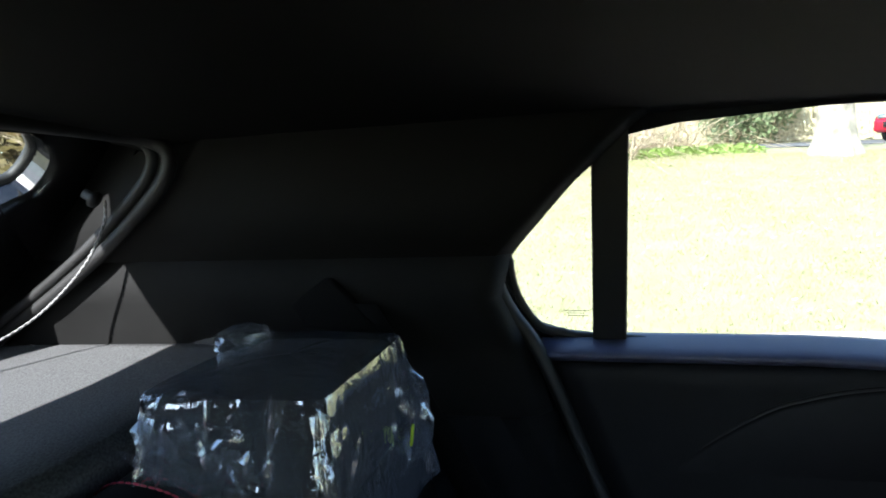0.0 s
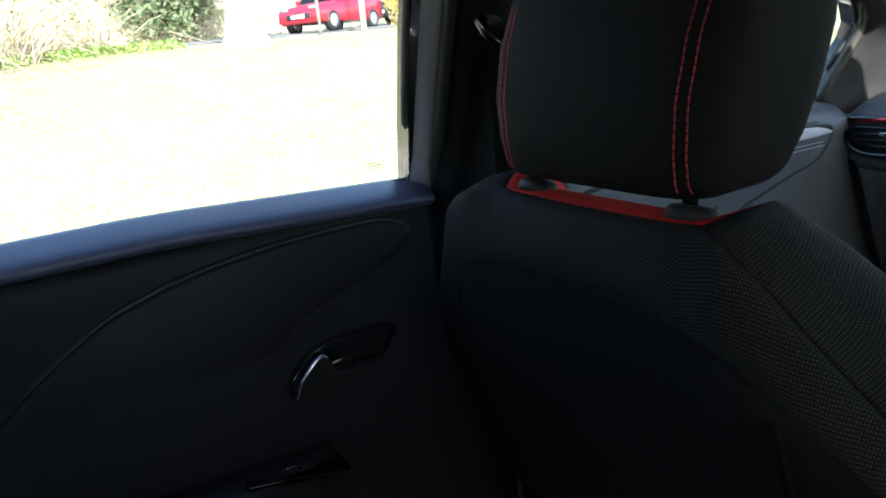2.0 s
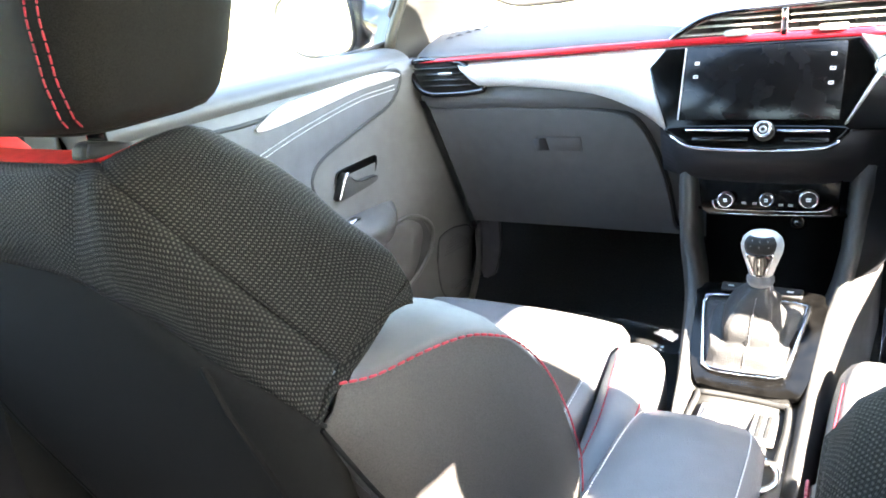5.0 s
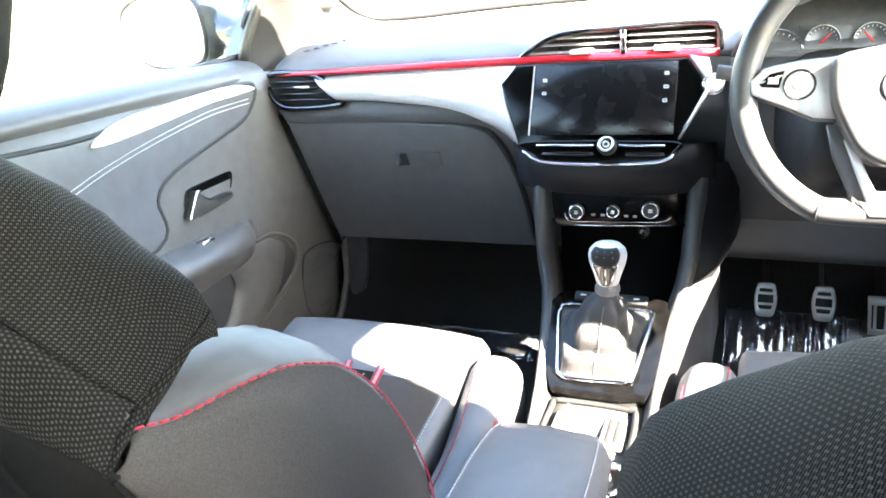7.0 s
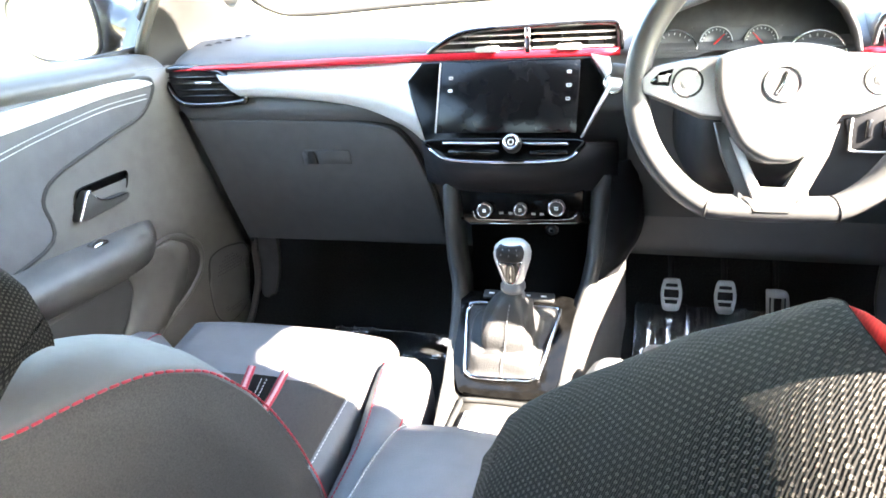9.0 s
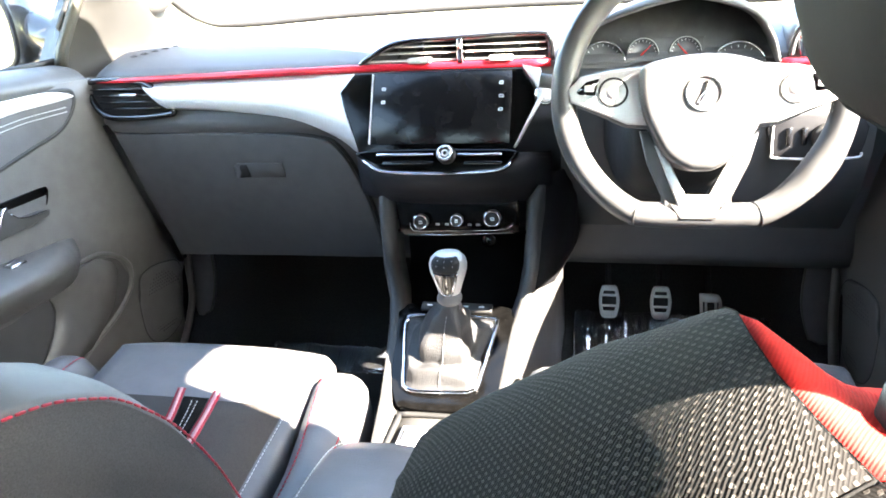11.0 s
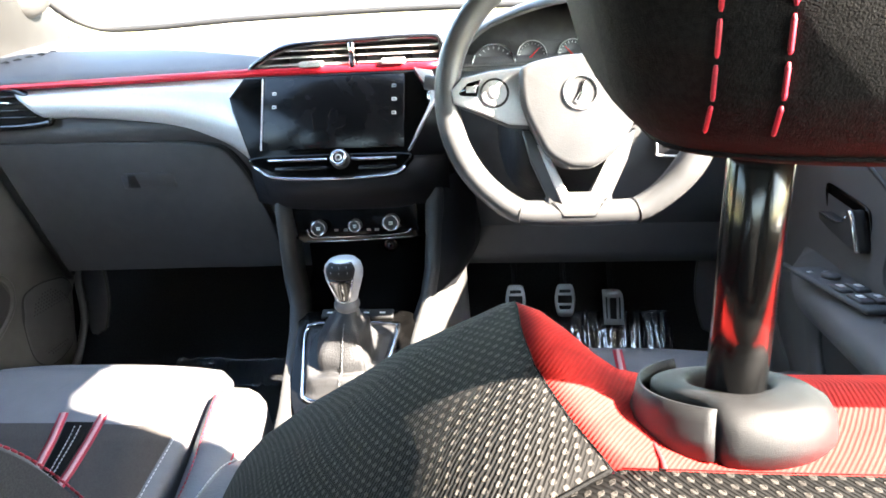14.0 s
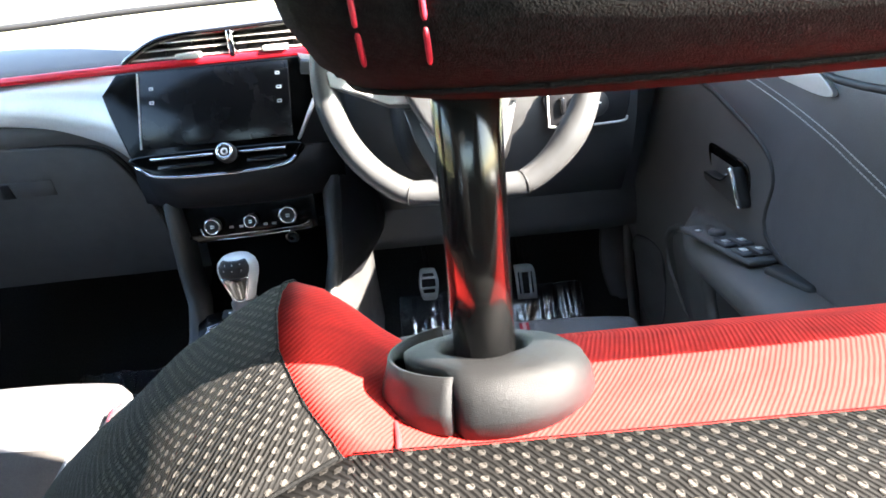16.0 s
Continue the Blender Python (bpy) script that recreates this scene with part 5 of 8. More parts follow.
for k in range(41):
    f = k / 40
    ring = []
    for j, p in enumerate(icn):
        a = math.atan2(p.y, p.x)
        base = gp @ (p * 0.985)
        tip = top_c + V(0.013 * math.cos(a), 0.013 * math.sin(a), 0)
        lean = 0.5 + 0.5 * math.cos(a + 2.2)
        lean = lean * lean * (3 - 2 * lean)
        q = base.lerp(tip, lerp(table(FLAT_IN, f), table(POUCH_IN, f), lean))
        q.z = lerp(base.z, tip.z, lerp(table(FLAT_UP, f), table(POUCH_UP, f), lean))
        mid = math.sin(math.pi * f) ** 0.7
        fold = mid * (0.0035 * noise.noise(V(2.2 * math.cos(a), 2.2 * math.sin(a), 4 * f)) + 0.0022 * math.sin(f * 19 + 1.3 * a))
        q += V(math.cos(a), math.sin(a), 0) * fold
        q.z += 0.004 * mid * noise.noise(V(3 * math.cos(a) + 5, 3 * math.sin(a), 3 * f))
        ring.append(q)
    rings.append(ring)
part("gaiter", loft(rings), M_GAITER, gear, "grey leather gaiter with folds")
part("gaiter_seam", stitch(curve_pts([r[int(len(r) * 0.55)] + V(0, -0.0012, 0.0006) for r in rings[2:39:3]], 3), 0.004, 0.0015, 0.0005), M_GREYTHREAD, gear)
part("collar", revolve([(0.0, -0.004), (0.014, -0.004), (0.016, 0.002), (0.0135, 0.008), (0.017, 0.013), (0.017, 0.018), (0.012, 0.023), (0.012, 0.030), (0.0, 0.030)], 20, axes((0.031, 0.456, 0.645), (1, 0, 0), (0, 0.97, 0.1))), M_LEATHER, gear)
KNOB = [(0.0, 0.0115), (0.005, 0.0150), (0.014, 0.0175), (0.026, 0.0215), (0.036, 0.0245), (0.045, 0.0255), (0.053, 0.0235), (0.059, 0.0180), (0.062, 0.0095)]
kr = [[V(0.031 + rr * math.cos(a), 0.456 + rr * 0.98 * math.sin(a), 0.664 + zz) for a in [2 * math.pi * i / 28 for i in range(28)]] for zz, rr in KNOB]
knob = part("knob", loft(kr), M_SILVER, gear, "satin silver knob")


def knob_face(halves, lift):
    """A facing laid on the knob's rear: pairs of height and half angle."""
    rows = []
    for i in range(15):
        z = lerp(halves[0][0], halves[-1][0], i / 14)
        rr = table(KNOB, z) + lift
        half = table(halves, z)
        rows.append([V(0.031 + rr * math.sin(half * k / 5), 0.456 - rr * 0.98 * math.cos(half * k / 5), 0.664 + z) for k in range(-5, 6)])
    return sheet(rows, thick=0.0008)


part("shield", knob_face([(0.006, 0.30), (0.010, 0.42), (0.022, 0.48), (0.036, 0.62), (0.040, 0.60)], 0.0008), M_GLOSS, knob, "dark glossy inset")
part("shield_frame", tube([V(0.031 + (table(KNOB, z) + 0.001) * math.sin(h), 0.456 - (table(KNOB, z) + 0.001) * 0.98 * math.cos(h), 0.664 + z) for z, h in ((0.040, -0.64), (0.030, -0.60), (0.016, -0.50), (0.008, -0.42), (0.005, -0.2), (0.005, 0.2), (0.008, 0.42), (0.016, 0.50), (0.030, 0.60), (0.040, 0.64))], 0.0016, 6), M_CHROME, knob, "bright frame of the inset")
part("shield_face", knob_face([(0.040, 0.66), (0.046, 0.78), (0.052, 0.88), (0.0600, 0.95)], 0.0010), M_COLLAR, knob, "dark face with shift marks")
for k in range(3):
    for z in (0.050, 0.0565):
        rr = table(KNOB, z) + 0.0022
        h = (k - 1) * 0.42
        part("mark", rbox((-0.0004, -0.0004, -0.0009), (0.0004, 0.0004, 0.0009), 0, m=Matrix.Translation((0.031 + rr * math.sin(h), 0.456 - rr * 0.98 * math.cos(h), 0.664 + z)) @ Matrix.Rotation(-0.9, 4, "X")), M_GREYTHREAD, knob, smooth=False)

# armrest box
arm = thing("armrest", "grey cloth-covered centre armrest with white seams", "armrest")
rows = []
for y, hw, zt in ((-0.20, 0.070, 0.592), (-0.10, 0.073, 0.597), (0.05, 0.075, 0.597), (0.16, 0.074, 0.595), (0.21, 0.070, 0.590), (0.234, 0.062, 0.581), (0.243, 0.054, 0.568)):
    c = 0.005
    rows.append([V(c - hw, y, 0.545), V(c - hw - 0.003, y, zt - 0.022), V(c - hw + 0.003, y, zt - 0.008), V(c - hw + 0.014, y, zt), V(c, y, zt + 0.004), V(c + hw - 0.014, y, zt), V(c + hw - 0.003, y, zt - 0.008), V(c + hw + 0.003, y, zt - 0.022), V(c + hw, y, 0.545)])
part("lid", loft(rows), M_LEATHER, arm)
for sg in (-1, 1):
    part("seam", stitch(curve_pts([(0.005 + sg * 0.060, -0.18, 0.5955), (0.005 + sg * 0.063, 0.0, 0.5993), (0.005 + sg * 0.063, 0.13, 0.5975), (0.005 + sg * 0.060, 0.20, 0.5925), (0.005 + sg * 0.053, 0.232, 0.583)], 8), 0.004, 0.0015, 0.0008), M_WHITETHREAD, arm)
part("box", rbox((-0.055, -0.22, 0.27), (0.072, 0.19, 0.548), 0.012, 3), M_TRIM, arm)

# ---------- steering wheel ----------
wheel = thing("steering_wheel", "flat-bottomed leather steering wheel with silver spokes", "steering wheel")
wm = axes((0.3215, 0.377, 0.938), (1, 0, 0), (0, 0.26, 0.965))
rimpts = []
for a in np.linspace(0, 2 * math.pi, 72, endpoint=False):
    x, y = 0.1365 * math.cos(a), 0.1365 * math.sin(a)
    if y < -0.1235:
        y = -0.1235 - (abs(y) - 0.1235) * 0.12
    rimpts.append(V(x, y, 0))
part("rim", tube([wm @ p for p in rimpts], [0.0135 + 0.003 * math.exp(-((abs(math.atan2(p.y, p.x)) - 0.6) / 0.25) ** 2) for p in rimpts], 14, True), M_WHEEL, wheel, "black leather rim")
for sg in (-1, 1):
    k0 = min(range(72), key=lambda i: (rimpts[i] - V(0.065 * sg, -0.125, 0)).length)
    q, d = rimpts[k0], (rimpts[(k0 + 1) % 72] - rimpts[k0 - 1]).normalized()
    e = d.cross(V(0, 0, 1))
    part("rim_seam", tube([wm @ (q + (e * math.cos(b) + V(0, 0, 1) * math.sin(b)) * 0.0137 + d * sg * 0.004 * math.sin(b)) for b in np.linspace(0, 2 * math.pi, 24, endpoint=False)], 0.0008, 5, True), M_RUBBER, wheel)
    inner_line = [wm @ V(0.1245 * math.cos(a), max(-0.1115, 0.1245 * math.sin(a)), 0.004) for a in (np.linspace(-0.95, 0.0, 24) if sg > 0 else np.linspace(math.pi, math.pi + 0.95, 24))]
    part("rim_stitching", stitch(inner_line, 0.003, 0.003, 0.0008), M_WHITETHREAD, wheel)
pad = curve_pts([(-0.061, 0.017, 0), (-0.052, 0.027, 0), (-0.026, 0.033, 0), (0.0, 0.035, 0), (0.026, 0.033, 0), (0.050, 0.026, 0), (0.059, 0.015, 0), (0.058, -0.018, 0), (0.046, -0.046, 0), (0.035, -0.062, 0), (0.014, -0.077, 0), (0.0, -0.079, 0), (-0.014, -0.077, 0), (-0.033, -0.065, 0), (-0.046, -0.044, 0), (-0.058, -0.016, 0)], 4, True)
hub = part("airbag_pad", plate([(p.x, p.y) for p in pad], 0.038, 0.016, 5, m=wm @ Matrix.Translation((0, 0, -0.006))), M_WHEEL, wheel, "grey padded wheel hub")
part("badge_ring", tube([wm @ V(0.0165 * math.cos(a), 0.0165 * math.sin(a) - 0.003, 0.0325) for a in np.linspace(0, 2 * math.pi, 40, endpoint=False)], 0.0016, 8, True), M_PEDAL, hub, "round silver emblem ring")
part("badge_bar", tube([wm @ V(-0.005, -0.013, 0.0325), wm @ V(0.001, -0.002, 0.033), wm @ V(0.003, 0.008, 0.0325)], 0.002, 6), M_CHROME, hub)
part("hub_back", revolve([(0.03, -0.05), (0.046, -0.04), (0.050, -0.02), (0.042, -0.004), (0, -0.004)], 24, wm @ Matrix.Translation((0, -0.030, 0))), M_PLASTIC, wheel)
rings = []
for y, hw, zc, hh in ((0.425, 0.050, 0.880, 0.048), (0.435, 0.060, 0.876, 0.060), (0.50, 0.072, 0.862, 0.078), (0.60, 0.082, 0.850, 0.086), (0.715, 0.090, 0.845, 0.088)):
    ring = []
    for j in range(28):
        a = 2 * math.pi * j / 28
        ca, sa = math.cos(a), math.sin(a)
        ring.append(V(0.317 + hw * math.copysign(abs(ca) ** 0.6, ca), y, zc + hh * math.copysign(abs(sa) ** 0.6, sa)))
    rings.append(ring)
part("column_shroud", loft(rings), M_COLLAR, wheel, "dark steering column shroud")
for sg in (-1, 1):
    sp = [(0.045 * sg, 0.029), (0.090 * sg, 0.025), (0.120 * sg, 0.019), (0.132 * sg, 0.006), (0.130 * sg, -0.009), (0.100 * sg, -0.021), (0.072 * sg, -0.034), (0.046 * sg, -0.036)]
    if sg < 0:
        sp = sp[::-1]
    spoke = part("spoke", plate(sp, 0.016, 0.005, 3, m=wm @ Matrix.Translation((0, 0, -0.006))), M_PLASTIC, wheel)
    fc = [(p[0] * 0.99, p[1] * 0.92) for p in sp]
    part("spoke_face", plate(fc, 0.004, 0.002, 2, m=wm @ Matrix.Translation((0, 0, 0.010))), M_SILVER, spoke, "satin silver spoke cover")
    part("control_ring", revolve([(0.0, 0), (0.0135, 0), (0.0135, 0.001), (0.0120, 0.0018), (0.0, 0.0018)], 24, wm @ Matrix.Translation((0.086 * sg, 0.001, 0.0138))), M_SILVER, spoke, "round thumb control")
    part("control_gap", tube([wm @ V(0.086 * sg + 0.0138 * math.cos(a), 0.001 + 0.0138 * math.sin(a), 0.0145) for a in np.linspace(0, 2 * math.pi, 28, endpoint=False)], 0.0014, 6, True), M_RUBBER, spoke)
    part("control_key", revolve([(0.0, 0), (0.0068, 0), (0.006, 0.002), (0.0, 0.002)], 18, wm @ Matrix.Translation((0.086 * sg, 0.001, 0.0148))), M_SILVER, spoke)
    rk = [(0.100 * sg, 0.015), (0.113 * sg, 0.012), (0.123 * sg, 0.002), (0.120 * sg, -0.001), (0.104 * sg, -0.002)]
    part("rocker_bed", plate(rk[::sg], 0.0008, 0, 1, m=wm @ Matrix.Translation((0, 0, 0.0138))), M_GLOSS, spoke, "dark recess round the rocker")
    part("rocker", rbox((0.110 * sg - 0.005, 0.002, 0.0142), (0.110 * sg + 0.005, 0.0085, 0.0160), 0.0006, m=wm), M_SILVER, spoke)
body_ol = [(-0.058, -0.038), (0.058, -0.038), (0.050, -0.070), (0.034, -0.106), (0.036, -0.122), (-0.036, -0.122), (-0.034, -0.106), (-0.050, -0.070)]
low = part("lower_spoke", plate(body_ol, 0.012, 0.003, 2, holes=[[(-0.031, -0.070), (0.031, -0.070), (0.0105, -0.103), (-0.0105, -0.103)]], m=wm @ Matrix.Translation((0, 0, -0.009))), M_WHEEL, wheel, "dark moulded lower spoke")
part("spoke_trim", plate([(-0.043, -0.053), (-0.034, -0.056), (-0.012, -0.103), (0.012, -0.103), (0.034, -0.056), (0.043, -0.053), (0.0165, -0.119), (-0.0165, -0.119)], 0.006, 0.002, 2, m=wm @ Matrix.Translation((0, 0, 0.003))), M_SILVER, low, "satin silver V-shaped trim")
part("lower_bridge", plate([(-0.034, -0.132), (0.034, -0.132), (0.031, -0.108), (0.020, -0.1185), (-0.020, -0.1185), (-0.031, -0.108)], 0.018, 0.005, 3, m=wm @ Matrix.Translation((0, 0, -0.007))), M_WHEEL, wheel, "leather bridge at the flat bottom")
part("bridge_seam", tube([wm @ V(x, y, z) for x, y, z in ((-0.027, -0.112, 0.0108), (-0.016, -0.127, 0.0135), (0.016, -0.127, 0.0135), (0.027, -0.112, 0.0108))], 0.0009, 5), M_RUBBER, wheel)
for sg in (-1, 1):
    part("stalk", tube(curve_pts([wm @ V(0.04 * sg, 0.0, -0.05), wm @ V(0.10 * sg, 0.012, -0.045), wm @ V(0.165 * sg, 0.022, -0.04)], 5), [0.006] * 5 + [0.008] * 6, 8), M_PLASTIC, wheel, "black column stalk")

# instrument cluster
clu = thing("instrument_cluster", "dark instrument cluster with round dials under a hood", "instruments")
cm = axes((0.335, 0.715, 0.942), (1, 0, 0), (0, 0.25, 0.97))
part("face", plate([(p.x, p.y) for p in curve_pts([(-0.162, -0.05, 0), (-0.152, 0.022, 0), (-0.105, 0.058, 0), (0, 0.078, 0), (0.078, 0.060, 0), (0.110, 0.024, 0), (0.128, -0.05, 0)], 4, True)], 0.006, m=cm @ Matrix.Translation((0, 0, -0.008))), M_DIAL, clu)
part("dial_panel", plate([(p.x, p.y) for p in curve_pts([(-0.086, -0.03, 0), (-0.084, 0.017, 0), (-0.078, 0.022, 0), (0.024, 0.021, 0), (0.029, 0.016, 0), (0.028, -0.03, 0)], 3, True)], 0.004, 0.001, 1, m=cm @ Matrix.Translation((0, 0, -0.002))), M_PLASTIC, clu, "grey panel round the two small dials")
for dx, dz, r, ang in ((-0.110, -0.014, 0.032, None), (-0.0535, -0.001, 0.0215, 0.8), (0.0055, -0.001, 0.0215, 2.3), (0.077, -0.027, 0.038, None)):
    dm = cm @ Matrix.Translation((dx, dz, 0.0))
    dial = part("dial", revolve([(0, 0), (r, 0), (r * 1.06, 0.006), (r, 0.008), (r * 0.94, 0.003), (0, 0.002)], 32, dm), M_DIAL, clu, "round dial")
    part("ring", tube([dm @ V(r * math.cos(a), r * math.sin(a), 0.008) for a in np.linspace(0.1, math.pi - 0.1, 24)], 0.0016 if ang is None else 0.0006, 6), M_CHROME if ang is None else M_SILVER, dial)
    bm = bmesh.new()
    for i in range(17):
        a = -0.7 + i * (math.pi + 1.4) / 16
        p0, p1 = V(math.cos(a), math.sin(a), 0) * r * 0.80, V(math.cos(a), math.sin(a), 0) * r * 0.90
        tube([dm @ (p0 + V(0, 0, 0.004)), dm @ (p1 + V(0, 0, 0.004))], 0.0006, 4, bm=bm)
    part("scale_marks", bm, M_WHITE, dial, "white scale marks")
    if ang is not None:
        part("needle", tube([dm @ V(-0.004 * math.cos(ang), -0.004 * math.sin(ang), 0.006), dm @ V(r * 0.75 * math.cos(ang), r * 0.75 * math.sin(ang), 0.006)], [0.0016, 0.0006], 6), M_NEEDLE, dial, "red needle")
hoodl = curve_pts([(0.165, 0.69, 0.93), (0.185, 0.665, 0.965), (0.23, 0.645, 0.998), (0.33, 0.632, 1.023), (0.412, 0.642, 1.004), (0.448, 0.665, 0.968), (0.466, 0.69, 0.928)], 6)
part("hood", sheet([hoodl, [p + V(0, 0.06, 0.006) for p in hoodl], [p + V(0, 0.18, -0.02) for p in hoodl]], thick=0.006), M_SOFT, clu, "grey soft hood over the dials")
# lamp switch panel beside the wheel
lp = thing("lamp_switch_panel", "black lamp switch panel with a round dial", "control panel")
lm = axes((0.519, 0.690, 0.822), (1, 0, 0), (0, 0.15, 1))
part("plate", plate([(p.x, p.y) for p in curve_pts([(-0.055, 0.025, 0), (0.06, 0.028, 0), (0.062, -0.022, 0), (0.05, -0.030, 0), (-0.045, -0.030, 0), (-0.055, -0.02, 0)], 3, True)], 0.008, 0.003, 2, m=lm), M_DARKPAD, lp)
part("rim", tube([lm @ V(p.x, p.y, 0.008) for p in curve_pts([(-0.055, 0.025, 0), (-0.055, -0.02, 0), (-0.045, -0.030, 0), (0.05, -0.030, 0), (0.062, -0.022, 0)], 4)], 0.002, 6), M_SILVER, lp)
part("dial", revolve([(0, 0), (0.019, 0), (0.019, 0.01), (0.016, 0.013), (0, 0.013)], 24, lm @ Matrix.Translation((0.014, 0.0, 0.008))), M_RUBBER, lp)
for xx in (-0.034, -0.014):
    part("thumb_wheel", rbox((xx - 0.004, -0.012, 0.006), (xx + 0.004, 0.014, 0.014), 0.003, m=lm), M_GLOSS, lp)
for xx, zz in ((0.008, 0.004), (0.015, 0.0), (0.010, -0.008)):
    part("mark", rbox((xx, zz, 0.0212), (xx + 0.006, zz + 0.002, 0.0218), 0, m=lm), M_WHITE, lp, smooth=False)
# driver-side lower dash
part("knee_panel", sheet([[V(x, yy, zz) for x in (0.165, 0.3, 0.45, 0.60)] for yy, zz in ((0.70, 0.925), (0.695, 0.86), (0.70, 0.80), (0.72, 0.74), (0.78, 0.66), (0.86, 0.60))], thick=0.006), M_PLASTIC, dash)

# pedals
for nm, px, py, pz, hw, hh, bars in (("clutch_pedal", 0.250, 0.95, 0.427, 0.0210, 0.0335, 2), ("brake_pedal", 0.351, 0.95, 0.428, 0.0210, 0.0335, 2), ("accelerator_pedal", 0.455, 1.0, 0.388, 0.0225, 0.0375, 1)):
    pd = thing(nm, "silver and black pedal in the footwell", "pedal", group="pedals")
    pm = axes((px, py, pz), (1, 0, 0), (0, 0.35, 0.94))
    if bars == 2:
        ol = curve_pts([(-hw * 0.62, hh * 0.97, 0), (0, hh, 0), (hw * 0.62, hh * 0.97, 0), (hw * 0.84, hh * 0.70, 0), (hw, hh * 0.05, 0), (hw * 0.84, -hh * 0.66, 0), (hw * 0.60, -hh * 0.96, 0), (0, -hh, 0), (-hw * 0.60, -hh * 0.96, 0), (-hw * 0.84, -hh * 0.66, 0), (-hw, hh * 0.05, 0), (-hw * 0.84, hh * 0.70, 0)], 3, True)
        holes = [[(-hw * 0.68, -hh * 0.18), (hw * 0.68, -hh * 0.18), (hw * 0.66, hh * 0.30), (-hw * 0.66, hh * 0.30)], [(-hw * 0.58, hh * 0.46), (hw * 0.58, hh * 0.46), (hw * 0.52, hh * 0.66), (-hw * 0.52, hh * 0.66)], [(-hw * 0.52, -hh * 0.56), (hw * 0.52, -hh * 0.56), (hw * 0.60, -hh * 0.32), (-hw * 0.60, -hh * 0.32)]]
    else:
        ol = curve_pts([(-hw * 0.98, hh * 0.92, 0), (-hw * 0.80, hh, 0), (hw * 0.40, hh, 0), (hw * 0.86, hh * 0.78, 0), (hw, hh * 0.2, 0), (hw, -hh * 0.88, 0), (hw * 0.86, -hh, 0), (-hw * 0.66, -hh, 0), (-hw * 0.82, -hh * 0.88, 0), (-hw * 0.92, hh * 0.2, 0)], 3, True)
        holes = [[(-hw * 0.24, -hh * 0.70), (hw * 0.36, -hh * 0.70), (hw * 0.34, hh * 0.52), (-hw * 0.30, hh * 0.52)], [(-hw * 0.60, -hh * 0.68), (-hw * 0.46, -hh * 0.68), (-hw * 0.52, hh * 0.54), (-hw * 0.68, hh * 0.54)], [(hw * 0.60, -hh * 0.68), (hw * 0.76, -hh * 0.68), (hw * 0.70, hh * 0.54), (hw * 0.56, hh * 0.54)]]
    part("cover", plate([(p.x, p.y) for p in ol], 0.004, 0.001, 1, holes=holes, m=pm), M_PEDAL, pd, "steel pedal cover")
    part("pad", plate([(p.x * 0.92, p.y * 0.95) for p in ol], 0.006, m=pm @ Matrix.Translation((0, 0, -0.005))), M_RUBBER, pd)
    part("arm", tube(curve_pts([(px, py + 0.01, pz), (px - 0.005, py + 0.05, pz + 0.08), (px - 0.015, py + 0.03, pz + 0.22)], 5), 0.006, 8), M_RUBBER, pd)

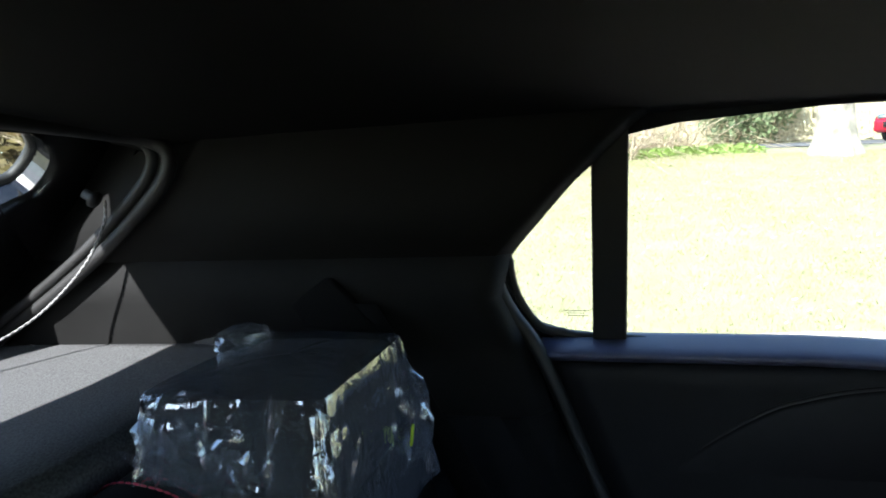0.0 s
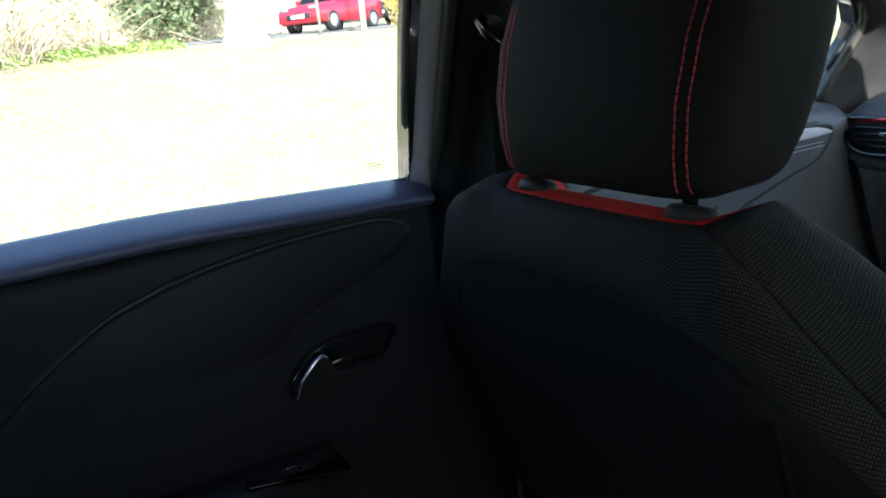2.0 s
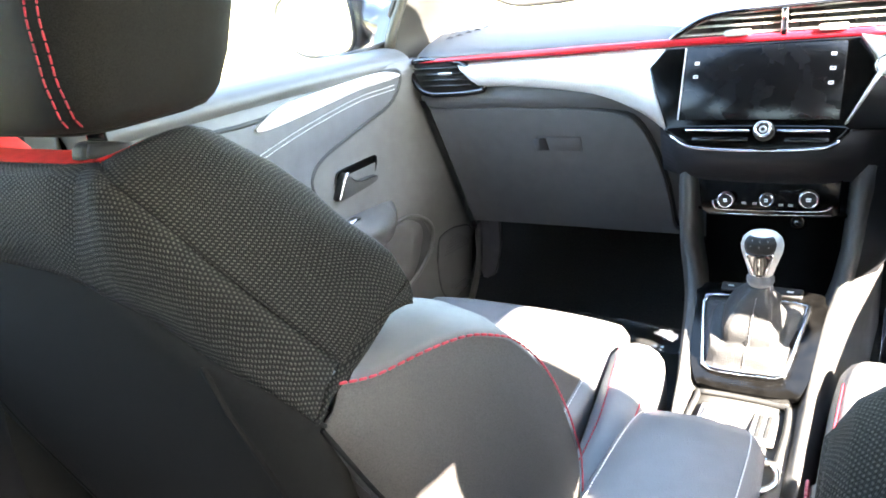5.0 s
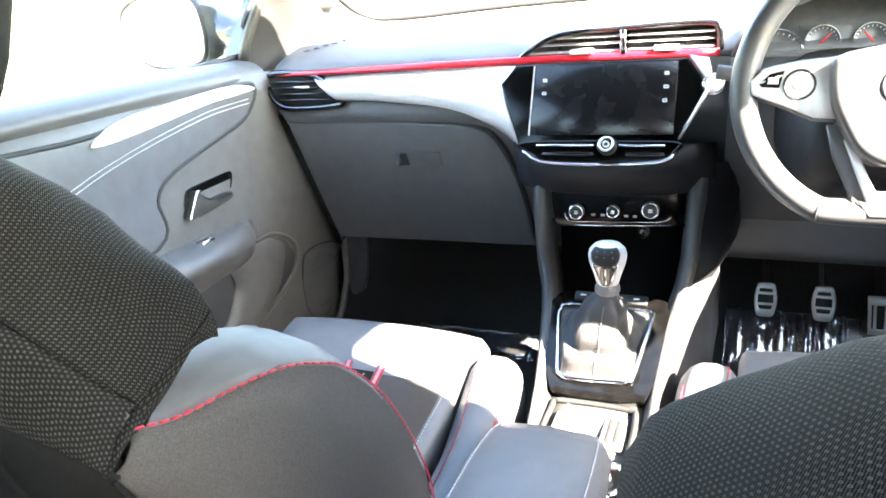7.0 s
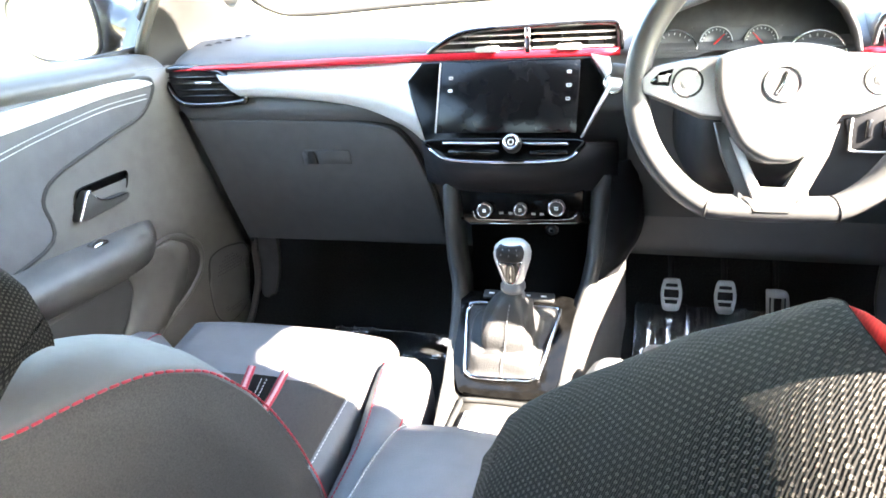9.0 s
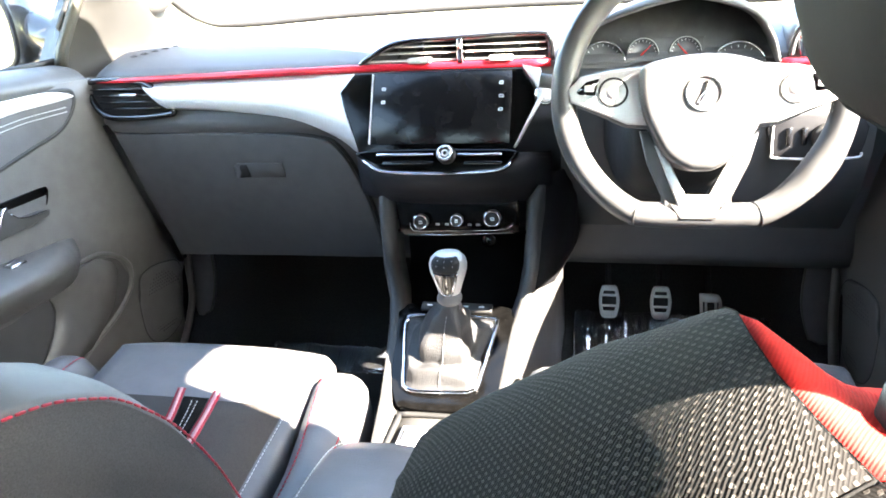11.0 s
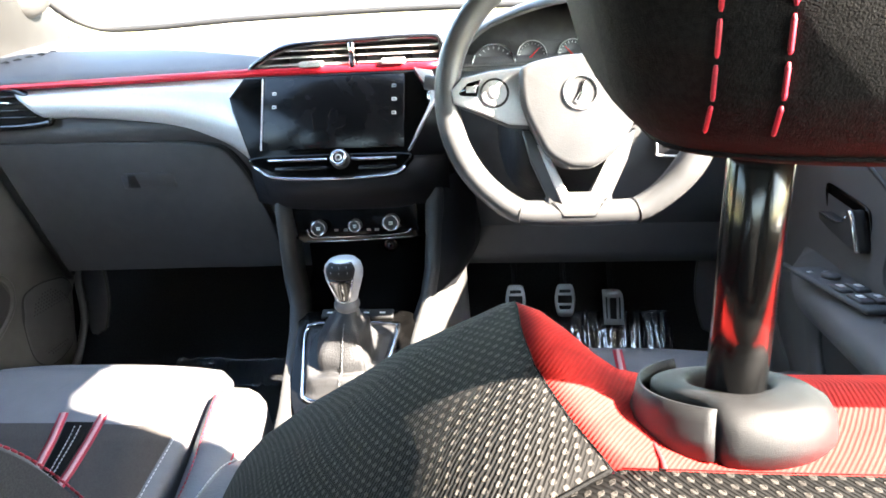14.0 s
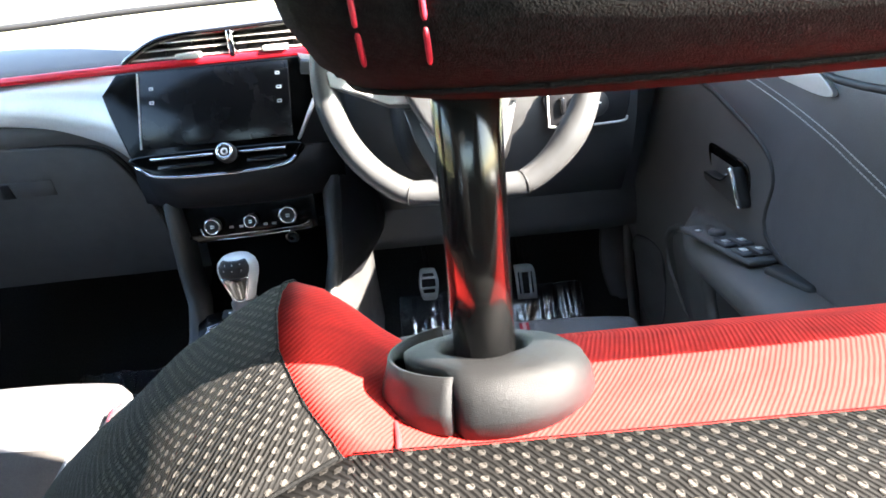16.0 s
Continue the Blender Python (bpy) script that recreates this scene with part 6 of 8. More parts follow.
# ---------- front seats ----------
def front_seat(name, label, cx, flip, dy, dz, head_up, cushion_at=(0.0, 0.0)):
    """Local plan: u to the tunnel side; flip turns it for the driver."""
    st = thing(name, label, "car seat", group="front seats")

    def put(bm):
        m = Matrix.Translation((cx, dy, dz)) @ Matrix.Diagonal((flip, 1, 1, 1))
        bm.transform(m)
        if flip < 0:
            bmesh.ops.reverse_faces(bm, faces=bm.faces)
        return bm

    def low(bm):
        bm.transform(Matrix.Translation((0, cushion_at[0], cushion_at[1])))
        return put(bm)

    # shoulder caps and rear roll of dotted cloth, round a red insert
    RIM = [(-0.231, 0.1085, 1.0046), (-0.228, 0.1097, 1.0050), (-0.2188, 0.1166, 1.0092), (-0.206, 0.1228, 1.0128), (-0.192, 0.1256, 1.0142), (-0.1785, 0.1266, 1.0140), (-0.165, 0.1272, 1.0085), (-0.152, 0.1276, 0.998), (-0.144, 0.1276, 0.975)]
    rim_a = [(y, a) for y, a, z in RIM]
    rim_z = [(y, z) for y, a, z in RIM]
    Z_REAR = [(0.0, 1.0052), (0.095, 1.0054), (0.1097, 1.0050), (0.125, 1.0040), (0.14, 0.9975), (0.16, 0.979), (0.20, 0.932), (0.225, 0.902), (0.236, 0.886)]
    Z_OUT = [(0.0, 1.0052), (0.095, 1.0054), (0.1097, 1.0050), (0.125, 1.0045), (0.14, 1.0025), (0.155, 0.998), (0.17, 0.990), (0.19, 0.972), (0.205, 0.952), (0.22, 0.922), (0.236, 0.880)]

    def wide(a, side):
        return a + (0.024 * max(0.0, (a - 0.115) / 0.121) ** 1.3 if side < 0 else 0.0)

    Y_REAR = [(0.0, -0.2395 if flip > 0 else -0.2290), (0.09, -0.2365 if flip > 0 else -0.2288), (0.1097, -0.2280), (0.125, -0.2390), (0.14, -0.2425), (0.18, -0.232), (0.225, -0.211), (0.236, -0.202)]
    Z_FRONT = [(0.12, 0.998), (0.13, 0.997), (0.16, 0.982), (0.20, 0.952), (0.225, 0.938 if flip > 0 else 0.930), (0.236, 0.928 if flip > 0 else 0.915)]
    Y_FRONT = [(0.12, -0.152), (0.18, -0.144), (0.225, -0.156), (0.236, -0.164)] if flip > 0 else [(0.12, -0.152), (0.18, -0.136), (0.225, -0.122), (0.236, -0.124)]
    flare = 0.028 if flip > 0 else 0.0
    cap = None
    for sg in (-1, 1):
        rows = []
        for i in range(21):
            s = i / 20
            by = lerp(-0.228, -0.152, s)
            ba, bz = table(rim_a, by), table(rim_z, by)

            def crest(a):
                return V(a, lerp(table(Y_REAR, a), table(Y_FRONT, a), s), lerp(table(Z_REAR if sg > 0 else Z_OUT, a), table(Z_FRONT, a) + (0.0 if sg > 0 else 0.5 * (table(Z_OUT, a) - table(Z_REAR, a))), s) + 0.012 * math.sin(math.pi * s) ** 0.8)
            fix = V(ba, by, bz) - crest(ba)
            row = []
            for k in range(17):
                f = (k / 16) ** 1.25
                p = crest(lerp(ba, 0.236, f)) + fix * (1 - f) ** 3
                row.append(V(sg * (wide(p.x, sg) + flare * s * max(0.0, (p.x - 0.16) / 0.076) ** 2), p.y, p.z - (0.006 * ((f - 0.9) / 0.1) ** 2 if f > 0.9 else 0)))
            e = row[-1]
            row += [V(e.x + sg * 0.001, e.y, e.z - 0.008), V(e.x, e.y, e.z - 0.014)]
            rows.append(row)
        e = rows[-1]
        rows.append([p + V(0, 0.004 * (1 - min(1, (j / 15) ** 4)), -0.010 * (1 - min(1, (j / 15) ** 4))) for j, p in enumerate(e)])
        rows.append([p + V(0, 0.004 - 0.004 * min(1, (j / 15) ** 4), lerp(-0.050, 0.0, min(1, (j / 15) ** 4))) for j, p in enumerate(e)])
        cap = part("shoulder_cap", put(sheet(rows, thick=0.003)), M_KNIT, st, "black knit cloth with light dots")
        ln = curve_pts([(sg * 0.1105, -0.2285, 1.0052), (sg * 0.125, -0.2392, 1.0042), (sg * 0.14, -0.2427, 0.9978), (sg * 0.16, -0.2382, 0.9795), (sg * 0.20, -0.2225, 0.933), (sg * 0.236, -0.202, 0.887)], 8)
        if sg > 0:
            part("seam", put(tube(ln, 0.0004, 5)), M_BLACK, cap)
        ln = [V(sg * (table(rim_a, y) + 0.0002), y, table(rim_z, y) + 0.0003) for y in np.linspace(-0.229, -0.153, 24)]
        part("seam", put(tube(ln, 0.00014, 5)), M_BLACK, cap)
    rows = []
    for i in range(49):
        u = 0.236 * (i - 24) / 24
        a = abs(u)
        yr, zr = table(Y_REAR, a), table(Z_REAR if u > 0 else Z_OUT, a)
        zb = table([(0.0, 0.946), (0.07, 0.945), (0.10, 0.941), (0.13, 0.931), (0.155, 0.917), (0.18, 0.898), (0.21, 0.880), (0.236, 0.858)], a)
        yb = table([(0.0, -0.260), (0.12, -0.258), (0.20, -0.242), (0.236, -0.228)], a)
        k = min(1.0, (zr - zb) / 0.085)
        yo = min(yr - 0.016 * k, lerp(-0.258, yr - 0.006, min(1, a / 0.24)))
        ring = [(yr + 0.004, zr - 0.010), (yr, zr), (lerp(yr, yo, 0.45), zr - 0.0008 * k), (lerp(yr, yo, 0.8), zr - 0.0045 * k), (yo, zr - 0.012 * k), (lerp(yo, yb, 0.25) - 0.003, lerp(zr - 0.012 * k, zb, 0.3)), (lerp(yo, yb, 0.6) - 0.004, lerp(zr, zb, 0.65)), (yb - 0.001, zb + 0.006), (yb + 0.003, zb - 0.002), (yb + 0.02, zb - 0.010)]
        rows.append([V(math.copysign(wide(a, u), u), y, z) for y, z in ring])
    roll = part("rear_roll", put(sheet(rows, thick=0.003)), M_KNIT, st, "black knit cloth with light dots")
    part("seam", put(tube([r[1] + V(0, 0.0, 0.0003) for r in rows if abs(r[1].x) < 0.110], 0.00016, 5)), M_BLACK, roll)
    # red insert between the shoulders
    rows = []
    for y in (-0.2395, -0.236, -0.231, -0.228, -0.222, -0.214, -0.206, -0.198, -0.19, -0.182, -0.174, -0.166, -0.158, -0.150, -0.145):
        half = table(rim_a, y)
        base = table([(-0.2395, 1.0046), (-0.22, 1.0052), (-0.205, 1.0035), (-0.19, 0.9995), (-0.172, 0.991), (-0.155, 0.979), (-0.145, 0.96)], y)
        top = table(rim_z, y) - 0.0003
        row = []
        for i in range(41):
            w = (i - 20) / 20
            a = abs(w) * half
            f = max(0.0, min(1.0, (a - 0.0965) / (half - 0.0965)))
            r = 3 * f * f - 2 * f ** 3 if f < 0.78 else lerp(3 * 0.78 ** 2 - 2 * 0.78 ** 3, 1.0, (f - 0.78) / 0.22)
            yy = y if flip > 0 and a < 0.09 else max(y, table(Y_REAR, min(a, 0.1097)) + 0.0002 - 0.00002 * (-0.228 - y) / 0.01)
            row.append(V(math.copysign(a, w), yy, lerp(base, top, r)))
        rows.append(row)
    red = part("red_insert", put(sheet(rows, thick=0.002)), M_RED, st, "bright red cloth insert at the top of the backrest")
    for sg in (-1, 1):
        part("fold", put(tube(curve_pts([(sg * 0.1008, -0.2280, 1.0050), (sg * 0.1010, -0.2245, 1.0054), (sg * 0.1025, -0.212, 1.0048), (sg * 0.1045, -0.195, 1.0030)], 6), 0.0006, 5)), M_REDFOLD, red)
    # side gussets under the caps
    for sg in (-1, 1):
        rows = []
        for k in range(7):
            y = (-0.230, -0.226, -0.215, -0.202, -0.18, -0.155, -0.126)[k]
            out = flare * max(0, k - 3) / 3
            zt = table([(-0.23, 0.862), (-0.215, 0.878), (-0.202, 0.884), (-0.124, 0.925 if flip > 0 else 0.912)], y)
            zb = table([(-0.23, 0.862), (-0.207, 0.873), (-0.182, 0.874), (-0.159, 0.877), (-0.14, 0.884), (-0.126, 0.895)], y)
            zt = max(zt, zb + 0.002)
            y = y if flip < 0 or y < -0.2 else lerp(-0.202, -0.165, (y + 0.202) / 0.076)
            rows.append([V(sg * (0.2355 + out), y, zt), V(sg * (0.2385 + out * 0.8), y - out * 0.15, lerp(zt, zb, 0.3)), V(sg * (0.2390 + out * 0.35), y - out * 0.4, lerp(zt, zb, 0.7)), V(sg * 0.2370, y - out * 0.6, zb)])
        part("gusset", put(sheet(rows, thick=0.002)), M_KNIT, st)
    # back panel of black cloth
    rows = []
    for z in (0.953, 0.948, 0.94, 0.93, 0.915, 0.90, 0.88, 0.86, 0.80, 0.72, 0.62, 0.52, 0.42, 0.36):
        yb = table([(0.36, -0.09), (0.52, -0.150), (0.72, -0.215), (0.86, -0.252), (0.90, -0.257), (0.953, -0.257)], z)
        hw = table([(0.36, 0.19), (0.62, 0.205), (0.80, 0.225), (0.86, 0.236), (0.88, 0.218), (0.90, 0.186), (0.915, 0.166), (0.93, 0.142), (0.94, 0.120), (0.948, 0.09), (0.953, 0.05)], z)
        rows.append([V(-wide(hw, -1), yb + 0.035, z)] + [V(math.copysign(wide(hw * abs(k) / 5, k), k), yb + 0.020 * abs(hw * k / 5 / 0.236) ** 3, z) for k in range(-5, 6)] + [V(hw, yb + 0.035, z), V(hw * 0.6, yb + 0.08, z), V(-hw * 0.6, yb + 0.08, z)])
    part("back_panel", put(loft(rows)), M_BLACK, st, "black cloth back panel")
    for sg in (-1, 1):
        ln = curve_pts([(sg * 0.178, -0.2475, 0.896), (sg * 0.184, -0.2425, 0.86), (sg * 0.188, -0.2258, 0.80), (sg * 0.185, -0.2055, 0.72), (sg * 0.18, -0.1737, 0.62)], 6)
        part("panel_seam", put(tube(ln, 0.0022, 5)), M_BLACK, st)
    # padded front of the backrest
    rows = []
    for z, yb in ((0.93, -0.135), (0.90, -0.118), (0.85, -0.085), (0.75, -0.05), (0.65, -0.012), (0.56, 0.02), (0.50, 0.03)):
        rows.append([V(-0.20, yb - 0.06, z), V(-0.17, yb + 0.004, z), V(-0.10, yb - 0.008, z), V(0, yb - 0.004, z), V(0.10, yb - 0.008, z), V(0.17, yb + 0.004, z), V(0.20, yb - 0.06, z), V(0.12, yb - 0.085, z), V(-0.12, yb - 0.085, z)])
    part("backrest_front", put(loft(rows)), M_LEATHER, st)
    # side wings: cloth flank, leather crest and red seam
    for sg in (-1, 1):
        crest = curve_pts([(0.236, -0.209, 0.874), (0.242, -0.187, 0.867), (0.248, -0.168, 0.866), (0.254, -0.150, 0.8655), (0.2605, -0.130, 0.8635), (0.266, -0.112, 0.859), (0.271, -0.094, 0.850), (0.275, -0.076, 0.838), (0.2785, -0.052, 0.811), (0.279, -0.035, 0.788), (0.279, -0.0205, 0.764), (0.278, -0.002, 0.730), (0.276, 0.014, 0.696), (0.272, 0.032, 0.660), (0.262, 0.055, 0.612), (0.252, 0.075, 0.562), (0.246, 0.09, 0.49)], 3)
        if flip < 0:
            crest = [V(lerp(0.236, p.x, 0.2), p.y, p.z) for p in crest]
        n = len(crest)
        rows = []
        for i, p in enumerate(crest):
            t = crest[min(n - 1, i + 1)] - crest[max(0, i - 1)]
            t = V(0, t.y, t.z).normalized()
            nrm = V(0, -t.z, t.y)
            if nrm.z < 0:
                nrm = -nrm
            f = i / (n - 1)
            h = 0.019 * math.sin(math.pi * min(1, f * 1.15 + 0.08)) ** 0.7 if f < 0.8 else 0.014 * (1 - f) / 0.2 + 0.004
            back_y = table([(0, -0.226), (0.2, -0.20), (0.5, -0.14), (0.8, -0.08), (1.0, -0.05)], f)
            back_z = table([(0, 0.856), (0.2, 0.80), (0.5, 0.68), (0.8, 0.54), (1.0, 0.46)], f)
            rows.append((p, nrm, h, V(0, back_y, back_z)))
        leather = [[V(sg * p.x, p.y, p.z), V(sg * (p.x - 0.005), p.y, p.z) + nr * h * 0.28, V(sg * (p.x - 0.024), p.y, p.z) + nr * h * 0.75, V(sg * (p.x - 0.053), p.y, p.z) + nr * h, V(sg * (p.x - 0.085), p.y, p.z) + nr * h * 0.65, V(sg * 0.14, p.y, p.z) - nr * 0.035] for p, nr, h, b in rows]
        part("side_bolster", put(sheet(leather, thick=0.002)), M_WING, st, "grey leatherette bolster")
        flank = [[V(sg * (p.x + 0.0005), p.y, p.z), V(sg * (p.x + 0.004), p.y, p.z).lerp(V(sg * 0.240, b.y, b.z), 0.25), V(sg * (p.x + 0.004), p.y, p.z).lerp(V(sg * 0.240, b.y, b.z), 0.6), V(sg * 0.234, b.y, b.z), V(sg * 0.222, b.y + 0.004, b.z - 0.006), V(sg * 0.19, b.y + 0.03, b.z)] for p, nr, h, b in rows]
        part("flank", put(sheet(flank, thick=0.002)), M_GREYCLOTH, st, "dark grey cloth flank")
        part("red_stitching", put(stitch([V(sg * (p.x + 0.0025), p.y, p.z) + nr * 0.002 for p, nr, h, b in rows], 0.0055, 0.0014, 0.0009)), M_REDTHREAD, st, "red sewn seam")
        part("edge_seam", put(tube([V(sg * 0.2365, b.y, b.z) for p, nr, h, b in rows], 0.0016, 5)), M_BLACK, st)
    # cushion: rises towards a rounded front, with a dished middle
    CZ = [(-0.05, 0.505), (0.10, 0.518), (0.20, 0.532), (0.25, 0.540), (0.30, 0.547), (0.35, 0.556), (0.40, 0.565), (0.43, 0.570), (0.447, 0.570)]
    mid = 0.012

    def cz(u, y):
        return table(CZ, y) + 0.004 * (1 - ((u - mid) / 0.17) ** 2)

    rows = []
    for w in (-1.0, -0.985, -0.95, -0.8, -0.6, -0.4, -0.2, 0, 0.2, 0.4, 0.6, 0.8, 0.95, 0.985, 1.0):
        u = mid + 0.170 * w
        e = 0.020 if abs(w) == 1 else (0.006 if abs(w) > 0.98 else 0.0)
        fr = 0.010 * abs(w) ** 4
        rows.append([V(u, -0.06, 0.46), V(u, -0.04, cz(u, -0.04) - e)] + [V(u, y, cz(u, y) - e) for y in (0.05, 0.1, 0.15, 0.2, 0.25, 0.3, 0.35, 0.4, 0.43)]
                    + [V(u, 0.447 - fr, cz(u, 0.447) - 0.003 - e), V(u, 0.457 - fr, cz(u, 0.447) - 0.012 - e), V(u, 0.462 - fr, cz(u, 0.447) - 0.028), V(u, 0.460 - fr, 0.50), V(u, 0.445, 0.455), V(u, 0.40, 0.42), V(u, 0.0, 0.42)])
    cu = part("cushion", low(loft(rows)), M_LEATHER, st, "grey leatherette seat cushion")
    for xa, xb, nm in ((0.002, 0.022, 0), (0.056, 0.064, 1)):
        for w, lift, mt, pn in ((0.0062, 0.0012, M_REDTHREAD, "red_band"), (0.0026, 0.0020, M_PINK, "band_core")):
            rows = []
            # passenger's bands are cut short where sunlight would wash them out
            for y in (0.10, 0.15, 0.2, 0.25, 0.3, 0.32, 0.345) + ((0.38, 0.41, 0.435) if flip < 0 else ()):
                xc = lerp(xb, xa, max(0.0, min(1.3, (y - 0.26) / 0.08)))
                rows.append([V(xc + x, y, cz(xc + x, y) + lift) for x in (-w, 0, w)])
            part(pn, low(sheet(rows, thick=0.0006)), mt, cu, "red cloth band" if pn == "red_band" else "pale band core")
    rows = []
    for y in (0.10, 0.15, 0.2, 0.25, 0.3, 0.33):
        x0, x1 = lerp(0.022, 0.002, max(0.0, min(1.3, (y - 0.26) / 0.08))) + 0.008, lerp(0.064, 0.056, max(0.0, min(1.3, (y - 0.26) / 0.08))) - 0.008
        rows.append([V(lerp(x0, x1, f), y, cz(lerp(x0, x1, f), y) + 0.0010) for f in (0, 0.5, 1)])
    part("dark_band", low(sheet(rows, thick=0.0005)), M_BLACK, cu, "dark cloth band")
    for f in (0.40, 0.62):
        part("white_seam", low(stitch([r[0].lerp(r[2], f) + V(0, 0, 0.0008) for r in rows], 0.004, 0.002, 0.0007)), M_WHITETHREAD, cu)
    rows = []
    # dark cloth stops near the shadow's edge, so its front end imitates that shade
    for y in (0.02, 0.1, 0.15, 0.2, 0.25, 0.30, 0.328):
        rows.append([V(lerp(-0.135, 0.160, f), y, cz(lerp(-0.135, 0.160, f), y) + 0.0004) for f in (0, 0.2, 0.4, 0.6, 0.8, 1)])
    part("grey_insert", low(sheet(rows, thick=0.0008)), M_GREYCLOTH, cu, "ribbed grey cloth insert, drawn up to the shadow's edge")
    for u in (-0.138, 0.164):
        part("white_seam", low(stitch([V(u, y, cz(u, y) + 0.0008) for y in (0.05, 0.1, 0.15, 0.2, 0.25, 0.3, 0.33)], 0.004, 0.002, 0.0008)), M_WHITETHREAD, cu)
    for sg in (-1, 1):
        rows, crest, outer = [], [], []
        for y, xi, xo, zt in ((-0.05, 0.205, 0.255, 0.525), (0.05, 0.213, 0.256, 0.532), (0.15, 0.214, 0.257, 0.538), (0.235, 0.211, 0.257, 0.546), (0.30, 0.203, 0.256, 0.556), (0.345, 0.197, 0.255, 0.565), (0.374, 0.193, 0.252, 0.569), (0.392, 0.194, 0.249, 0.566), (0.404, 0.197, 0.246, 0.558), (0.413, 0.201, 0.243, 0.544), (0.418, 0.205, 0.240, 0.522), (0.419, 0.208, 0.238, 0.46)):
            w = xo - xi
            rows.append([V(sg * x, y, z) for x, z in ((xi - 0.028, 0.44), (xi - 0.026, zt - 0.046), (xi - 0.014, zt - 0.018), (xi - 0.004, zt - 0.005), (xi, zt - 0.0005), (xi + w * 0.3, zt + 0.004), (xi + w * 0.6, zt + 0.003), (xi + w * 0.85, zt - 0.005), (xo, zt - 0.018), (xo + 0.004, zt - 0.05), (xo + 0.003, 0.44))])
            if zt > 0.55 or y < 0.3:
                crest.append(V(sg * (xi + 0.001), y, zt + 0.0008))
                outer.append(V(sg * (xi + w * 0.86), y, zt - 0.0052))
        bl = part("cushion_bolster", low(loft(rows)), M_LEATHER, st, "grey leatherette cushion bolster")
        part("red_stitching", low(stitch(curve_pts(crest, 4), 0.0045, 0.0018, 0.0009)), M_REDTHREAD, bl)
        part("red_piping", low(tube(curve_pts(outer[:6], 4), 0.0011, 6)), M_REDTHREAD, bl, "red piping")
    part("base", put(rbox((-0.22, -0.05, 0.28), (0.22, 0.40, 0.43), 0.02, 3)), M_PLASTIC, st)
    # head restraint with double red seams
    hz = 1.016 + head_up
    # height, half width, rear face, thickness of the rear half, front face: the pad leans forwards
    pad_rows = ((0.0, 0.076, -0.210, 0.024, -0.142), (0.0005, 0.090, -0.2185, 0.030, -0.133), (0.0018, 0.0985, -0.2255, 0.035, -0.126), (0.0042, 0.105, -0.2305, 0.039, -0.120), (0.008, 0.1095, -0.2342, 0.042, -0.115), (0.014, 0.1130, -0.2368, 0.044, -0.110), (0.035, 0.119, -0.239, 0.048, -0.100),
                (0.07, 0.124, -0.238, 0.054, -0.088), (0.11, 0.126, -0.229, 0.057, -0.077), (0.15, 0.122, -0.214, 0.055, -0.071), (0.175, 0.111, -0.202, 0.050, -0.076), (0.19, 0.085, -0.188, 0.038, -0.098), (0.194, 0.05, -0.170, 0.02, -0.125))
    rows = []
    N = 44
    for dzz, hw, yr, th, yf in pad_rows:
        ring = []
        for j in range(N):
            a = 2 * math.pi * j / N
            ca, sa = math.cos(a), math.sin(a)
            e = 0.42
            c0 = yr + th
            ring.append(V(hw * math.copysign(abs(ca) ** e, ca) - 0.002, c0 + ((yf - c0) if sa > 0 else th) * math.copysign(abs(sa) ** e, sa), hz + dzz))
        rows.append(ring)

    def pad_rear(dzz, x):
        hw = table([(r[0], r[1]) for r in pad_rows], dzz)
        yr, th = table([(r[0], r[2]) for r in pad_rows], dzz), table([(r[0], r[3]) for r in pad_rows], dzz)
        f = max(0.0, 1 - min(1.0, abs(x + 0.002) / hw) ** 4.76) ** 0.21
        return yr + th - th * f
    hr = part("headrest", put(loft(rows)), M_RIB, st, "black cloth head restraint with red seams")
    for sg in (-1, 1):
        for off in (0.098, 0.0895):
            ln = []
            for dzz in (0.0085, 0.014, 0.025, 0.035, 0.05, 0.07, 0.09, 0.11, 0.13, 0.15):
                xx = sg * (off + 0.004 * dzz / 0.1)
                ln.append(V(xx, pad_rear(dzz, xx) - 0.0002, hz + dzz))
            part("red_stitching", put(stitch(curve_pts(ln, 8), 0.0052, 0.0010, 0.00042 if head_up > 0.02 else 0.0006)), M_REDTHREAD, hr, "red sewn seam")
    part("lower_seam", put(tube([V(p.x, p.y, p.z) for p in rows[3]], 0.0006, 5, True)), M_BLACK, hr)
    for sg in (-1, 1):
        px, py = sg * 0.085, -0.212
        part("post", put(tube([V(px, py, 0.99), V(px, py, hz + 0.03)], 0.0055, 20)), M_STEEL, st, "polished black steel post")
        rows2 = []
        for r, h in ((0.0076, -0.004), (0.0193, -0.004), (0.0195, -0.001), (0.0192, 0.0022), (0.0176, 0.0050), (0.0150, 0.0066), (0.0118, 0.0074), (0.0092, 0.0075), (0.0082, 0.0070), (0.0078, 0.0055), (0.0078, 0.0)):
            ring = []
            for k in range(48):
                a = 2 * math.pi * k / 48
                w = ((a + math.pi) % (2 * math.pi)) - math.pi
                cut = 0.0
                if sg > 0 and -1.28 < w < 1.05:
                    cut = min(1.0, (w + 1.28) / 0.22, (1.05 - w) / 0.5)
                rr = min(r, lerp(0.0196, 0.0146 + 0.0010 * math.sin(w * 2.4), cut)) if r > 0.0119 else r
                ring.append((px + rr * math.cos(a), py + rr * math.sin(a), 1.0045 + h))
            rows2.append(ring)
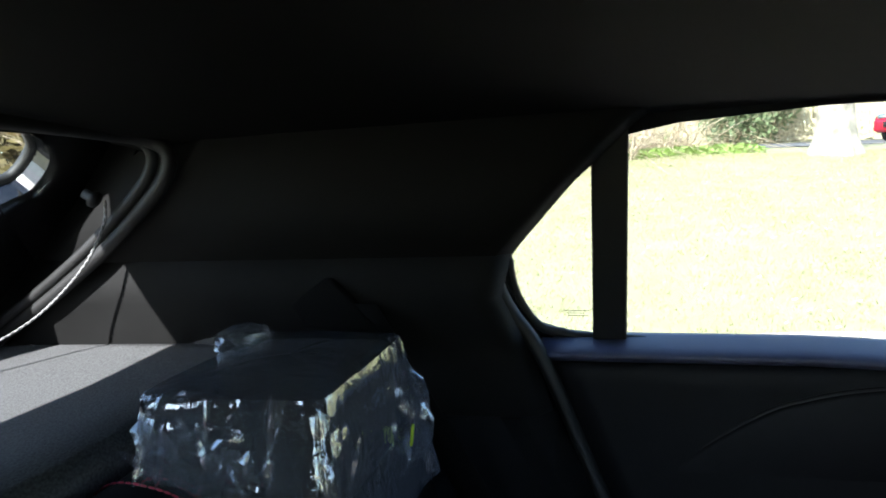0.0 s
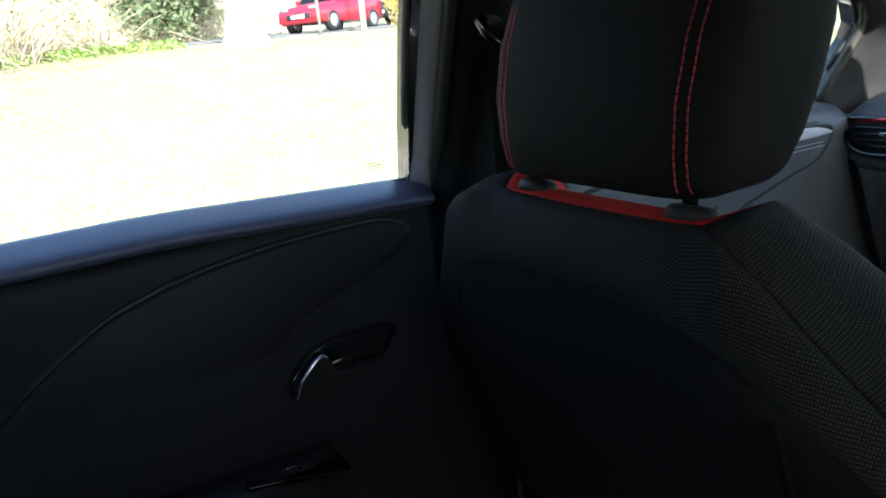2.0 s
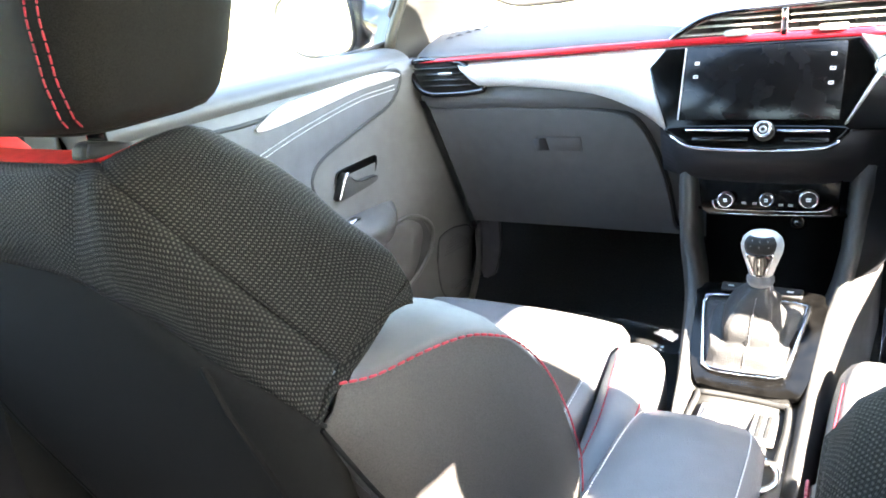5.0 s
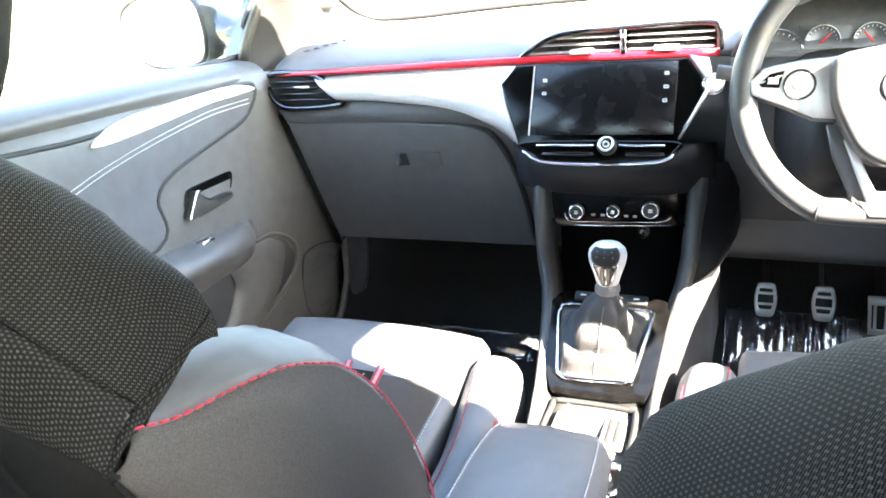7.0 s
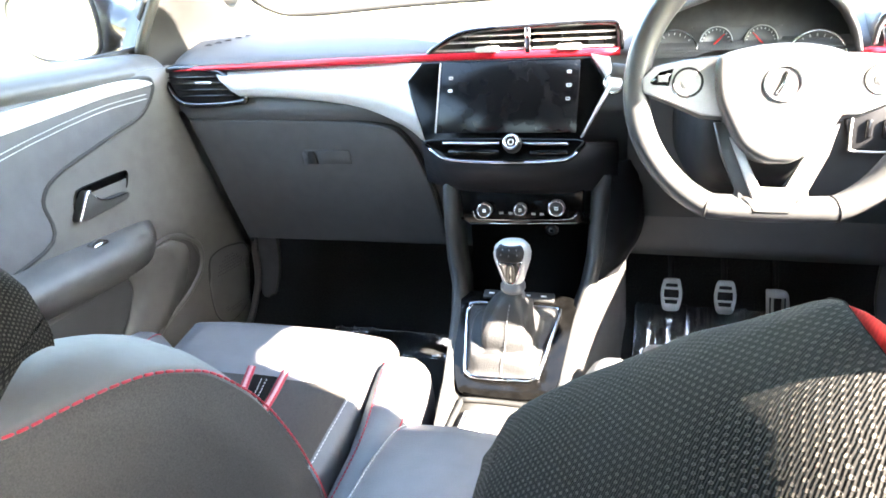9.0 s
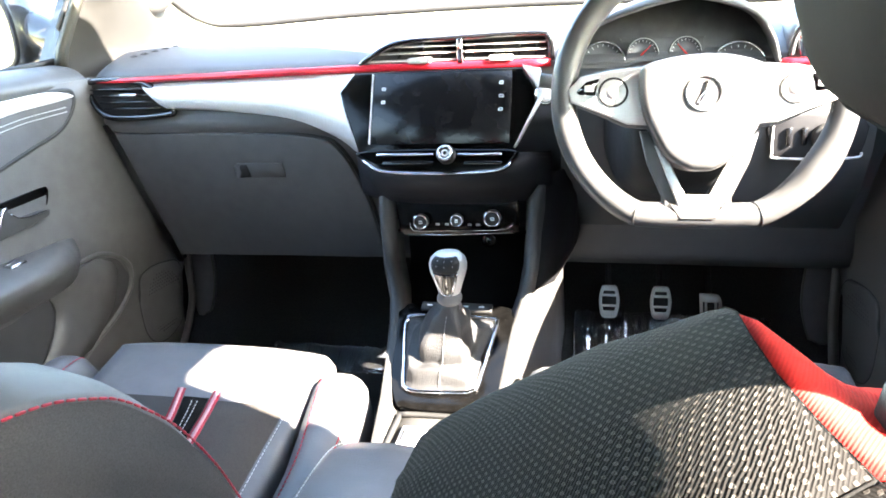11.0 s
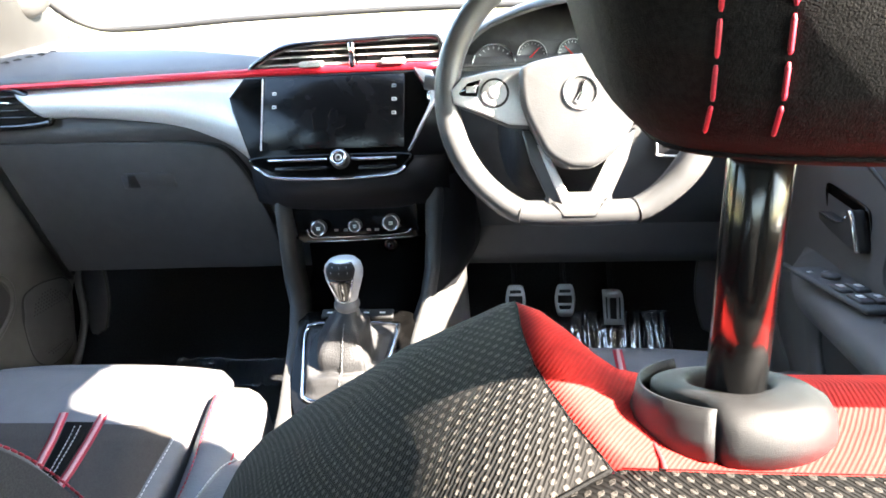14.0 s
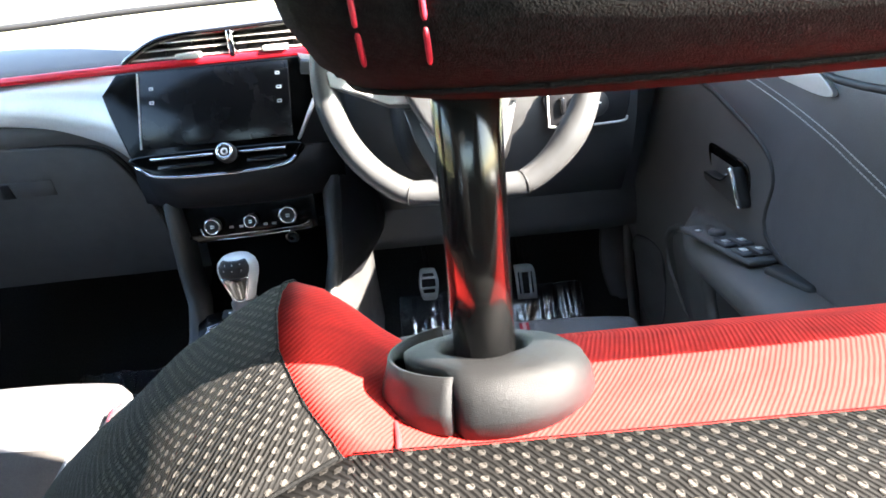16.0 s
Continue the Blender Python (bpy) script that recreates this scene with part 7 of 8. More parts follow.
        lean = Matrix.Translation((px, py + 0.0015, 1.0045)) @ Matrix.Rotation(radians(-15), 4, "X") @ Matrix.Diagonal((1, 0.86, 1, 1)) @ Matrix.Translation((-px, -py, -1.0045))

        def leaned(bm):
            bm.transform(lean)
            return put(bm)
        col = part("collar", leaned(loft(rows2)), M_COLLAR, st, "black grained plastic collar")
        if sg > 0:
            rows2 = []
            for a in np.linspace(-1.20, 1.12, 22):
                ca, sa = math.cos(a), math.sin(a)
                f = (a + 1.20) / 2.32
                lift = -0.0006 + 0.0020 * f ** 1.5
                rows2.append([V(px + ca * r, py + sa * r, 1.0045 + h) for r, h in ((0.0158, -0.003), (0.0160 + 0.0010 * f, 0.0050 + lift), (0.0164 + 0.0013 * f, 0.0066 + lift), (0.0169 + 0.0014 * f, 0.0066 + lift), (0.0180 + 0.0006 * f, 0.0040 + lift * 0.8), (0.0194, 0.0008), (0.0195, -0.003))])
            part("button", leaned(loft(rows2)), M_COLLAR, col, "raised release button")
    return st


front_seat("passenger_seat", "front car seat with dotted black cloth and red insert", -0.327, 1, 0.0, 0.0, 0.0)
front_seat("driver_seat", "front car seat with dotted cloth, red insert and raised head restraint", 0.384, -1, -0.031, -0.035, 0.0405, (0.075, 0.038))

# ---------- rear seat ----------
bench = thing("bench_seat", "black cloth rear bench seat with red stitching", "car seat")
rows = []
for x in (-0.60, -0.59, -0.5, -0.32, -0.15, 0, 0.15, 0.32, 0.5, 0.59, 0.60):
    e = 0.02 if abs(x) > 0.595 else 0
    rows.append([V(x, -0.85, 0.42), V(x, -0.90 - e, 0.50), V(x, -0.97 - e, 0.70), V(x, -1.03 - e, 0.86), V(x, -1.07, 0.940 - e), V(x, -1.12, 0.968 - e), V(x, -1.16, 0.976 - e), V(x, -1.195, 0.974 - e), V(x, -1.218, 0.958), V(x, -1.222, 0.90), V(x, -1.10, 0.45)])
part("backrest", loft(rows), M_BLACK, bench)
rows = []
for x in (-0.60, -0.58, -0.4, -0.2, 0, 0.2, 0.4, 0.58, 0.60):
    rows.append([V(x, -0.92, 0.40), V(x, -0.90, 0.50), V(x, -0.7, 0.515), V(x, -0.5, 0.53), V(x, -0.45, 0.515), V(x, -0.43, 0.48), V(x, -0.45, 0.40)])
part("cushion", loft(rows), M_BLACK, bench)
for x0, x1 in ((-0.16, 0.16),):
    part("red_stitching", stitch(curve_pts([(x0 - 0.025, -1.03, 0.865), (x0 - 0.028, -1.07, 0.9415), (x0 - 0.032, -1.12, 0.9695), (x0 - 0.037, -1.16, 0.9775), (x0 - 0.042, -1.195, 0.9755), (x0 - 0.046, -1.219, 0.959)], 8), 0.006, 0.002, 0.0009), M_REDTHREAD, bench)

# rear head restraint under clear plastic
M_FILM = bpy.data.materials.new("clear_film")
M_FILM.use_nodes = True
nt = M_FILM.node_tree
nt.nodes.remove(nt.nodes["Principled BSDF"])
tr = nt.nodes.new("ShaderNodeBsdfTransparent")
tr.inputs[0].default_value = (0.93, 0.94, 0.97, 1)
gl = nt.nodes.new("ShaderNodeBsdfGlossy")
gl.inputs["Roughness"].default_value = 0.06
tcn = nt.nodes.new("ShaderNodeTexCoord")
mpn = nt.nodes.new("ShaderNodeMapping")
mpn.inputs["Scale"].default_value = (6, 6, 4)
nz = nt.nodes.new("ShaderNodeTexNoise")
nz.inputs["Scale"].default_value, nz.inputs["Detail"].default_value, nz.inputs["Distortion"].default_value = 5.0, 3.0, 1.2
nt.links.new(tcn.outputs["Object"], mpn.inputs[0])
nt.links.new(mpn.outputs[0], nz.inputs["Vector"])
bpn = nt.nodes.new("ShaderNodeBump")
bpn.inputs["Strength"].default_value, bpn.inputs["Distance"].default_value = 0.22, 0.01
fold = math_node(nt, "ABSOLUTE", math_node(nt, "SUBTRACT", nz.outputs["Fac"], 0.5))
nt.links.new(fold, bpn.inputs["Height"])
nt.links.new(bpn.outputs["Normal"], gl.inputs["Normal"])
hz_ = nt.nodes.new("ShaderNodeBsdfDiffuse")
hz_.inputs[0].default_value = (0.62, 0.68, 0.80, 1)
veil = nt.nodes.new("ShaderNodeMixShader")
veil.inputs[0].default_value = 0.11
nt.links.new(tr.outputs[0], veil.inputs[1])
nt.links.new(hz_.outputs[0], veil.inputs[2])
mxn = nt.nodes.new("ShaderNodeMixShader")
fr = nt.nodes.new("ShaderNodeLayerWeight")
nt.links.new(bpn.outputs["Normal"], fr.inputs["Normal"])
nt.links.new(math_node(nt, "MINIMUM", math_node(nt, "MULTIPLY_ADD", math_node(nt, "POWER", fr.outputs["Facing"], 4.0), 0.8, 0.27), 0.88), mxn.inputs[0])
nt.links.new(veil.outputs[0], mxn.inputs[1])
nt.links.new(gl.outputs[0], mxn.inputs[2])
nt.links.new(mxn.outputs[0], nt.nodes["Material Output"].inputs[0])

rh = thing("rear_headrest", "black rear head restraint on the rear bench", "headrest")


def soft_box(cx, hw, y0, y1, z0, z1, e=0.35, n=36, layers=9, shrink=0.93):
    rows = []
    for k in range(layers):
        v = k / (layers - 1)
        s = 1 - (1 - shrink) * abs(2 * v - 1) ** 9
        ring = []
        for j in range(n):
            a = 2 * math.pi * j / n
            ca, sa = math.cos(a), math.sin(a)
            ring.append(V(cx + hw * s * math.copysign(abs(ca) ** e, ca), (y0 + y1) / 2 + (y1 - y0) / 2 * s * math.copysign(abs(sa) ** e, sa), lerp(z0, z1, v)))
        rows.append(ring)
    return rows


part("pad", loft(soft_box(-0.331, 0.121, -1.168, -1.012, 0.93, 1.044, 0.22, 48, 14)), M_GREYCLOTH, rh, "dark cloth head restraint pad")
for xx in (-0.39, -0.27):
    part("post", tube([(xx, -1.10, 0.90), (xx, -1.10, 0.97)], 0.006, 12), M_STEEL, rh)
film = thing("plastic_bag", "clear crinkled plastic bag over the rear head restraint", "plastic bag")
rows = soft_box(-0.331, 0.127, -1.174, -1.003, 0.89, 1.050, 0.18, 96, 22, 0.97)
new_rows = []
for k, ring in enumerate(rows):
    v = k / (len(rows) - 1)
    rr = []
    for j, p in enumerate(ring):
        a = 2 * math.pi * j / len(ring)
        c = V(-0.331, -1.09, p.z)
        d = (p - c)
        f = (0.5 - abs(noise.noise(V(math.cos(a) * 3.0, math.sin(a) * 3.0, v * 1.6 + 3)))) * 0.12 + (0.5 - abs(noise.noise(V(math.cos(a) * 7, math.sin(a) * 7, v * 1.0)))) * 0.07 - 0.065
        f += 0.06 * (1 - v) * math.sin(a * 7 + 2 * v)
        fs = max(0.0, min(1.0, (p.y + 1.17) / 0.16))
        flare = 1.0 + (0.02 + 0.26 * fs) * (1 - v) ** 1.3
        q = c + d * (flare + f * (0.25 + 0.75 * (1 - v)))
        zb = lerp(0.972, 0.880, fs)
        q.z = zb + (p.z - 0.89) / 0.160 * (1.050 - zb)
        q.z += noise.noise(V(p.x * 18, p.y * 18, 5)) * 0.006 * (0.25 if v > 0.8 else 1.0)
        crease = abs(noise.noise(V(p.x * 16, p.y * 16, p.z * 5)))
        q += d.normalized() * (0.004 - 0.010 * crease) * (1 if v < 0.80 else 0.2)
        rr.append(q)
    new_rows.append(rr)
fb = loft(new_rows, caps=False)
ring_top = new_rows[-1]
cen_top = sum((V(*p) for p in ring_top), V(0, 0, 0)) / len(ring_top) + V(0, 0, 0.006)
grid_into(fb, [ring_top, [V(*p).lerp(cen_top, 0.35) + V(0, 0, 0.004 + 0.004 * noise.noise(V(*p) * 20)) for p in ring_top], [V(*p).lerp(cen_top, 0.7) + V(0, 0, 0.005 + 0.004 * noise.noise(V(*p) * 25)) for p in ring_top], [V(*p).lerp(cen_top, 0.98) for p in ring_top]], close_u=True)
bmesh.ops.recalc_face_normals(fb, faces=fb.faces)
f_ob = part("bag", fb, M_FILM, film)
for poly in f_ob.data.polygons:
    if poly.center.y < -1.10 or poly.center.z < 0.99:
        poly.use_smooth = False


def crumple(c, ax, seed, amp=0.35, n=40, m=26):
    """A crumpled closed pouch of film."""
    rows = []
    for i in range(1, m):
        th = math.pi * i / m
        ring = []
        for j in range(n):
            ph = 2 * math.pi * j / n
            d = V(math.sin(th) * math.cos(ph), math.sin(th) * math.sin(ph), math.cos(th))
            k = 1 - amp * abs(noise.noise(d * 2.1 + V(seed, 0, 0))) - amp * 0.55 * abs(noise.noise(d * 4.0 + V(0, seed, 0)))
            ring.append(V(*c) + V(d.x * ax[0], d.y * ax[1], d.z * ax[2]) * (k + 0.2 * amp))
        rows.append(ring)
    return loft(rows)


part("rear_pouch", crumple((-0.232, -1.125, 1.000), (0.040, 0.064, 0.048), 3.0, 0.5, 26, 15), M_FILM, film, "crumpled spare film", smooth=False)
part("knot", crumple((-0.372, -1.160, 1.058), (0.046, 0.028, 0.017), 7.0, 0.45, 18, 10), M_FILM, film, "bunched end of the plastic bag", smooth=False)
part("side_flap", crumple((-0.475, -1.05, 0.945), (0.028, 0.070, 0.085), 11.0, 0.35, 18, 12), M_FILM, film, "loose film at the side", smooth=False)
r = random.Random(17)
for k in range(34):
    # sharp folds standing off the bag's inboard end and its front
    side = k % 4 != 3
    L, w, h = r.uniform(0.020, 0.060), r.uniform(0.0018, 0.0055), r.uniform(0.002, 0.0045)
    a = r.gauss(1.35, 0.55)
    if side:
        o = V(-0.198 + r.uniform(-0.004, 0.004), r.uniform(-1.165, -1.03), r.uniform(0.955, 1.035))
        t, n = V(0, math.cos(a), math.sin(a)), V(1, 0.1, 0.25)
    else:
        o = V(r.uniform(-0.42, -0.24), -0.992, r.uniform(0.93, 1.01))
        t, n = V(math.cos(a), 0, math.sin(a)), V(0.1, 1, 0.2)
    b = t.cross(n).normalized()
    rows = []
    for i in range(5):
        q = i / 4
        c = o + t * L * (q - 0.5) + n * 0.004 * math.sin(2.3 * q + k)
        e = (1 - abs(2 * q - 1)) ** 0.7 + 0.12
        rows.append([c - b * w * e, c + n * h * e, c + b * w * e * r.uniform(0.4, 1.0)])
    part("fold", sheet(rows), M_FILM, film, smooth=False)
part("sticker", plate([(p.x, p.y) for p in curve_pts([(-0.004, 0.009, 0), (0.004, 0.010, 0), (0.005, -0.008, 0), (-0.003, -0.010, 0)], 5, True)], 0.0006, m=axes((-0.372, -0.979, 0.963), (1, 0, 0), (0, 0.1, 1))),
     material("sticker_yellow", (0.55, 0.7, 0.02), 0.5), film, "small yellow sticker")

# clear covers on the front floor mats
for nm, x0, x1, y0, y1 in (("floor_cover", -0.50, -0.17, 0.878, 0.930), ("floor_cover", 0.18, 0.58, 0.90, 1.03)):
    rows = []
    for i in range(24):
        y = lerp(y0, y1, i / 23)
        rows.append([V(lerp(x0, x1, j / 89), y, 0.262 + (0.6 if x0 < 0 else 0.0) * (y - y0) + 1.2 * max(0, y - 0.95) + 0.012 * abs(noise.noise(V(j * 0.42, i * 0.04, x0))) + 0.006 * abs(noise.noise(V(j * 1.1, i * 0.06, 3)))) for j in range(90)])
    fo = thing(nm, "crinkled clear plastic cover on the car floor", "plastic cover", group="floor covers")
    part("film_sheet", sheet(rows), M_FILM, fo)
    hem = [r[0] for r in rows] + rows[-1][1:] + [r[-1] for r in rows[::-1]][1:] + rows[0][::-1][1:-1]
    part("hem", tube(hem, 0.002, 5, True), M_FILM, fo)

# ---------- door mirror ----------
mir = thing("door_mirror", "dark door mirror outside the front window", "mirror")
mm = axes((-0.918, 0.755, 1.012), (0.985, -0.17, 0), (0, 0, 1)) @ Matrix.Diagonal((1.32, 1.05, 1, 1))
mo = curve_pts([(-0.105, 0.045, 0), (-0.04, 0.075, 0), (0.05, 0.072, 0), (0.085, 0.05, 0), (0.09, -0.02, 0), (0.065, -0.058, 0), (-0.03, -0.066, 0), (-0.085, -0.045, 0), (-0.105, -0.01, 0)], 5, True)
rings = []
for d, sc in ((0.0, 1.0), (-0.012, 1.06), (-0.05, 1.02), (-0.085, 0.82), (-0.10, 0.5)):
    rings.append([mm @ V(p.x * sc, p.y * sc, d) for p in mo])
part("shell", loft(rings), M_PAINT, mir, "dark painted mirror shell")
M_MIRROR = material("mirror_glass", (0.85, 0.87, 0.87), 0.02, metal=1.0, vary=0.01)
part("glass", plate([(p.x * 0.93, p.y * 0.92) for p in mo], 0.003, m=mm @ Matrix.Translation((0, 0, 0.001))), M_MIRROR, mir, "mirror glass", smooth=False)
part("rim", tube([mm @ V(p.x * 0.97, p.y * 0.97, 0.002) for p in mo], 0.005, 6, True), M_RUBBER, mir)
part("foot", tube(curve_pts([(-0.83, 0.80, 1.01), (-0.78, 0.785, 1.0), (-0.73, 0.765, 0.985)], 4), [0.055, 0.054, 0.052, 0.05, 0.048, 0.044, 0.04, 0.036, 0.032], 14, flat=0.8), M_PAINT, mir)


# ---------- outside ----------
def ground_z(x, y):
    g = table([(-60, 3.0), (-34, 2.45), (-29, 2.22), (-25, 1.95), (-20, 1.74), (-15.5, 1.60), (-11.3, 1.40), (-6.0, 0.76), (-2.2, 0.22), (-1.3, 0.05), (-1.0, 0.0), (60, 0.0)], x)
    return g + 0.03 * noise.noise(V(x * 0.5, y * 0.5, 0)) * (1 if x < -1.5 else 0)


M_GRASS = material("grass_ground", (0.275, 0.258, 0.145), 0.95, vary=0.15, scale=3.5, bump=0.8, bump_scale=60)
M_BLADE = material("grass_blade", (0.248, 0.246, 0.118), 0.7, vary=0.3, scale=2.0)
M_ROAD = material("asphalt", (0.10, 0.10, 0.105), 0.9, vary=0.25, scale=30, bump=0.5, bump_scale=200)
M_EARTH = material("earth", (0.42, 0.35, 0.29), 0.95, vary=0.3, scale=6, bump=0.4, bump_scale=50)
xs = [-400, -120, -60, -40] + [-30 + 0.5 * i for i in range(60)] + [0, 5, 20, 60, 150, 400]
ys = [-400, -120, -50, -30] + [-20 + 0.8 * i for i in range(63)] + [35, 60, 150, 400]
gr = part("ground", sheet([[V(x, y, ground_z(max(-60, x), y)) for x in xs] for y in ys]), M_GRASS)
tagged(gr, "rising lawn of short spring grass", "grass", kind="structure")
# road behind the lawn and bare kerb strip beside the car
rd = part("road", sheet([[V(x + 0.6 * math.sin(y * 0.08), y, ground_z(x, y) + 0.035) for x in (-26.0, -24.6, -23.2, -21.8, -20.4)] for y in range(-30, 61, 3)], thick=0.03), M_ROAD)
tagged(rd, "grey asphalt road beyond the lawn", "road", kind="structure")
kb = part("pavement", sheet([[V(x, y, ground_z(x, y) + 0.012 + 0.01 * noise.noise(V(x * 2, y * 2, 1))) for x in (-3.35 + 0.35 * noise.noise(V(y * 0.9, 2, 0)), -3.1, -2.6, -2.1, -1.7, -1.3, -0.9)] for y in [-8 + 0.25 * i for i in range(72)]]), M_EARTH)
tagged(kb, "worn bare earth strip at the lawn edge", "verge", kind="structure")
# grass blades
def blades(count, x0, x1, y0, y1, h0, h1, seed):
    r = random.Random(seed)
    verts, faces = [], []
    for _ in range(count):
        x, y = r.uniform(x0, x1), r.uniform(y0, y1)
        z = ground_z(x, y) - 0.005
        a = r.uniform(0, 6.283)
        h, w = r.uniform(h0, h1), r.uniform(0.0025, 0.006)
        dx, dy = math.cos(a) * w, math.sin(a) * w
        lx, ly = r.uniform(-0.6, 0.6) * h, r.uniform(-0.6, 0.6) * h
        n = len(verts)
        verts += [(x - dx, y - dy, z), (x + dx, y + dy, z), (x + lx, y + ly, z + h)]
        faces.append((n, n + 1, n + 2))
    me = bpy.data.meshes.new("grass")
    me.from_pydata(verts, [], faces)
    me.materials.append(M_BLADE)
    return new("grass", me)


r = random.Random(12)
dv, df = [], []
for _ in range(420):
    x, y = r.uniform(-10, -2.2), r.uniform(-4, 7)
    z = ground_z(x, y) + 0.035
    n = len(dv)
    sz = r.uniform(0.006, 0.014)
    for k in range(6):
        dv.append((x + sz * math.cos(k * 1.047), y + sz * math.sin(k * 1.047), z + 0.004 * math.sin(k)))
    df.append(tuple(range(n, n + 6)))
me = bpy.data.meshes.new("daisies")
me.from_pydata(dv, [], df)
me.materials.append(M_WHITE)
tagged(new("daisies", me), "small white daisies scattered in the lawn", "flowers", kind="stuff")
tagged(blades(260000, -12.5, -1.6, -5.0, 9.5, 0.012, 0.045, 3), "short green grass blades on the lawn", "grass", kind="stuff")


def leaf_cloud(centers, count, size, seed, mat, name="leaves", stretch=(1, 1, 1)):
    """Many small leaves scattered round the centres; each centre is (point, radius)."""
    r = random.Random(seed)
    verts, faces = [], []
    for _ in range(count):
        c, rad = r.choice(centers)
        d = V(r.gauss(0, 1), r.gauss(0, 1), r.gauss(0, 1)).normalized() * rad * r.uniform(0.35, 1.0) ** 0.6
        p = c + V(d.x * stretch[0], d.y * stretch[1], d.z * stretch[2])
        u = V(r.gauss(0, 1), r.gauss(0, 1), r.gauss(0, 1)).normalized()
        w = u.orthogonal().normalized()
        s = size * r.uniform(0.6, 1.3)
        n = len(verts)
        verts += [p - u * s, p + w * s * 0.45, p + u * s, p - w * s * 0.45]
        faces.append((n, n + 1, n + 2, n + 3))
    me = bpy.data.meshes.new(name)
    me.from_pydata([tuple(v) for v in verts], [], faces)
    me.materials.append(mat)
    return me


M_LEAF = material("leaf_dark", (0.10, 0.135, 0.062), 0.6, vary=0.5, scale=3)
M_LITTER = material("leaf_litter", (0.24, 0.20, 0.11), 0.8, vary=0.6, scale=6)
M_LEAF2 = material("leaf_light", (0.12, 0.16, 0.045), 0.6, vary=0.45, scale=3)
M_DRY = material("dry_twig", (0.47, 0.38, 0.27), 0.9, vary=0.35, scale=5)
M_GORSE = material("yellow_flowers", (0.42, 0.33, 0.06), 0.7, vary=0.6, scale=7)
M_BARK = material("pale_bark", (0.30, 0.27, 0.22), 0.9, vary=0.5, scale=6, bump=1.0, bump_scale=25)
M_FENCE = material("fence_wood", (0.34, 0.295, 0.19), 0.9, vary=0.45, scale=8, bump=0.5, bump_scale=60)

r = random.Random(31)
M_NETTLE = material("nettle_green", (0.22, 0.33, 0.075), 0.6, vary=0.35, scale=4)
cs = []
for i in range(60):
    f = i / 59
    x, y = lerp(-9.6, -13.6, f) + r.uniform(-0.5, 0.5), lerp(-4.2, 2.0, f) + r.uniform(-0.3, 0.3)
    cs.append((V(x, y, ground_z(x, y) + 0.06), 0.24))
tagged(new("nettles", leaf_cloud(cs, 7000, 0.045, 5, M_NETTLE, "nettles", (1.2, 1.8, 0.45))), "low bright green leafy plants along the scrub", "plants", kind="stuff")

# big tree on the lawn
tree = thing("tree", "bare tree with a pale flared trunk on the lawn", "tree", at=(0, 0, 0))
tb = V(-11.3, 2.80, ground_z(-11.3, 2.8))
rings = []
for h, r in ((-0.1, 0.40), (0.05, 0.34), (0.2, 0.29), (0.5, 0.25), (1.0, 0.235), (2.0, 0.22), (3.5, 0.21), (5.0, 0.17), (6.5, 0.10)):
    rings.append([tb + V(math.cos(a) * r * (1 + 0.16 * math.sin(5 * a + 1) * math.exp(-h * 1.6) + 0.03 * math.sin(3 * a + h)) + 0.02 * h, math.sin(a) * r * (1 + 0.2 * math.cos(4 * a) * math.exp(-h * 1.6)) - 0.07 * h * 0.4, h) for a in [2 * math.pi * i / 24 for i in range(24)]])
part("trunk", loft(rings), M_BARK, tree, "pale grey-brown trunk")
r = random.Random(8)
for i in range(9):
    a = i * 2.4
    h = 3.0 + i * 0.4
    base = tb + V(0.02 * h, -0.03 * h, h)
    tip = base + V(math.cos(a) * 2.4, math.sin(a) * 2.4, 1.6)
    part("limb", tube(curve_pts([base, base.lerp(tip, 0.5) + V(0, 0, 0.3), tip], 5), [0.09 * (1 - k / 11) + 0.01 for k in range(11)], 8), M_BARK, tree)
me = leaf_cloud([(tb + V(r.uniform(-2.6, 2.6), r.uniform(-2.6, 2.6), r.uniform(4, 7.5)), 0.8) for _ in range(14)], 1800, 0.06, 3, M_LEAF2, "crown")
cr = new("crown", me)
cr.parent = tree


def twig_bush(name, label, base, w, d, h, count, seed, mat, leaves=0, leafmat=None, leaf=0.07, spread=0.5):
    r = random.Random(seed)
    ob = thing(name, label, "bush")
    bm = bmesh.new()
    for _ in range(count):
        p = base + V(r.uniform(-d, d), r.uniform(-w, w), 0)
        p.z = ground_z(p.x, p.y)
        v = V(r.gauss(0, spread), r.gauss(0, spread), 1).normalized()
        L = h * r.uniform(0.5, 1.0)
        pts = [p]
        for k in range(5):
            v = (v + V(r.gauss(0, 0.30), r.gauss(0, 0.30), -0.20)).normalized()
            pts.append(pts[-1] + v * L / 5)
        rr = r.choice((0.006, 0.008, 0.010, 0.013, 0.022))
        n0 = None
        for k, q in enumerate(pts):
            t = 1 - k / 5.5
            tri = [bm.verts.new(q + V(math.cos(b), math.sin(b), 0) * rr * t) for b in (0, 2.1, 4.2)]
            if n0:
                for j in range(3):
                    bm.faces.new((n0[j], n0[(j + 1) % 3], tri[(j + 1) % 3], tri[j]))
            n0 = tri
    part("twigs", bm, mat, ob, "tangle of bare twigs")
    if leaves:
        cs = [(base + V(r.uniform(-d, d), r.uniform(-w, w), h * r.uniform(0.15, 0.8)), 0.35 * h) for _ in range(16)]
        for c, _ in cs:
            c.z += ground_z(c.x, c.y) - base.z
        o = new("foliage", leaf_cloud(cs, leaves, leaf, seed, leafmat, "foliage"))
        o.parent = ob
    return ob


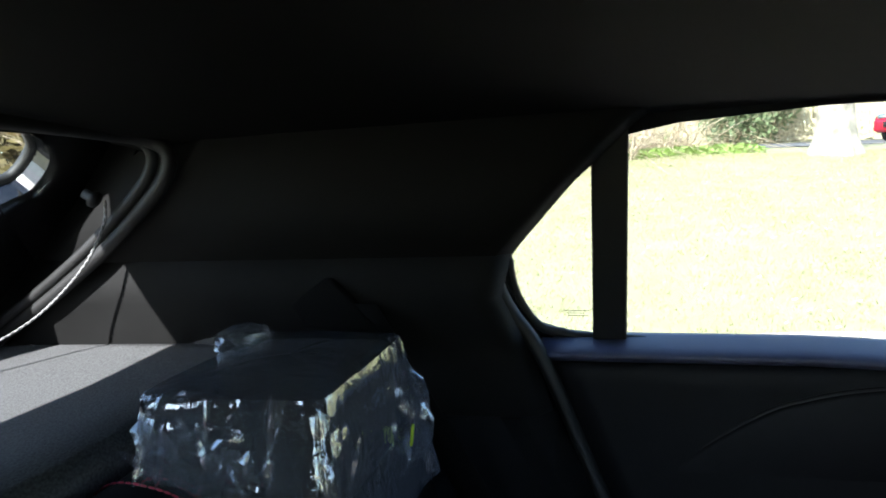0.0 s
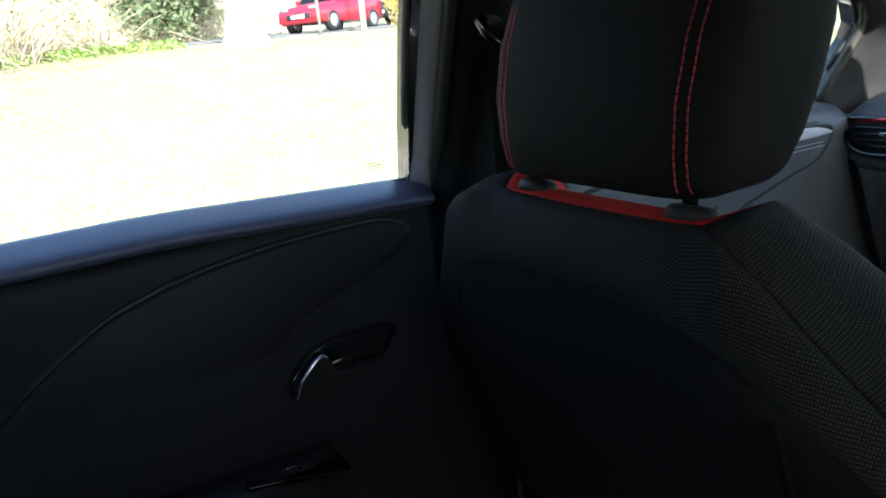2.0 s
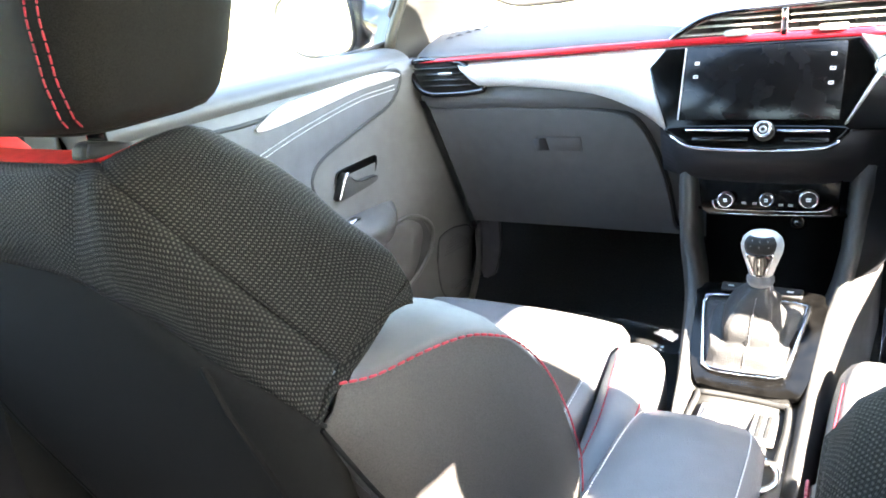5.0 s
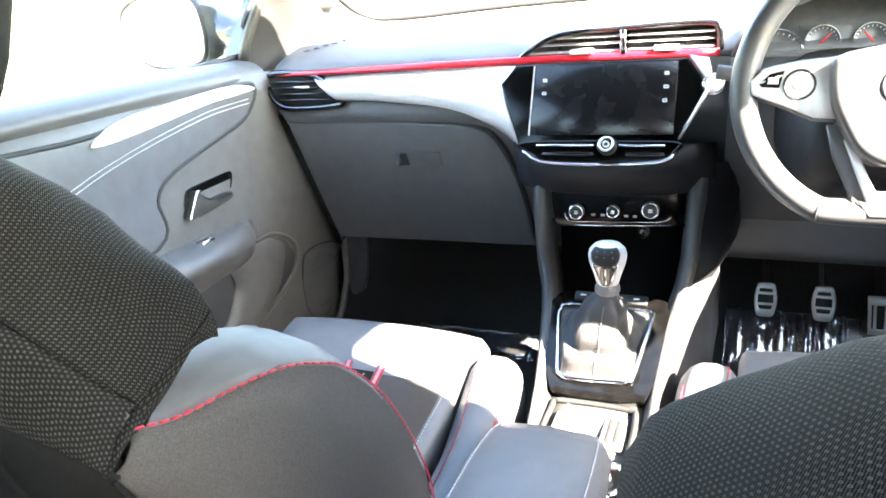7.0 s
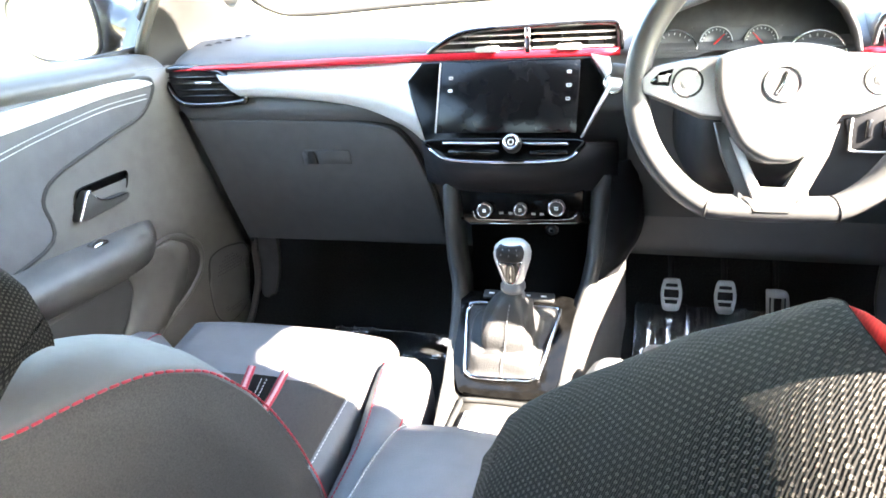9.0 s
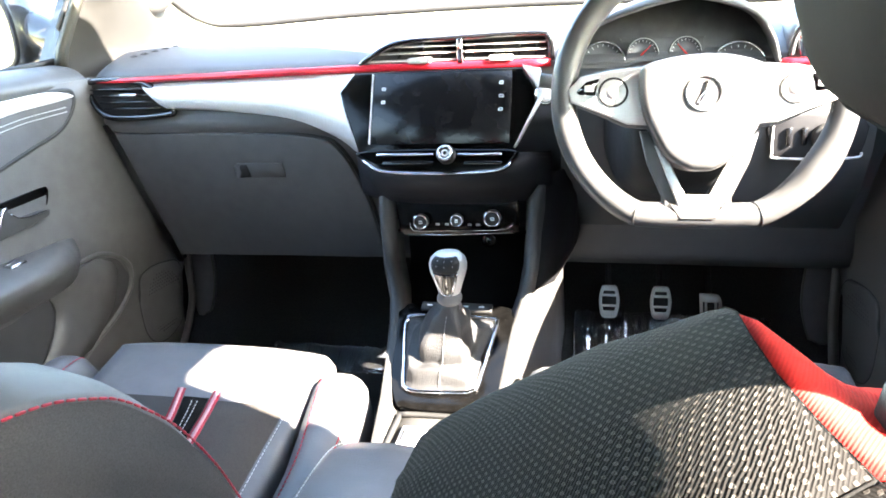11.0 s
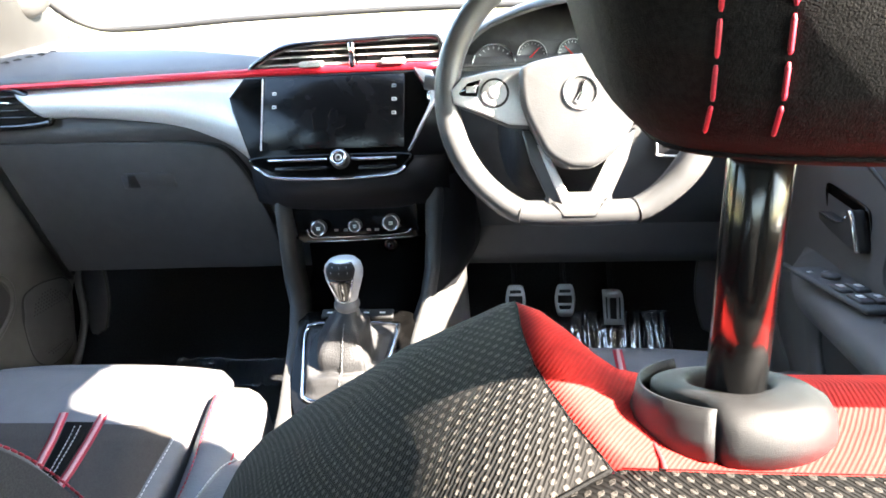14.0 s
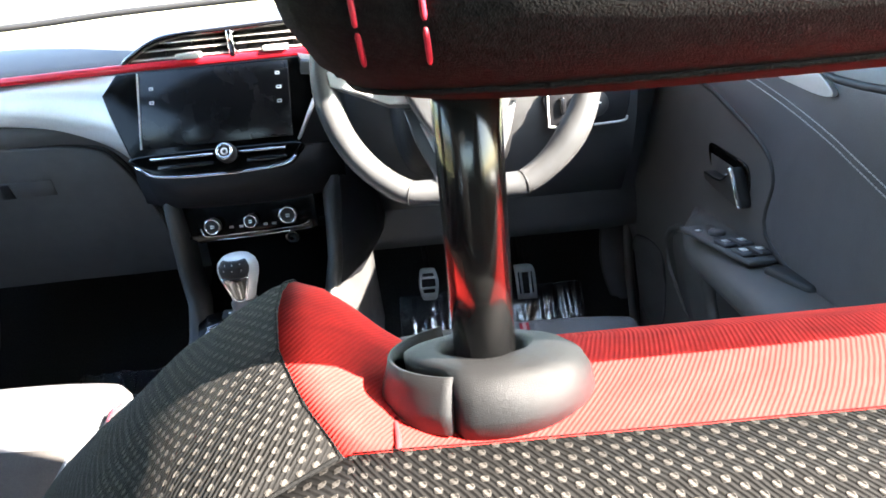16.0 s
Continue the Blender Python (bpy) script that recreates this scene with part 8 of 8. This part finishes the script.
def at_ground(x, y):
    return V(x, y, ground_z(x, y))


# dead scrub at the lawn's edge, hedges and the fence behind
for k, (x, y, w, d, h, n) in enumerate(((-11.3, -3.4, 1.8, 1.0, 4.3, 700), (-12.4, -1.4, 1.3, 1.0, 4.4, 560), (-13.0, -6.2, 2.0, 1.2, 4.6, 560), (-14.0, 0.2, 0.9, 0.8, 4.2, 260), (-12.0, -9.5, 2.0, 1.5, 3.6, 300), (-10.5, -11.5, 2.6, 1.2, 2.6, 700))):
    twig_bush("scrub", "tangled bare brown scrub at the lawn edge", at_ground(x, y), w, d, h, n, 20 + k, M_DRY, 500, M_LEAF2, 0.05, 0.95)
for k, (x, y, w, d, h, n, lv, lm) in enumerate(((-30, -8, 3.5, 1.2, 5.0, 120, 9000, M_LEAF), (-30, -1, 3.5, 1.2, 4.6, 120, 8000, M_LEAF2), (-30.2, 6, 3.5, 1.2, 5.2, 120, 9000, M_LEAF), (-30, 13, 4.0, 1.2, 5.0, 120, 9000, M_LEAF), (-30, 21, 4.5, 1.2, 5.2, 100, 9000, M_LEAF2), (-30, 30, 5, 1.2, 5.5, 100, 9000, M_LEAF), (-26.9, 4.6, 1.0, 0.6, 3.6, 60, 5000, M_LEAF), (-30, -16, 4.5, 1.0, 5.5, 100, 9000, M_LEAF), (-8.6, -9.2, 2.0, 0.8, 3.0, 200, 7000, M_LITTER))):
    twig_bush("hedge", "leafy green hedge behind the road", at_ground(x, y), w, d, h, n, 50 + k, M_DRY, lv, lm, 0.13)
twig_bush("shrub", "low shrub with yellow spring flowers by the road", at_ground(-14.6, 7.9), 0.55, 0.4, 1.15, 160, 71, M_DRY, 3600, M_GORSE, 0.045)
fence = thing("fence", "weathered close-boarded wooden fence behind the road", "fence", at=(0, 0, 0))
fm = rbox((-0.012, -0.062, 0), (0.012, 0.062, 1.75), 0.003, 1)
me_b = bpy.data.meshes.new("board")
fm.to_mesh(me_b)
fm.free()
me_b.materials.append(M_FENCE)
for i in range(200):
    y = -11 + i * 0.135
    b = new("board", me_b)
    b.parent = fence
    b.location = (-28.3 + 0.6 * math.sin(y * 0.08) + 0.01 * (i % 2), y, ground_z(-28.3, y) + 0.04 * math.sin(i * 1.7))
for i in range(14):
    y = -11 + i * 2.05
    part("post", rbox((-28.42, y - 0.05, ground_z(-28.3, y) - 0.1), (-28.33, y + 0.05, ground_z(-28.3, y) + 1.8), 0.006), M_FENCE, fence)

# sign pole
sg_ = thing("sign_post", "blue and white sign on a grey pole by the road", "sign")
part("pole", tube([at_ground(-14.5, 5.35), at_ground(-14.5, 5.35) + V(0, 0, 2.9)], 0.035, 10), material("galvanised", (0.42, 0.43, 0.44), 0.5, metal=0.6), sg_)
part("board", rbox((-14.47, 5.20, 3.6), (-14.44, 5.50, 4.05), 0.01), material("sign_blue", (0.03, 0.10, 0.35), 0.5), sg_, "plain blue sign board")
lpole = thing("lamp_post", "white painted pole by the road", "pole")
part("pole", tube([at_ground(-15.6, 6.9), at_ground(-15.6, 6.9) + V(0.0, 0.15, 5.5)], 0.07, 12), material("white_pole", (0.75, 0.75, 0.72), 0.6), lpole)


# parked cars
def small_car(name, label, pos, heading, paint, L=3.6, W=1.6, H=1.48):
    ob = thing(name, label, "car")
    m = Matrix.Translation(pos) @ Matrix.Rotation(heading, 4, "Z")
    side = [(-1.0, 0.35), (-0.98, 0.62), (-0.93, 0.74), (-0.62, 0.80), (-0.48, 0.83), (-0.20, 1.28), (0.0, 1.40), (0.35, 1.44), (0.72, 1.38), (0.90, 1.02), (0.985, 0.88), (1.0, 0.40), (0.9, 0.26), (-0.9, 0.26)]
    rings = []
    for wv, hs in ((-1, 0.90), (-0.96, 0.97), (-0.6, 1.0), (0, 1.01), (0.6, 1.0), (0.96, 0.97), (1, 0.90)):
        ring = []
        for a, z in side:
            tuck = 1 - 0.22 * max(0, (z - 0.85)) / 0.6
            ring.append(m @ V(a * L / 2 * (1 - 0.03 * abs(wv) ** 3), wv * W / 2 * tuck, (0.26 + (z - 0.26) * hs) * H / 1.44))
        rings.append(ring)
    bm = loft(rings)
    bmesh.ops.bevel(bm, geom=bm.edges[:], offset=0.03, segments=2, affect="EDGES", clamp_overlap=True)
    part("body", bm, paint, ob)
    for sg in (-1, 1):
        for aa in ([(-0.42, 0.86), (-0.19, 1.24), (0.10, 1.34), (0.12, 0.88)], [(0.17, 0.88), (0.15, 1.34), (0.45, 1.35), (0.66, 1.28), (0.78, 1.0), (0.74, 0.92)]):
            pts = [m @ V(a * L / 2, sg * (W / 2 * (1 - 0.22 * max(0, z - 0.85) / 0.6) * 1.0 + 0.012), z * H / 1.44 * 0.985) for a, z in aa]
            bm = bmesh.new()
            bm.faces.new([bm.verts.new(p) for p in pts])
            bmesh.ops.solidify(bm, geom=bm.faces[:], thickness=0.02)
            part("side_window", bm, M_GLOSS, ob, "dark side window", smooth=False)
    for aa, zz in (((-0.47, 0.85), (-0.205, 1.265)),):
        pts = [m @ V(aa[0] * L / 2 - 0.02, y, aa[1] * H / 1.44 + 0.015) for y in (-0.62, 0.62)] + [m @ V(zz[0] * L / 2 - 0.02, y, zz[1] * H / 1.44 + 0.015) for y in (0.55, -0.55)]
        bm = bmesh.new()
        bm.faces.new([bm.verts.new(p) for p in pts])
        bmesh.ops.solidify(bm, geom=bm.faces[:], thickness=0.015)
        part("windscreen", bm, M_GLOSS, ob, "dark windscreen", smooth=False)
    for a in (-0.62, 0.62):
        for sg in (-1, 1):
            wmx = m @ axes((a * L / 2, sg * (W / 2 - 0.09), 0.30), (1, 0, 0), (0, 0, 1))
            wh = part("wheel", revolve([(0.0, -0.11), (0.22, -0.11), (0.29, -0.10), (0.31, -0.06), (0.31, 0.06), (0.29, 0.10), (0.22, 0.11), (0, 0.11)], 28, wmx), M_RUBBER, ob, "black tyre")
            part("rim", revolve([(0.0, -0.118), (0.19, -0.118), (0.20, -0.10), (0.20, 0.10), (0.19, 0.118), (0.0, 0.118)], 20, wmx), M_PEDAL, wh)
    for sg in (-1, 1):
        part("headlight", rbox((-0.99 * L / 2, sg * 0.52 - 0.14, 0.64), (-0.90 * L / 2, sg * 0.52 + 0.14, 0.76), 0.03, 3, m), M_CHROME, ob, "clear headlight")
        part("tail_light", rbox((0.93 * L / 2, sg * 0.62 - 0.08, 0.75), (1.0 * L / 2, sg * 0.62 + 0.08, 0.95), 0.02, 2, m), M_NEEDLE, ob, "red tail light")
        part("mirror", rbox((-0.36 * L / 2, sg * (W / 2 + 0.06) - 0.07, 0.90), (-0.30 * L / 2, sg * (W / 2 + 0.06) + 0.07, 1.02), 0.02, 2, m), paint, ob)
    part("grille", rbox((-1.01 * L / 2, -0.45, 0.40), (-0.96 * L / 2, 0.45, 0.56), 0.02, 2, m), M_RUBBER, ob)
    part("number_plate", rbox((-1.02 * L / 2, -0.24, 0.42), (-1.005 * L / 2, 0.24, 0.52), 0.003, 1, m), M_WHITE, ob, "plain number plate")
    return ob


M_REDCAR = material("red_paint", (0.55, 0.012, 0.03), 0.25, coat=0.8, vary=0.03)
M_DARKCAR = material("navy_paint", (0.02, 0.024, 0.035), 0.25, coat=0.8, vary=0.05)
small_car("red_car", "small bright red hatchback on the road", at_ground(-21.6, 8.75) + V(0, 0, 0.0), math.pi * 0.5 + 0.55, M_REDCAR)
small_car("dark_car", "dark blue car parked beyond the lawn", at_ground(-23.5, 13.6) + V(0, 0, 0.04), math.pi * 0.5, M_DARKCAR, L=4.3, W=1.75, H=1.65)

# etched marks on the side glass
M_ETCH = material("etched_mark", (0.12, 0.12, 0.10), 0.7, vary=0.1)


def glass_mark(y, z, wide, s):
    ob = None
    bm = bmesh.new()
    for k, (a, b) in enumerate(((0.0, 1.0), (0.05, 0.8), (0.15, 0.95))):
        lo, hi = y + wide * a, y + wide * b
        zz = z - 0.0038 * k
        vs = [bm.verts.new(on_side(p, -0.0065)) for p in ((lo, zz), (hi, zz), (hi, zz + 0.0010), (lo, zz + 0.0010))]
        bm.faces.new(vs)
    bmesh.ops.solidify(bm, geom=bm.faces[:], thickness=0.0004)
    ob = part("glass_mark", mirror_x(bm, s), M_ETCH, smooth=False)
    return tagged(ob, "small etched maker's mark on the glass", "glass mark")


glass_mark(-0.240, 1.002, 0.028, -1)
glass_mark(-0.840, 1.027, 0.036, -1)
